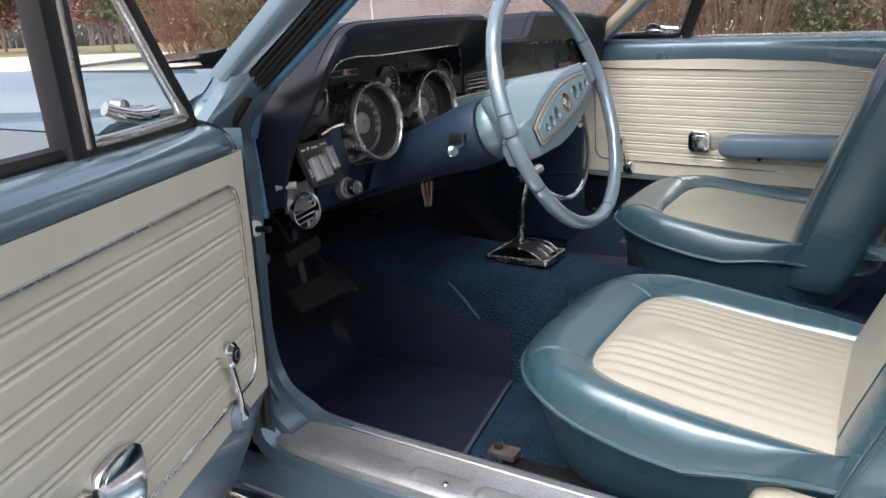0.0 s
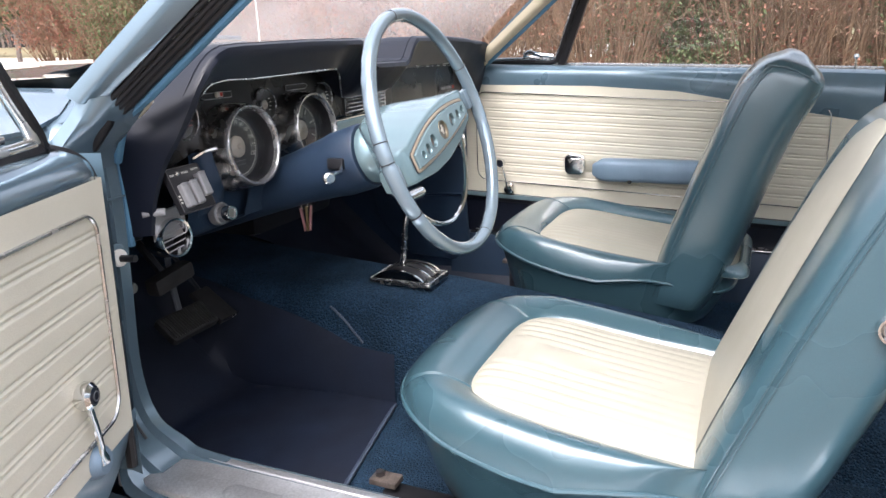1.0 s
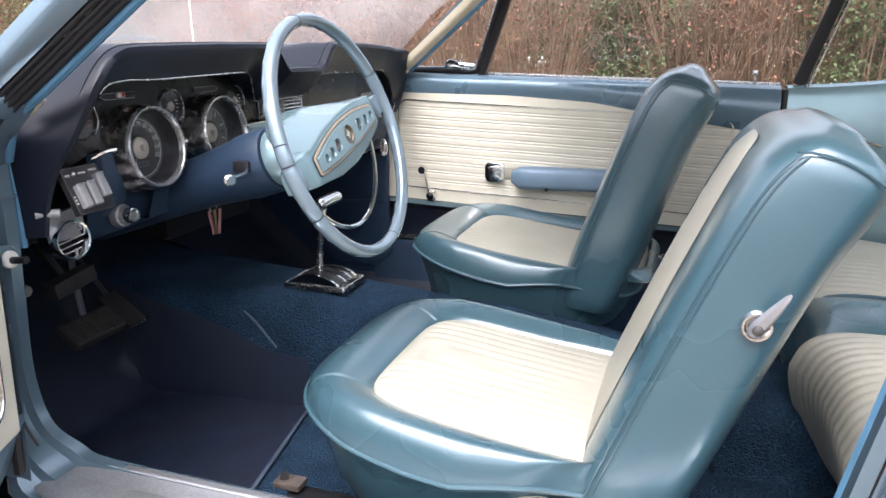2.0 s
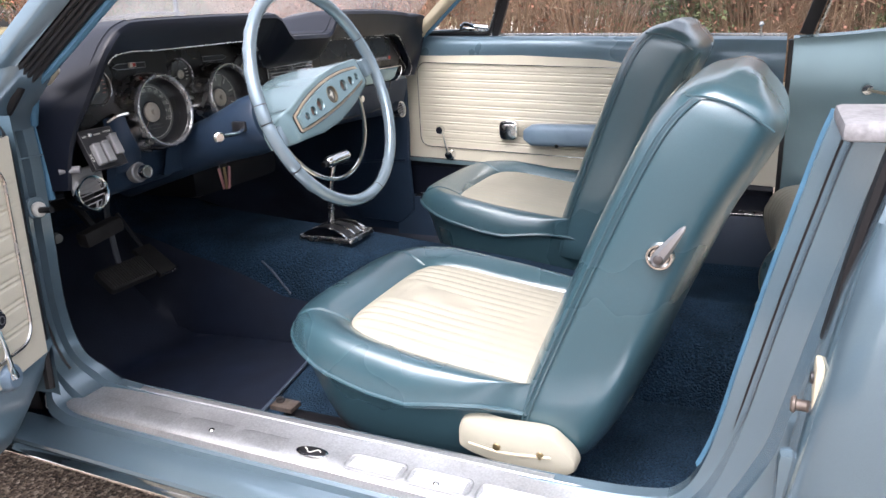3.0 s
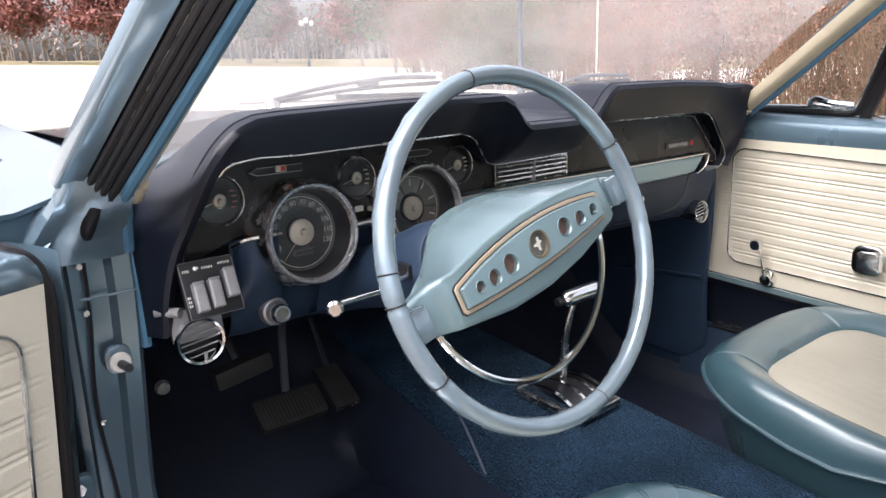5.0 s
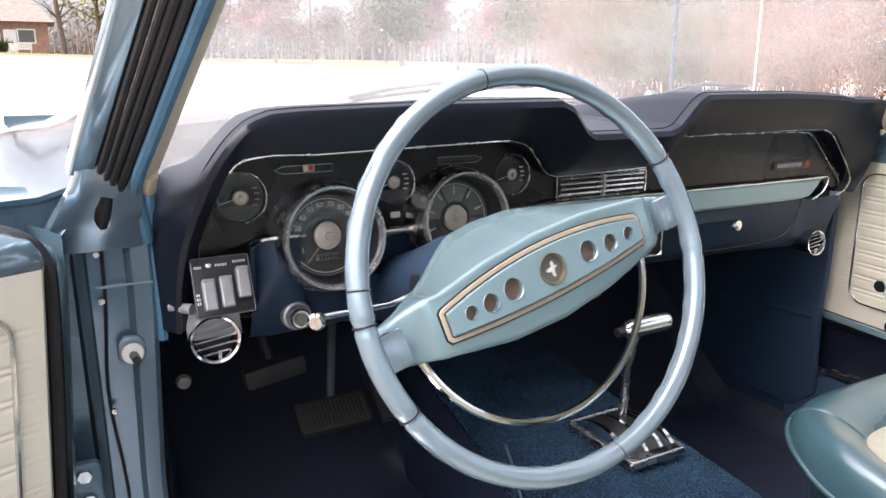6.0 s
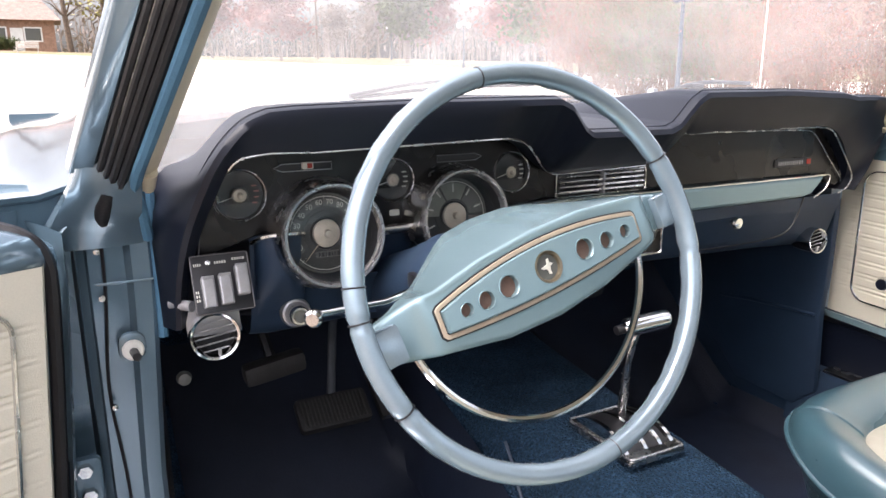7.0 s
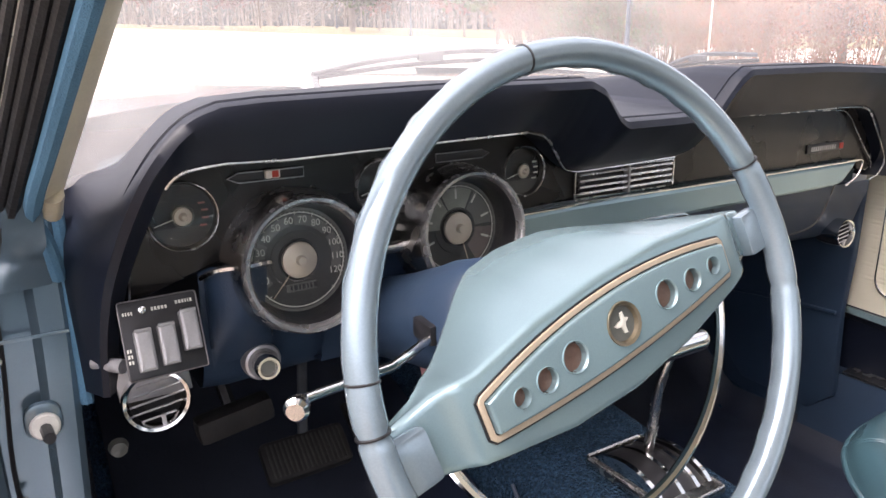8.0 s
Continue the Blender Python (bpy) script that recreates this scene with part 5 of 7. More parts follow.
def driver_door():
    door = thing("driver_door", D0 + np.array((0, 0, 0.38)), "car door standing open with ribbed ivory trim and blue upper", "car door")
    ss = np.linspace(-0.055, 1.05, 44)
    low, high = 0.484, 0.801
    # painted inner skin: upper roll, lower return, and the front shut face
    up = [(0.0, high - 0.01), (0.005, high), (0.005, high + 0.010), (0.000, high + 0.022), (-0.010, high + 0.032), (-0.024, high + 0.037), (-0.045, high + 0.038), (-0.090, high + 0.034), (-0.11, high - 0.02)]
    P = []
    for s in ss:
        e = min(1.0, max(0.0, (s + 0.055) / 0.05)) ** 0.5
        P.append([dp(s, high - 0.012 + (z - high + 0.012) * (0.55 + 0.45 * e), n * (0.4 + 0.6 * e) - 0.02 * (1 - e)) for n, z in up])
    part("upper_panel", Shape().grid(np.array(P)), BODY, door, "glossy blue metal door upper")
    lo = [(-0.001, low + 0.012), (0.0, low), (-0.004, low - 0.03), (-0.010, low - 0.07), (-0.022, low - 0.10), (-0.05, low - 0.125), (-0.11, low - 0.135)]
    P = []
    for s in ss:
        e = min(1.0, max(0.0, (s + 0.055) / 0.10)) ** 0.5
        P.append([dp(s, low + (z - low) * (0.15 + 0.85 * e) if z < low else z, n) for n, z in lo])
    part("lower_panel", Shape().grid(np.array(P)), BODY_DARK, door, "blue painted door bottom")
    ff = np.array([[dp(-0.056 - (0.034 if z < 0.78 else 0.010) * k ** 1.2 - 0.006 * math.sin(math.pi * k), z, n) for k, n in zip(np.linspace(0, 1, 5), (-0.002, -0.02, -0.06, -0.10, -0.12))] for z in np.linspace(0.40, high + 0.025, 10)])
    part("shut_face", Shape().grid(ff), BODY_DARK, door, "blue front edge of the door")
    osk = np.array([[dp(s, z, -0.115 - 0.02 * math.sin(math.pi * (z - 0.33) / 0.53)) for s in np.linspace(-0.06, 1.06, 20)] for z in np.linspace(0.33, 0.838, 10)])
    part("outer_skin", Shape().grid(osk), BODY, door, "metallic blue outer skin")
    part("shut_seal", Shape().tube(spl([dp(-0.043, 0.42, -0.008), dp(-0.046, 0.6, -0.008), dp(-0.046, 0.76, -0.010), dp(-0.042, 0.805, -0.014), dp(-0.028, 0.828, -0.024), dp(0.0, 0.842, -0.045)], 36), 0.007, 8), RUBBER, door, "black rubber door seal")
    # ribbed trim panel
    zz = np.linspace(low, high, 230)
    P = []
    cols = [-0.036, -0.030, -0.012] + list(np.linspace(0.014, 0.97, 30)) + [1.0, 1.03]
    for s in cols:
        row = []
        for z in zz:
            ins = 0.527 < z < 0.757 and 0.010 < s < 0.98
            ph = (z - 0.527) / 0.0329 % 1.0
            g = (math.exp(-((ph - 0.40) / 0.055) ** 2) + math.exp(-((ph - 0.62) / 0.055) ** 2)) * 0.0026 if ins else 0
            edge = 0.010 if s < -0.035 else 0.0
            row.append(dp(s, z, 0.006 - g - edge))
        P.append(row)
    panel = part("trim_panel", Shape().grid(np.array(P)), TRIM_IVORY_LIFTED, door, "ribbed ivory vinyl trim panel", 30)
    part("bright_moulding", Shape().tube([dp(s, z, 0.0075) for s, z in rrect(0.0, 0.517, 0.985, 0.766, 0.028)], 0.0026, 6, True), WORN_CHROME, panel, "thin bright moulding")
    # window winder
    w = part("window_winder", Shape().lathe([(0.0, 0.020), (0.014, 0.019), (0.018, 0.015), (0.020, 0.006), (0.021, -0.006)], dp(0.066, 0.492, -0.002), DN, 22), ARM_BLUE, door, "chrome window winder with a blue boss")
    part("arm", Shape().tube(spl([dp(0.070, 0.492, 0.016), dp(0.074, 0.525, 0.016), dp(0.080, 0.566, 0.013)], 10), [0.0075] * 2 + [0.0042] * 8, 8, ry=0.7), CHROME, w)
    k = part("knob", Shape().lathe([(0.0, 0.022), (0.011, 0.022), (0.0155, 0.018), (0.0168, 0.010), (0.013, 0.003), (0.008, 0)], dp(0.084, 0.580, 0.001), DN, 24), CHROME, w, "chrome winder knob")
    part("knob_cap", Shape().lathe([(0, 0.001), (0.009, 0.001), (0.010, 0)], dp(0.084, 0.580, 0.0232), DN, 18), NAVY_PAD, k)
    part("knob_ring", Shape().lathe([(0.0045, 0.0015), (0.006, 0.0015), (0.006, 0.0)], dp(0.084, 0.580, 0.0235), DN, 18), SILVER, k)
    # door handle paddle in a bright bezel
    oc = [(-0.036, 0.015), (-0.030, -0.026), (-0.012, -0.036), (0.022, -0.034), (0.034, -0.02), (0.036, 0.012), (0.026, 0.030), (-0.004, 0.034), (-0.026, 0.030)]
    ol = [(a, b) for a, b in spl(oc, 40, True)]
    h = part("door_handle", Shape().prism(ol[::1], dp(0.312, 0.562, 0.004), DD, EZ, DN, 0.016, 0.006), CHROME, door, "chrome paddle door handle")
    part("paddle_face", Shape().prism([(a * 0.80, b * 0.80) for a, b in ol], dp(0.312, 0.562, 0.0195), DD, EZ, DN, 0.001, 0.0004), CHROME, h)
    part("handle_neck", Shape().box(dp(0.345, 0.540, 0.012), (0.02, 0.02, 0.025), 0.006), WORN_CHROME, h)
    rows = []
    a = np.linspace(0, 2 * math.pi, 20, endpoint=False)
    for s in np.linspace(0.372, 0.80, 20):
        e = min(1, (s - 0.372) / 0.035 + 0.25, (0.80 - s) / 0.035 + 0.25) ** 0.5
        rows.append([dp(s, 0.568 + 0.032 * e * np.sign(math.sin(t)) * abs(math.sin(t)) ** 0.6, 0.035 + 0.032 * e * np.sign(math.cos(t)) * abs(math.cos(t)) ** 0.6) for t in a])
    part("armrest", Shape().rings(rows), ARM_BLUE, door, "padded grey-blue armrest")
    # belt seal, quarter light and division bar
    part("belt_seal", Shape().tube([dp(s, 0.842, -0.042) for s in np.linspace(0.235, 1.03, 8)], 0.010, 8), RUBBER, door, "black belt seal")
    def wp(s, z):
        return dp(s, z, -0.036 + 0.03 * max(0, z - 0.84))
    fr = [wp(0.030, 0.848), wp(0.12, 0.845), wp(0.200, 0.845), wp(0.210, 0.856), wp(0.212, 0.95), wp(0.216, 1.06), wp(0.213, 1.115), wp(0.200, 1.11), wp(0.14, 1.015), wp(0.075, 0.925), wp(0.034, 0.872), wp(0.026, 0.856)]
    f = part("quarter_light_frame", Shape().tube(spl(fr, 70, True), 0.0085, 10, True), WORN_CHROME, door, "bright quarter light frame")
    cen = sum(fr) / len(fr)
    part("quarter_light_seal", Shape().tube(spl([p + (p - cen) * 0.075 for p in fr], 70, True), 0.011, 8, True), RUBBER, f, "dark rubber surround")
    s = Shape()
    q = spl(fr, 40, True)
    s.add(q, [tuple(range(40))])
    g = part("quarter_light_glass", s, SIDE_GLASS, f)
    g.visible_shadow = False
    part("division_bar", Shape().sweep(rrect(-0.012, -0.012, 0.012, 0.012, 0.004, 2), [wp(0.236 + (z - 0.84) * 0.04, z) for z in np.linspace(0.836, 1.20, 6)], DN), BLACK, door, "black window division bar")
    part("bar_edge", Shape().tube([wp(0.223 + (z - 0.84) * 0.04, z) + DN * 0.010 for z in np.linspace(0.845, 1.18, 6)], 0.004, 6), WORN_CHROME, door)
    lt = part("quarter_light_latch", Shape().tube(spl([wp(0.188, 0.878) + DN * 0.010, wp(0.172, 0.871) + DN * 0.018, wp(0.145, 0.866) + DN * 0.020, wp(0.122, 0.866) + DN * 0.020], 14), [0.007] * 7 + [0.009] * 7, 10), CHROME, f, "chrome quarter light latch")
    part("latch_knob", Shape().lathe([(0, 0.016), (0.010, 0.014), (0.012, 0.004), (0.008, 0)], wp(0.160, 0.874), DN, 14), WORN_CHROME, lt)
    # hinges
    for z in (0.455,):
        hg = part("hinge", Shape().box(dp(-0.085, z, -0.065), (0.06, 0.05, 0.035), 0.008, Matrix.Rotation(-0.5, 3, "Z").to_4x4()), BODY_DARK, door, "painted door hinge")
        part("pin", Shape().tube([dp(-0.085, z - 0.03, -0.045), dp(-0.085, z + 0.032, -0.045)], 0.006, 8), WORN_CHROME, hg)
        for q2 in (-0.02, 0.012):
            part("bolt", Shape().lathe([(0, 0.012), (0.009, 0.012), (0.010, 0)], dp(-0.075, z + q2, -0.036), DN, 6), WORN_CHROME, hg)
    return door


driver_door()


# ---------------------------------------------------------------- dashboard
FACE = 0.022          # the instrument panel's plane


def top_z(x):
    return float(np.interp(x, [-0.66, -0.64, -0.61, -0.57, -0.53, -0.49, -0.30, -0.135, -0.115, -0.095, -0.080, 0.075, 0.095, 0.135, 0.155, 0.35, 0.56, 0.64],
                           [0.885, 0.895, 0.908, 0.928, 0.942, 0.949, 0.953, 0.953, 0.944, 0.918, 0.908, 0.906, 0.912, 0.946, 0.956, 0.955, 0.945, 0.938]))


def bottom_z(x):
    return float(np.interp(x, [-0.66, -0.6, -0.585, -0.56, -0.545, -0.215, -0.175, -0.150, -0.115, -0.095, -0.08, 0.085, 0.105, 0.14, 0.52, 0.545, 0.58, 0.60, 0.66],
                           [0.868, 0.868, 0.870, 0.880, 0.898, 0.9035, 0.899, 0.885, 0.855, 0.843, 0.841, 0.844, 0.852, 0.890, 0.890, 0.884, 0.868, 0.860, 0.855]))


def lip_y(x):
    return float(np.interp(x, [-0.66, -0.62, -0.5, -0.1, 0.0, 0.12, 0.2, 0.55, 0.62, 0.66], [-0.015, -0.045, -0.066, -0.066, -0.060, -0.045, -0.040, -0.035, -0.025, -0.01]))


def dashboard():
    d = thing("dashboard", (0, 0.1, 0.66), "navy padded dashboard with black grained twin-cowl instrument panel and chrome trim", "dashboard")
    # the pad: one padded roll that climbs the driver's cheek, runs over both cowls and turns down at the far end
    mid = [(x, top_z(x), lip_y(x), x, bottom_z(x)) for x in np.unique(np.concatenate([np.linspace(-0.48, 0.49, 60), np.linspace(-0.15, 0.18, 60)]))]
    near_end = [(-0.618, 0.690, 0.026, -0.600, 0.690), (-0.616, 0.74, 0.014, -0.597, 0.74), (-0.611, 0.79, -0.008, -0.589, 0.79), (-0.603, 0.83, -0.034, -0.580, 0.828), (-0.590, 0.868, -0.050, -0.568, 0.860), (-0.574, 0.898, -0.057, -0.557, 0.884), (-0.556, 0.921, -0.061, -0.546, 0.895), (-0.536, 0.938, -0.064, -0.531, 0.899), (-0.513, 0.947, -0.066, -0.511, 0.901)]
    far_end = [(0.530, 0.942, -0.035, 0.502, 0.886), (0.575, 0.941, -0.035, 0.520, 0.878), (0.615, 0.938, -0.034, 0.540, 0.860), (0.640, 0.928, -0.032, 0.557, 0.841), (0.648, 0.905, -0.027, 0.573, 0.822), (0.642, 0.865, -0.018, 0.589, 0.802), (0.630, 0.815, -0.008, 0.598, 0.784), (0.617, 0.765, 0.004, 0.592, 0.764)]
    a, c = spl(near_end, 44), spl(far_end, 30)
    P, lip = [], []
    for x, z, l, xi, zi in [tuple(v) for v in a] + mid + [tuple(v) for v in c]:
        side = float(np.clip((0.90 - z) / 0.07, 0, 1)) if abs(x) > 0.5 else 0.0
        sg = 1 if x > 0 else -1
        dx, dz = xi - x, zi - z
        h = math.hypot(dx, dz)
        r = min(0.010, h * 0.4)
        ux, uz = dx / h, dz / h
        bx = float(np.clip(x, -0.62, 0.62))
        sc = screen_point(float(np.clip((bx + 0.635) / 1.27, 0.01, 0.99)), 0.0)
        back = np.array((bx, float(sc[1]) - 0.01, float(sc[2]) - 0.004)) * (1 - side) + np.array((sg * 0.640, 0.15, z)) * side
        k = np.array((sg * 0.018, l + 0.075, z)) + np.array((x, 0, 0))
        k = np.array((x, l + 0.075, z + 0.001)) * (1 - side) + np.array((x + sg * 0.020, l + 0.060, z)) * side
        m = np.array((x, l + 0.026, z)) * (1 - side) + np.array((x + sg * 0.010, l + 0.024, z)) * side
        off = float(np.interp(x, [-0.66, -0.22, -0.15, -0.10, 0.085, 0.115, 0.15, 0.66], [0.012, 0.012, 0.050, 0.080, 0.062, 0.044, 0.032, 0.030]))
        low = np.array((xi, l + off, zi))
        if -0.575 < x < 0.09 and z > 0.885:
            lip.append((xi, l + off - 0.0015, zi - 0.0005))
        P.append([back, back * 0.45 + k * 0.55 + np.array((0, 0, 0.002)) * (1 - side), k, m, np.array((x, l + r * 0.9, z)), (x + ux * r * 0.25, l + r * 0.28, z + uz * r * 0.25), (x + ux * r, l, z + uz * r),
                  (x + dx * 0.5, l + off * 0.35, z + dz * 0.5), (x + dx * 0.85, l + off * 0.75, z + dz * 0.85), low, low + np.array((0, 0.005, 0)), (xi, max(l + off + 0.008, FACE + 0.004), zi), (xi, FACE + 0.03, zi)])
    part("padded_top", Shape().grid(np.array([[tuple(map(float, q)) for q in row] for row in P])), NAVY_PAD, d, "navy padded vinyl top with a step in its middle", 45)
    # black grained instrument panel plate
    cl = [(-0.598, 0.770), (-0.525, 0.792), (-0.500, 0.800), (-0.46, 0.780), (-0.20, 0.782), (-0.178, 0.800), (-0.085, 0.806), (0.085, 0.803), (0.088, 0.848), (-0.090, 0.846), (-0.118, 0.868), (-0.152, 0.892), (-0.20, 0.904), (-0.545, 0.900), (-0.575, 0.88), (-0.592, 0.80)]
    part("instrument_panel", Shape().prism(cl, (0, FACE + 0.010, 0), EX, EZ, -EY, 0.010, 0.002), GRAIN, d, "black grained instrument panel", 15)
    part("pad_seam", Shape().tube([(r[4][0], r[4][1] + 0.010, r[4][2] + 0.0002) for r in P[20:-20]], 0.0016, 6), NAVY_PAD, d, "stitched ridge along the pad")
    part("panel_moulding", Shape().tube(lip[::2], 0.0015, 6), WORN_CHROME, d, "thin chrome moulding")
    part("side_moulding", Shape().tube([(-0.587, FACE - 0.002, 0.772), (-0.584, FACE - 0.004, 0.80)], 0.0022, 6), WORN_CHROME, d)
    # glove box side: grained insert in a bright frame
    gb = [(0.092, 0.803), (0.535, 0.799), (0.545, 0.780), (0.578, 0.775), (0.592, 0.790), (0.576, 0.818), (0.548, 0.852), (0.518, 0.880), (0.495, 0.890), (0.150, 0.895), (0.120, 0.878), (0.092, 0.850)]
    part("passenger_panel", Shape().prism(gb, (0, FACE + 0.010, 0), EX, EZ, -EY, 0.010, 0.003), GRAIN, d, "black grained passenger panel", 15)
    part("passenger_moulding", Shape().tube(spl([(0.140, -0.010, 0.892), (0.30, -0.006, 0.891), (0.46, -0.004, 0.888), (0.499, -0.004, 0.884), (0.520, -0.003, 0.872), (0.544, 0.000, 0.850), (0.572, 0.002, 0.820), (0.592, 0.004, 0.794), (0.593, 0.006, 0.780), (0.582, 0.008, 0.768), (0.565, 0.010, 0.762)], 60), 0.0014, 6), WORN_CHROME, d, "thin chrome moulding")
    part("inner_moulding", Shape().tube(spl([(0.150, FACE - 0.004, 0.887), (0.30, FACE - 0.004, 0.886), (0.455, FACE - 0.004, 0.882), (0.490, FACE - 0.004, 0.874), (0.515, FACE - 0.004, 0.852), (0.545, FACE - 0.004, 0.822), (0.577, FACE - 0.004, 0.792), (0.585, FACE - 0.002, 0.778)], 50), 0.0011, 6), WORN_CHROME, d, "fine inner moulding")
    part("band_end_moulding", Shape().tube(spl([(0.49, FACE - 0.013, 0.800), (0.530, FACE - 0.013, 0.799), (0.536, FACE - 0.013, 0.790), (0.525, FACE - 0.013, 0.772), (0.500, FACE - 0.010, 0.758)], 20), 0.0014, 6), WORN_CHROME, d)
    bd = part("badge", Shape().prism(rrect(0.395, 0.818, 0.492, 0.832, 0.002, 2), (0, FACE - 0.001, 0), EX, EZ, -EY, 0.002, 0.0008), BLACK, d, "small badge plate with a tricolour mark")
    part("badge_lettering", text_bars(Shape(), (0.402, FACE - 0.0035, 0.8215), EX, EZ, -EY, 0.068, 0.007, 3), SILVER, bd)
    part("badge_red", Shape().box((0.484, FACE - 0.0035, 0.825), (0.010, 0.001, 0.009)), RED_MARK, bd)
    # light blue band, lower navy panel
    band = [(-0.185, 0.798), (-0.09, 0.801), (0.15, 0.800), (0.505, 0.798), (0.528, 0.797), (0.520, 0.785), (0.495, 0.764), (0.47, 0.760), (0.17, 0.760), (-0.185, 0.757)]
    part("light_band", Shape().prism(band[::-1], (0, FACE + 0.012, 0), EX, EZ, -EY, 0.022, 0.006), LIGHT_BLUE, d, "light blue painted band", 15)
    part("band_moulding", Shape().tube([(-0.18, FACE - 0.011, 0.799), (0.0, FACE - 0.011, 0.8015), (0.3, FACE - 0.011, 0.799), (0.526, FACE - 0.011, 0.798)], 0.0018, 6), CHROME, d)
    lowp = []
    for x in np.linspace(-0.525, 0.60, 40):
        zt = float(np.interp(x, [-0.525, -0.47, -0.20, -0.18, 0.60], [0.795, 0.79, 0.79, 0.757, 0.757]))
        zb = float(np.interp(x, [-0.525, -0.5, -0.2, 0.1, 0.4, 0.6], [0.655, 0.652, 0.662, 0.668, 0.660, 0.65]))
        lowp.append([(x, FACE + 0.004, zt), (x, FACE + 0.004, zt - 0.02), (x, FACE + 0.010, (zt + zb) / 2 + 0.02), (x, FACE + 0.022, zb + 0.03), (x, FACE + 0.034, zb + 0.008), (x, FACE + 0.05, zb), (x, FACE + 0.12, zb + 0.004)])
    part("lower_panel", Shape().grid(np.array(lowp)), NAVY, d, "navy painted lower dashboard")
    part("glove_gap", Shape().tube(spl([(0.19, FACE + 0.002, 0.757), (0.21, FACE + 0.005, 0.70), (0.25, FACE + 0.020, 0.682), (0.42, FACE + 0.020, 0.682), (0.475, FACE + 0.012, 0.70), (0.49, FACE + 0.002, 0.757)], 40), 0.0015, 5), BLACK, d)
    part("glove_knob", Shape().lathe([(0, 0.026), (0.009, 0.025), (0.011, 0.020), (0.006, 0.014), (0.006, 0.0)], (0.315, FACE + 0.020, 0.727), (0, -1, 0), 16), CHROME, d, "chrome glove box knob")
    # rounded cheek of the lower panel beside the switches
    ck = []
    for a in np.linspace(0, math.pi, 14):
        ck.append([(-0.490 - 0.030 * math.cos(a), FACE + 0.004 - dpt * math.sin(a), z) for z, dpt in ((0.797 - 0.012 * (1 - math.sin(a)), 0.030), (0.77, 0.030), (0.74, 0.022), (0.715, 0.008), (0.695, -0.006))])
    part("column_cheek", Shape().grid(np.array(ck)), NAVY, d, "navy rounded cheek")
    part("cheek_moulding", Shape().tube(spl([(-0.524, FACE - 0.004, 0.787), (-0.512, FACE - 0.020, 0.797), (-0.49, FACE - 0.032, 0.800), (-0.466, FACE - 0.020, 0.797), (-0.455, FACE, 0.785)], 20), 0.003, 6), CHROME, d)
    # gauges
    def small_gauge(x, z, r=0.0285, name="small_gauge"):
        g = part(name, Shape().lathe([(r * 0.955, 0.0), (r * 0.962, 0.0035), (r * 0.98, 0.0052), (r * 1.0, 0.0056), (r * 1.02, 0.0046), (r * 1.035, 0.002), (r * 1.04, -0.002)], (x, FACE - 0.001, z), (0, -1, 0.05), 40), BRIGHT, d, "small round gauge in a thin bright ring")
        part("face", Shape().lathe([(0, -0.004), (r * 0.90, -0.004), (r * 0.96, 0.0015)], (x, FACE - 0.0035, z), (0, -1, 0.05), 32), DIAL, g)
        hb = part("hub", Shape().lathe([(r * 0.10, 0.0062), (r * 0.13, 0.0045), (r * 0.24, 0.0040), (r * 0.27, 0.0030), (r * 0.27, 0)], (x, FACE - 0.001, z), (0, -1, 0), 20), HUB, g)
        part("hub_ring", Shape().lathe([(r * 0.275, 0.0018), (r * 0.30, 0.0030), (r * 0.33, 0.0018)], (x, FACE - 0.001, z), (0, -1, 0), 24), DIAL_GREY, g)
        part("hub_tip", Shape().lathe([(0, 0.0085), (r * 0.06, 0.0083), (r * 0.105, 0.0062)], (x, FACE - 0.001, z), (0, -1, 0), 14), HUB, hb)
        for k, (a0, a1) in enumerate(((-38, 38), (60, 120), (150, 205))):
            fan = [(x + r * q * math.cos(radians(a)), FACE + 0.0002, z + r * q * math.sin(radians(a))) for q in (0.40, 0.84) for a in np.linspace(a0, a1, 9)]
            part("scale_sector", Shape().add(fan, [(j, j + 1, j + 10, j + 9) for j in range(8)]), DIAL_GREY if k else DIAL_WARM, g)
        bars = Shape()
        for k in range(4):
            a = radians(-30 + 20 * k)
            c = np.array((x + r * 0.66 * math.cos(a), FACE - 0.0012, z + r * 0.66 * math.sin(a)))
            bars.box(c, (0.0060, 0.0006, 0.0016))
        part("marking", bars, RED_FADED if x < -0.5 else DIM_MARK, g)
        part("needle", Shape().tube([(x - r * 0.28, FACE - 0.004, z - r * 0.06), (x - r * 0.80, FACE - 0.003, z - r * 0.22)], 0.0005, 5), DIM_MARK, g)
        gl = part("gauge_glass", Shape().lathe([(0, 0.0012), (r * 0.5, 0.0012), (r * 0.955, 0.0)], (x, FACE - 0.0045, z), (0, -1, 0.05), 28), DIAL_GLASS, g)
        gl.visible_shadow = False
    small_gauge(-0.5335, 0.846, 0.0305)
    small_gauge(-0.338, 0.850)
    small_gauge(-0.157, 0.848)

    def big_dial(x, z, label, speed):
        y0 = FACE
        g = part("speedometer" if speed else "tachometer", Shape().lathe([(0.0645, 0.044), (0.0640, 0.049), (0.0620, 0.0525), (0.059, 0.052), (0.0570, 0.049), (0.0560, 0.040)], (x, y0, z), (0, -1, 0.10), 56), BRIGHT, d, label)
        part("inner_wall", Shape().lathe([(0.0562, 0.043), (0.054, 0.020), (0.050, 0.012)], (x, y0, z), (0, -1, 0.10), 48), BLACK, g)
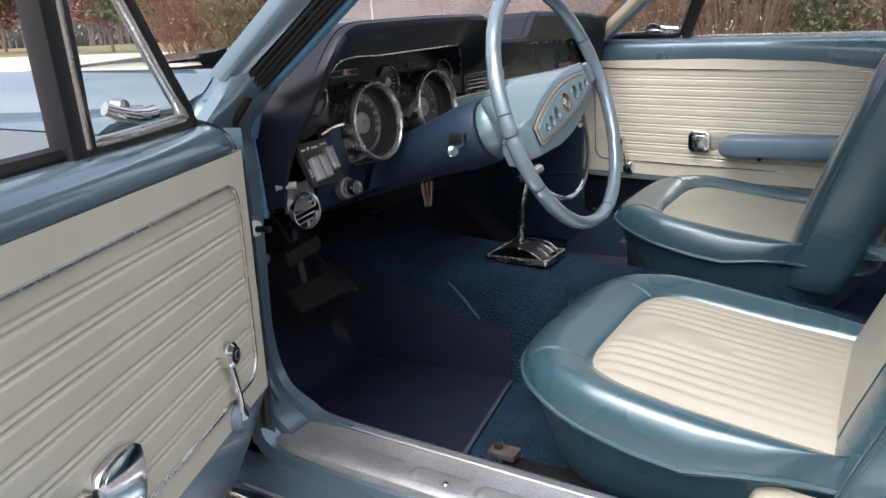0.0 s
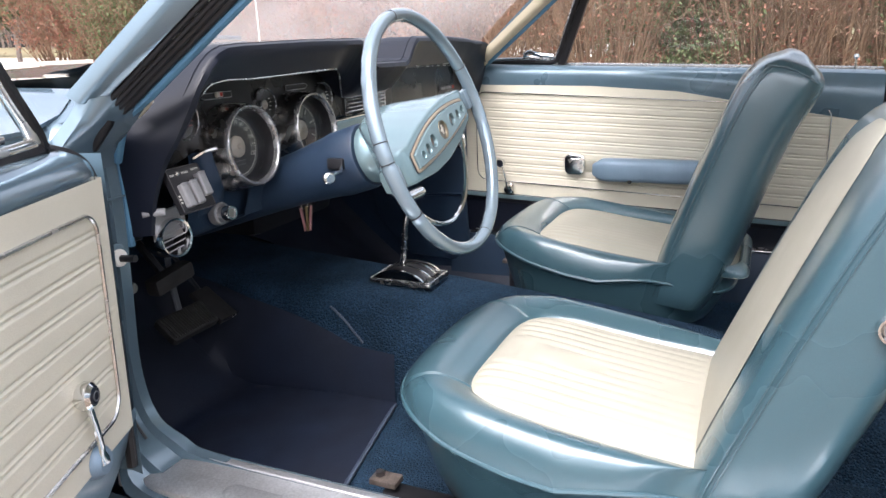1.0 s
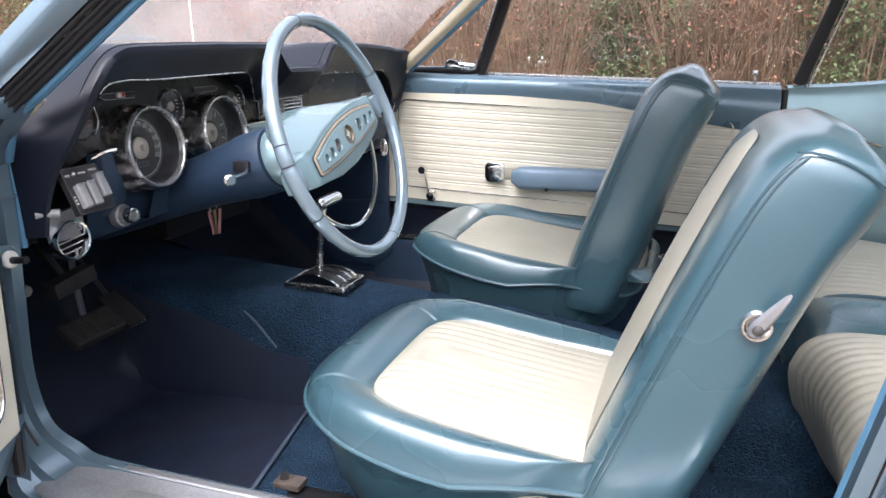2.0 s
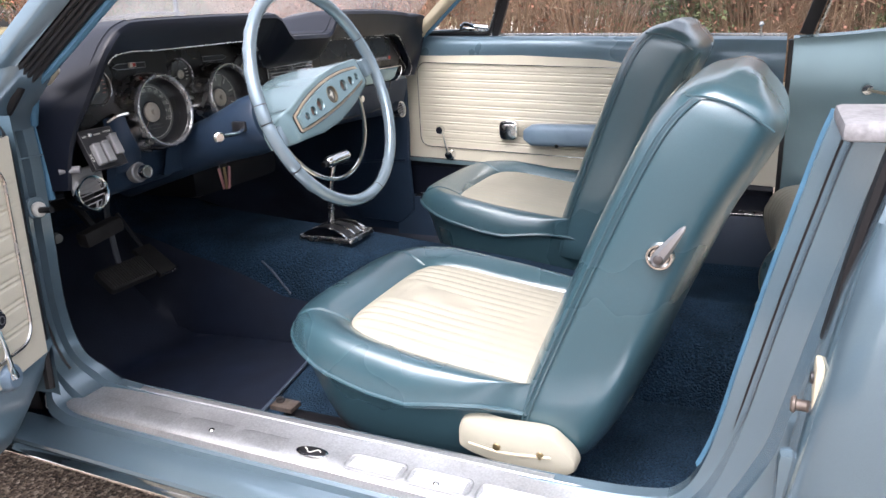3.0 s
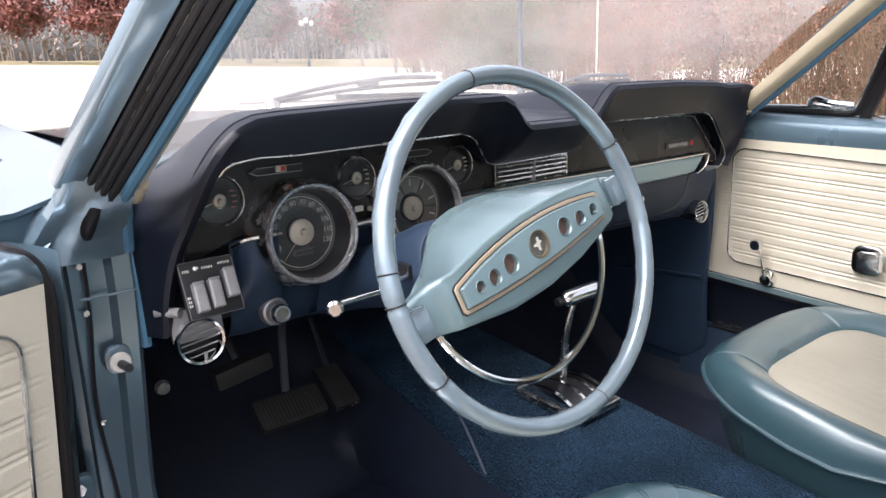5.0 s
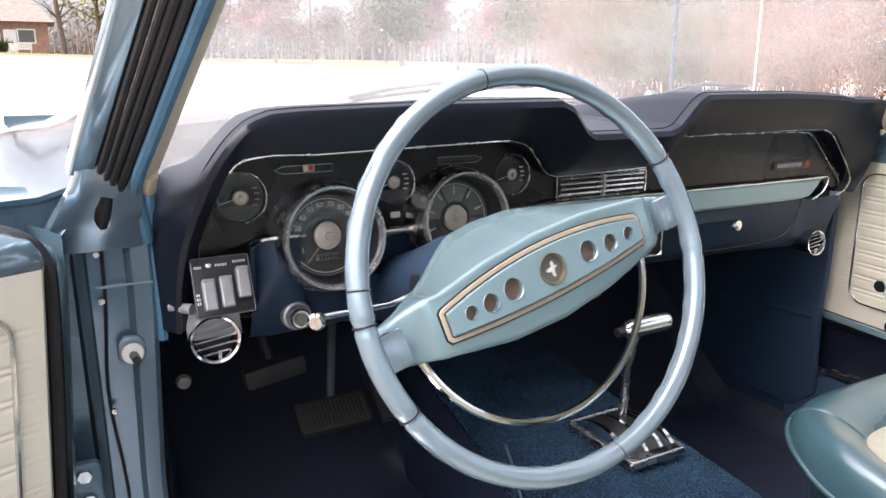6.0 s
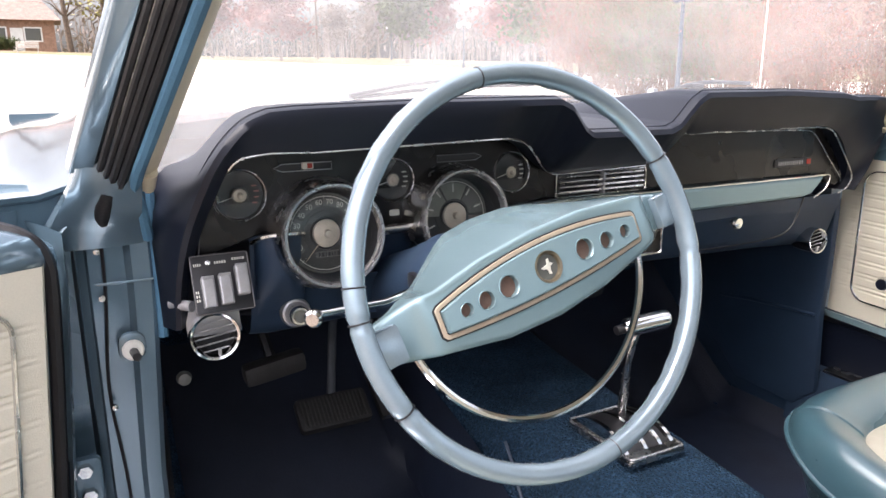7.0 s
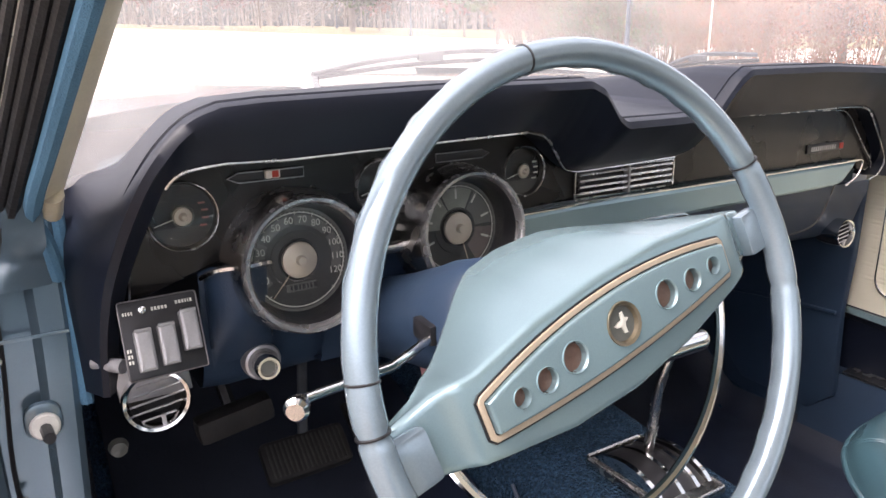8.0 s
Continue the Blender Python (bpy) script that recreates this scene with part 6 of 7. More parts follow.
        part("outer_barrel", Shape().lathe([(0.072, 0.0), (0.070, 0.012), (0.067, 0.032), (0.0646, 0.0445)], (x, y0, z), (0, -1, 0.10), 48), WORN_CHROME, g)
        ax = unit((0, -1, 0.10))
        up = unit(np.cross((1, 0, 0), ax))
        up = up if up[2] > 0 else -up
        o = np.array((x, y0, z))
        part("face", Shape().lathe([(0, 0.013), (0.030, 0.013), (0.051, 0.013)], o, ax, 48), DIAL, g)
        part("inner_face", Shape().lathe([(0, 0.0138), (0.028, 0.0138), (0.0282, 0.013)], o, ax, 40), DIAL, g)
        part("edge_ring", Shape().lathe([(0.0500, 0.0142), (0.0485, 0.0146), (0.0475, 0.0142)], o, ax, 48), DIAL_GREY, g)
        part("hub", Shape().lathe([(0.0, 0.0250), (0.0040, 0.0248), (0.0046, 0.0238), (0.0052, 0.0190), (0.0150, 0.0178), (0.0170, 0.0168), (0.0176, 0.0138)], o, ax, 36), HUB, g)
        part("hub_ring", Shape().lathe([(0.0180, 0.0142), (0.0200, 0.0150), (0.0206, 0.0138)], o, ax, 36), BLACK, g)
        part("fine_ring", Shape().lathe([(0.0450, 0.0139), (0.0456, 0.0143), (0.0462, 0.0139)], o, ax, 48), DIM_MARK, g)
        for a0, a1, m in (((150, 214, DIAL_GREY), (100, 142, DIAL_GREY), (40, 92, DIAL_GREY), (-20, 32, DIAL_GREY)) if speed else ((120, 178, DIAL_PALE), (62, 116, DIAL_PALE), (2, 58, DIAL_GREY), (-60, -4, DIAL_WARM))):
            fan = [o + ax * 0.01385 + (math.cos(radians(a)) * EX + math.sin(radians(a)) * up) * q for q in ((0.0335, 0.0435) if speed else (0.0225, 0.0440)) for a in np.linspace(a0, a1, 13)]
            part("scale_sector", Shape().add(fan, [(j, j + 1, j + 14, j + 13) for j in range(12)]), m, g)
        mk = Shape()
        for k in range(49 if speed else 25):
            a = radians(225 - (270 * k / 48 if speed else 150 + 0 * k - 0) if speed else 200 - 220 * k / 24)
            dv = np.cos(a) * EX + np.sin(a) * up
            tv = -np.sin(a) * EX + np.cos(a) * up
            l = 0.004 if k % 4 == 0 else 0.002
            c0, c1 = o + ax * 0.0142 + dv * (0.047 - l), o + ax * 0.0142 + dv * 0.047
            w = tv * 0.0004
            mk.add([c0 - w, c0 + w, c1 + w, c1 - w], [(0, 1, 2, 3)])
        part("scale", mk, DIM_MARK, g)
        if speed:
            for k, txt in enumerate(("10", "20", "30", "40", "50", "60", "70", "80", "90", "100", "110", "120")):
                a = radians(203 - 226 * k / 11)
                cu = bpy.data.curves.new("digits", "FONT")
                cu.body, cu.size, cu.align_x, cu.align_y, cu.extrude = txt, 0.0092, "CENTER", "CENTER", 0.0001
                ob = new("numeral", cu)
                p = o + ax * 0.0146 + (np.cos(a) * EX + np.sin(a) * up) * 0.0388
                ob.matrix_world = Matrix(((1, up[0] * 0, -ax[0], p[0]), (0, up[1], ax[1], p[1]), (0, up[2], ax[2], p[2]), (0, 0, 0, 1)))
                ob.data.materials.append(DIM_MARK)
                dg = bpy.context.evaluated_depsgraph_get()
                me = bpy.data.meshes.new_from_object(ob.evaluated_get(dg))
                me.transform(ob.matrix_world)
                bpy.data.objects.remove(ob)
                n2 = new("numeral", me)
                n2.parent = g
            od = part("odometer", Shape().box(o + ax * 0.0142 - up * 0.026, (0.030, 0.001, 0.008), 0.0), DIAL_GREY, g)
            part("odometer_reading", text_bars(Shape(), o + ax * 0.0150 - up * 0.0285 - EX * 0.012, EX, up, ax, 0.025, 0.005, 8), BLACK, od)
            a = radians(228)
        else:
            bars = Shape()
            for k in range(7):
                a = radians(200 - 220 * k / 6)
                dv = np.cos(a) * EX + np.sin(a) * up
                tv = -np.sin(a) * EX + np.cos(a) * up
                c = o + ax * 0.0142 + dv * 0.037
                bars.add([c - tv * 0.0012 - dv * 0.005, c + tv * 0.0012 - dv * 0.005, c + tv * 0.0012 + dv * 0.005, c - tv * 0.0012 + dv * 0.005], [(0, 1, 2, 3)])
            part("numeral_ring", bars, DIM_MARK, g)
            a = radians(-75)
        dv = np.cos(a) * EX + np.sin(a) * up
        tv = -np.sin(a) * EX + np.cos(a) * up
        p0, p1 = o + ax * 0.0165 + dv * 0.010, o + ax * 0.0165 + dv * 0.044
        part("needle", Shape().add([p0 - tv * 0.0009, p0 + tv * 0.0009, p1 + tv * 0.0004, p1 - tv * 0.0004], [(0, 1, 2, 3)]), TAN_TRIM, g)
        gl = part("dial_glass", Shape().lathe([(0, 0.034), (0.03, 0.034), (0.0555, 0.034)], o, ax, 40), DIAL_GLASS, g)
        gl.visible_shadow = False
    big_dial(-0.434, 0.791, "round speedometer in a deep chrome bezel", True)
    big_dial(-0.254, 0.796, "round tachometer in a deep chrome bezel", False)
    part("bridge", Shape().tube([(-0.375, FACE - 0.012, 0.788), (-0.31, FACE - 0.012, 0.788)], 0.0065, 10), WORN_CHROME, d, "bright bar between the dials")
    # warning-light slots with arrow ends, and the slide knob
    for x0, x1, zc in ((-0.492, -0.420, 0.8745), (-0.274, -0.206, 0.8735)):
        o = [(x0, zc), (x0 + 0.010, zc - 0.0045), (x1, zc - 0.0045), (x1, zc + 0.0045), (x0 + 0.010, zc + 0.0045)] if x0 < -0.4 else [(x0, zc - 0.0045), (x1 - 0.010, zc - 0.0045), (x1, zc), (x1 - 0.010, zc + 0.0045), (x0, zc + 0.0045)]
        sl = part("slot_frame", Shape().tube([(a, FACE - 0.0035, b) for a, b in o], 0.0007, 5, True), SILVER, d, "fine bright slot outline")
        part("slot", Shape().prism([(a, b) for a, b in o], (0, FACE - 0.0005, 0), EX, EZ, -EY, 0.0015, 0.0004), BLACK, sl)
    sk = part("slide_knob", Shape().box((-0.451, FACE - 0.005, 0.876), (0.014, 0.006, 0.0085), 0.0015), WHITE_NYLON, d, "small silver slide knob")
    part("knob_mark", Shape().box((-0.449, FACE - 0.0084, 0.876), (0.006, 0.0006, 0.006)), RED_MARK, sk)
    part("horse_lamp", Shape().prism(rrect(-0.343, 0.803, -0.329, 0.811, 0.002, 2), (0, FACE - 0.0005, 0), EX, EZ, -EY, 0.0015, 0.0005), MARK, d, "small pale indicator")
    # centre air vent
    cv = part("centre_vent", Shape().prism(rrect(-0.078, 0.806, 0.092, 0.838, 0.002, 2), (0, FACE + 0.002, 0), EX, EZ, -EY, 0.0045, 0.001), BLACK, d, "black centre air vent with thin slats")
    for k in range(4):
        part("slat", Shape().box((0.004, FACE - 0.006, 0.811 + 0.0075 * k), (0.160, 0.008, 0.0026), 0.0, Matrix.Rotation(-0.5, 3, "X").to_4x4()), WORN_CHROME, cv)
    part("vent_rim", Shape().tube([(x, FACE - 0.004, z) for x, z in rrect(-0.079, 0.805, 0.093, 0.839, 0.002, 2)], 0.0012, 5, True), WORN_CHROME, cv, "thin bright vent rim")
    part("divider", Shape().box((0.005, FACE - 0.007, 0.822), (0.004, 0.009, 0.033), 0.001), SILVER, cv)
    # radio below the band
    rd = part("radio", Shape().prism([(-0.062, 0.700), (0.128, 0.700), (0.128, 0.757), (0.112, 0.764), (-0.030, 0.766), (-0.062, 0.745)], (0, FACE + 0.006, 0), EX, EZ, -EY, 0.016, 0.004), GRAIN, d, "grained radio fascia in a bright frame")
    part("radio_frame", Shape().tube([(x, FACE - 0.011, z) for x, z in ((-0.062, 0.700), (0.128, 0.700), (0.128, 0.757), (0.112, 0.764), (-0.030, 0.766), (-0.062, 0.745))], 0.0025, 6, True), CHROME, rd)
    # switch panel: frame, three rockers, lettering bars
    tilt = unit((0, -0.92, 0.40))
    upv = unit((0, 0.40, 0.92))
    so = np.array((-0.566, FACE - 0.046, 0.7215))
    sp = part("switch_panel", Shape().prism(rrect(-0.032, 0.0, 0.032, 0.067, 0.002, 2), so - tilt * 0.010, EX, upv, tilt, 0.010, 0.0015), BLACK, d, "black switch panel with three silver rockers")
    part("switch_frame", Shape().tube([so + EX * a + upv * b + tilt * 0.0004 for a, b in rrect(-0.032, 0.0, 0.032, 0.067, 0.002, 2)], 0.0007, 5, True), STEEL_DARK, sp)
    for k, (x, y0) in enumerate(((-0.0165, 0.006), (0.0025, 0.0075), (0.0215, 0.0160))):
        rk = part("rocker", Shape().prism(rrect(x - 0.0072, y0, x + 0.0072, y0 + 0.035, 0.0015, 2), so, EX, upv, tilt, 0.009 + 0.002 * (k == 2), 0.0025), ROCKER, sp, "satin grey rocker", 5)
        part("rocker_edge", Shape().box(so + EX * x + upv * (y0 + 0.0345) + tilt * (0.0085 + 0.002 * (k == 2)), (0.0135, 0.003, 0.003), 0.001), SILVER, rk)
    for bx, bz, bw, seed, lines in ((-0.029, 0.055, 0.009, 4, 1), (-0.006, 0.056, 0.012, 5, 1), (0.014, 0.058, 0.014, 6, 1), (-0.0305, 0.024, 0.004, 7, 3)):
        part("lettering", text_bars(Shape(), so + EX * bx + upv * bz + tilt * 0.0002, EX, upv, tilt, bw, 0.003, seed, lines), DIM_MARK, sp)
    part("lamp_bead", Shape().lathe([(0, 0.003), (0.003, 0.002), (0.004, 0)], so + EX * -0.013 + upv * 0.058, tilt, 12), CHROME, sp)
    # headlamp knob
    kn = part("headlamp_knob", Shape().lathe([(0.0, 0.0315), (0.0075, 0.0315), (0.0085, 0.034), (0.0108, 0.034), (0.0120, 0.032), (0.0122, 0.018), (0.0108, 0.014), (0.0108, 0.008)], (-0.473, FACE + 0.010, 0.690), (-0.05, -1, 0.10), 30), CHROME, d, "chrome headlamp knob")
    part("knob_bezel", Shape().lathe([(0.0105, 0.010), (0.0150, 0.014), (0.0175, 0.013), (0.0190, 0.008), (0.0192, 0.0)], (-0.473, FACE + 0.010, 0.690), (-0.05, -1, 0.10), 36), SILVER, kn, "satin bezel with worn lettering")
    part("knob_face", Shape().lathe([(0, 0.0005), (0.0072, 0.0)], (-0.4747, FACE - 0.0218, 0.6932), (-0.05, -1, 0.10), 18), DIAL_GREY, kn)
    part("small_lamp", Shape().lathe([(0, 0.008), (0.006, 0.005), (0.008, 0.0)], (-0.470, FACE + 0.006, 0.735), (0, -1, 0), 12), CHROME, d)
    # round air outlets at both ends
    for x, r in ((-0.573, 0.0290), (0.545, 0.024)):
        c = np.array((x, FACE + 0.012, 0.676 if x < 0 else 0.668))
        ax = unit((-0.05, -1, 0.08))
        vt = part("round_vent", Shape().lathe([(r * 0.82, 0.004), (r * 0.9, 0.012), (r, 0.013), (r * 1.04, 0.008), (r * 1.05, -0.01), (r * 0.9, -0.03)], c, ax, 36), CHROME, d, "round chrome air outlet with slats")
        part("throat", Shape().lathe([(0, -0.022), (r * 0.8, -0.02), (r * 0.84, 0.006)], c, ax, 28), BLACK, vt)
        for k in range(-2, 3):
            h = r * 0.30 * k
            w = math.sqrt(max(0, (0.82 * r) ** 2 - h * h))
            part("slat", Shape().tube([c + np.array((-w, -0.006, h - 0.12 * w)), c + np.array((w, -0.006, h + 0.12 * w))], 0.0011, 5), SILVER, vt)
        part("tab", Shape().box(c + np.array((0.004, -0.008, -r * 0.72)), (0.004, 0.004, 0.012), 0.001), SILVER, vt)
        if x < 0:
            part("vent_plate", Shape().prism([(-0.030, -0.005), (0.034, -0.005), (0.030, 0.040), (-0.034, 0.036)], c + np.array((0, 0.004, 0.005)), EX, EZ, -EY, 0.006, 0.002), SILVER, vt, "silver mounting plate")
    # dark boxes, hoses and a bracket under the dashboard
    part("heater_box", Shape().box((0.10, 0.40, 0.62), (0.34, 0.22, 0.20), 0.03), BLACK, d, "black heater box")
    part("under_brace", Shape().tube([(-0.60, 0.16, 0.66), (0.58, 0.16, 0.66)], 0.012, 8), BLACK, d)
    part("brake_release", Shape().tube([(-0.618, 0.036, 0.722), (-0.598, 0.012, 0.722)], 0.0065, 10), CAP_GREY, d, "grey plug beside the switches")
    part("fuse_clip", Shape().lathe([(0, 0.01), (0.008, 0.008), (0.010, 0)], (-0.605, 0.10, 0.60), (0, -1, 0), 12), DIAL_GREY, d)
    return d


dashboard()


# ---------------------------------------------------------------- steering wheel and column
WC = np.array((-0.3286, -0.300, 0.8066))
WN = unit((0.0, -0.955, 0.297))
WU = unit((0.0, 0.297, 0.955))
A15 = radians(15)
BU = EX * math.cos(A15) + WU * math.sin(A15)
BV = -EX * math.sin(A15) + WU * math.cos(A15)


TAN_DARK = surface("olive_brown_emblem_ring", (0.17, 0.145, 0.10), 0.35, 0.5, 0.1, 60, 0.08, 600)
BUTTON = surface("brown_button_enamel", (0.17, 0.10, 0.075), 0.38, 0.2, 0.15, 60, 0.1, 600)


def wheel():
    w = thing("steering_wheel", WC, "grey-blue steering wheel with light blue padded bar and horn ring", "steering wheel")
    def rim_pt(a, r=0.185, h=0.0):
        return WC + r * (math.cos(a) * EX + math.sin(a) * WU) + h * WN
    n = 220
    rr, pts = [], []
    for k in range(n):
        a = 2 * math.pi * k / n
        pts.append(rim_pt(a))
    rings = []
    for k in range(n):
        a = 2 * math.pi * k / n
        rad = unit(pts[k] - WC)
        deg = math.degrees(a)
        grip = 0.0014 * max(0, math.sin(a * 34)) if 40 < deg < 90 or 108 < deg < 170 or 216 < deg < 276 or 296 < deg < 390 or deg < 25 else 0.0
        groove = 0.0016 * sum(math.exp(-((deg - j) / 0.55) ** 2) for j in (102.5, 31, 177.5, 186.5, 212.5, 285.5, 358))
        ring = []
        for t in np.linspace(0, 2 * math.pi, 14, endpoint=False):
            r1 = 0.0112 - groove
            r2 = 0.0098 - groove + (grip if math.sin(t) < -0.2 else 0)
            ring.append(pts[k] + rad * r2 * math.cos(t) + WN * r1 * math.sin(t))
        rings.append(ring)
    part("rim", Shape().grid(np.array(rings), True, True), RIM, w, "grey-blue rim with finger grips", 60)
    for j in (102.5, 31, 177.5, 186.5, 212.5, 285.5):
        a = radians(j)
        p = rim_pt(a)
        rad = unit(p - WC)
        part("rim_joint", Shape().tube([p + 0.0102 * (rad * math.cos(t) * 0.93 + WN * math.sin(t) * 1.05) for t in np.linspace(0, 2 * math.pi, 20, endpoint=False)], 0.0009, 5, True), BLACK, w)
    def bp(u, v, h):
        return WC + BU * (u + 0.003) + BV * (v - 0.003) + WN * (h - 0.005)
    # padded bar: a flat face with a soft edge, a top that slopes back and up to the hub, and lower end blocks
    rows = []
    us = [-0.171, -0.168, -0.150, -0.139, -0.134, -0.129, -0.124, -0.115] + list(np.linspace(-0.10, 0.10, 21)) + [0.118, 0.130, 0.137, 0.142, 0.147, 0.153, 0.165, 0.169]
    for u in us:
        vt = float(np.interp(u, [-0.171, -0.150, -0.132, -0.115, -0.06, 0.0, 0.06, 0.13, 0.145, 0.169], [0.020, 0.025, 0.029, 0.0285, 0.0375, 0.0410, 0.0390, 0.0285, 0.0255, 0.019]))
        vb = float(np.interp(u, [-0.171, -0.150, -0.132, -0.115, -0.06, 0.0, 0.06, 0.13, 0.145, 0.169], [-0.018, -0.022, -0.026, -0.029, -0.041, -0.0450, -0.040, -0.026, -0.020, -0.014]))
        f = float(np.interp(u, [-0.171, -0.150, -0.139, -0.129, -0.115, 0.125, 0.137, 0.147, 0.169], [-0.012, -0.007, -0.004, 0.004, 0.0065, 0.0065, 0.004, -0.004, -0.010]))
        bk = -float(np.interp(abs(u), [0, 0.03, 0.06, 0.10, 0.14, 0.171], [0.112, 0.108, 0.088, 0.060, 0.036, 0.026]))
        rise = float(np.interp(abs(u), [0, 0.04, 0.08, 0.12, 0.15], [0.024, 0.023, 0.013, 0.004, 0.0]))
        rows.append([bp(u, v, h) for v, h in (
            (vt - 0.006, f), (vt - 0.0025, f - 0.0006), (vt - 0.0006, f - 0.0025), (vt, f - 0.006), (vt + rise * 0.30, f + (bk - f) * 0.30), (vt + rise * 0.72, f + (bk - f) * 0.65), (vt + rise, bk + 0.010), (vt + rise - 0.004, bk + 0.003), (vt + rise - 0.012, bk),
            (vb * 0.75, bk), (vb * 0.85, bk + 0.006), (vb * 0.95, f + (bk - f) * 0.45), (vb, f - 0.007), (vb + 0.0006, f - 0.0025), (vb + 0.0025, f - 0.0006), (vb + 0.006, f))])
    bar = part("padded_bar", Shape().rings(rows), LIGHT_BLUE, w, "light blue padded bar", 50)
    # centre panel with tan inlay
    ol = [(u, -0.0155 - 0.0070 * (1 - (u / 0.119) ** 2)) for u in np.linspace(-0.1195, 0.1155, 26)]
    ol += [(0.1185, -0.0125), (0.1195, 0.0115)]
    ol += [(u, 0.0155 + 0.0160 * (1 - (u / 0.119) ** 2)) for u in np.linspace(0.1165, -0.1190, 26)]
    ol += [(-0.1222, 0.0125), (-0.1228, -0.0115)]

    def loop(dd, h):
        q = np.array(ol)
        e1, e2 = q - np.roll(q, 1, 0), np.roll(q, -1, 0) - q
        n = np.c_[-e1[:, 1], e1[:, 0]] / np.linalg.norm(e1, axis=1, keepdims=True) + np.c_[-e2[:, 1], e2[:, 0]] / np.linalg.norm(e2, axis=1, keepdims=True)
        n /= np.maximum((np.linalg.norm(n, axis=1, keepdims=True) ** 2) / 2, 0.5)
        return [bp(a, b, h) for a, b in q + dd * n]
    part("inlay_groove", Shape().rings([loop(-0.0012, 0.0060), loop(-0.0010, 0.0072), loop(0.0004, 0.0072)], False, False), BLACK, bar, "dark line round the inlay")
    part("inlay_band", Shape().rings([loop(0.0002, 0.0064), loop(0.0004, 0.0082), loop(0.0009, 0.0086), loop(0.0040, 0.0086), loop(0.0044, 0.0080)], False, False), TAN_TRIM, bar, "tan inlay band")
    part("inlay_gap", Shape().rings([loop(0.0042, 0.0070), loop(0.0056, 0.0070)], False, True), BLACK, bar)
    spots = [(-0.095, 0.002, 0.0062), (-0.0735, 0.002, 0.0080), (-0.0475, 0.004, 0.0100), (0.044, 0.004, 0.0100), (0.072, 0.002, 0.0080), (0.0965, 0.002, 0.0062), (-0.001, 0.004, 0.0152)]
    # the raised panel, with real round wells sunk into it
    rim_in = loop(0.0072, 0.0129)
    flat = [((p - WC) @ BU, (p - WC) @ BV) for p in rim_in]
    n0 = len(flat)
    pts2, edges = [Vector(p) for p in flat], [(k, (k + 1) % n0) for k in range(n0)]
    wells = []
    for u, v, r in spots:
        a0 = len(pts2)
        ring = [bp(u, v, 0.0129) + r * (math.cos(t) * BU + math.sin(t) * BV) for t in np.linspace(0, 2 * math.pi, 28, endpoint=False)]
        pts2 += [Vector(((p - WC) @ BU, (p - WC) @ BV)) for p in ring]
        edges += [(a0 + k, a0 + (k + 1) % 28) for k in range(28)]
        c = bp(u, v, 0.0)
        wells.append(((c - WC) @ BU, (c - WC) @ BV, r, ring))
    out_v, _, out_f, *_ = delaunay_2d_cdt(pts2, edges, [], 0, 1e-7)
    lift = (bp(0, 0, 0.0129) - WC) @ WN

    def inside(x, y):
        hit = False
        for k in range(n0):
            (xa, ya), (xb, yb) = flat[k], flat[(k + 1) % n0]
            if (ya > y) != (yb > y) and x < (xb - xa) * (y - ya) / (yb - ya) + xa:
                hit = not hit
        return hit and all((x - wx) ** 2 + (y - wy) ** 2 > (r * 0.99) ** 2 for wx, wy, r, _ in wells)
    keep = [tuple(f) for f in out_f if inside(sum(out_v[q].x for q in f) / len(f), sum(out_v[q].y for q in f) / len(f))]
    top = Shape().add([WC + BU * q.x + BV * q.y + WN * lift for q in out_v], keep)
    top.rings([loop(0.0052, 0.0066), loop(0.0053, 0.0112), loop(0.0060, 0.0124), rim_in], False, False)
    for wx, wy, r, ring in wells:
        top.rings([ring, [p - WN * 0.0006 + (WC + BU * wx + BV * wy + WN * lift - p) * 0.04 for p in ring], [p - WN * 0.0060 + (WC + BU * wx + BV * wy + WN * lift - p) * 0.06 for p in ring]], False, False)
    pan = part("centre_panel", top, LIGHT_BLUE, bar, "light blue centre panel with round wells", 25)
    for u, v, r in spots[:-1]:
        hl = part("button_ring", Shape().lathe([(r * 1.10, 0.0), (r * 1.09, 0.0007), (r * 1.03, 0.0010), (r * 0.99, 0.0004)], bp(u, v, 0.0129), WN, 28), LIGHT_BLUE, pan)
        part("button_disc", Shape().lathe([(0, 0.0012), (r * 0.45, 0.0011), (r * 0.92, 0.0004), (r * 0.99, 0.0002)], bp(u, v, 0.0072), WN, 24), BUTTON, hl, "brown recessed disc")
    em = part("emblem_ring", Shape().lathe([(0.0151, 0.0036), (0.0148, 0.0050), (0.0128, 0.0040), (0.0118, 0.0012)], bp(-0.001, 0.004, 0.0092), WN, 36), TAN_DARK, pan, "round emblem with a pale running animal shape")
    part("emblem_face", Shape().lathe([(0, 0.0010), (0.0126, 0.0008)], bp(-0.001, 0.004, 0.0092), WN, 28), DIAL_GREY, em)
    s = Shape()
    s.prism([(-0.0068, 0.0008), (-0.0030, 0.0018), (0.0002, 0.0022), (0.0010, 0.0068), (0.0034, 0.0072), (0.0036, 0.0030), (0.0068, 0.0012), (0.0030, -0.0006), (0.0022, -0.0040), (0.0026, -0.0075), (-0.0002, -0.0070), (-0.0012, -0.0020), (-0.0050, -0.0012)][::-1], bp(-0.001, 0.004, 0.0103), BU, BV, WN, 0.0014, 0.0004)
    part("emblem_shape", s, MARK, em)
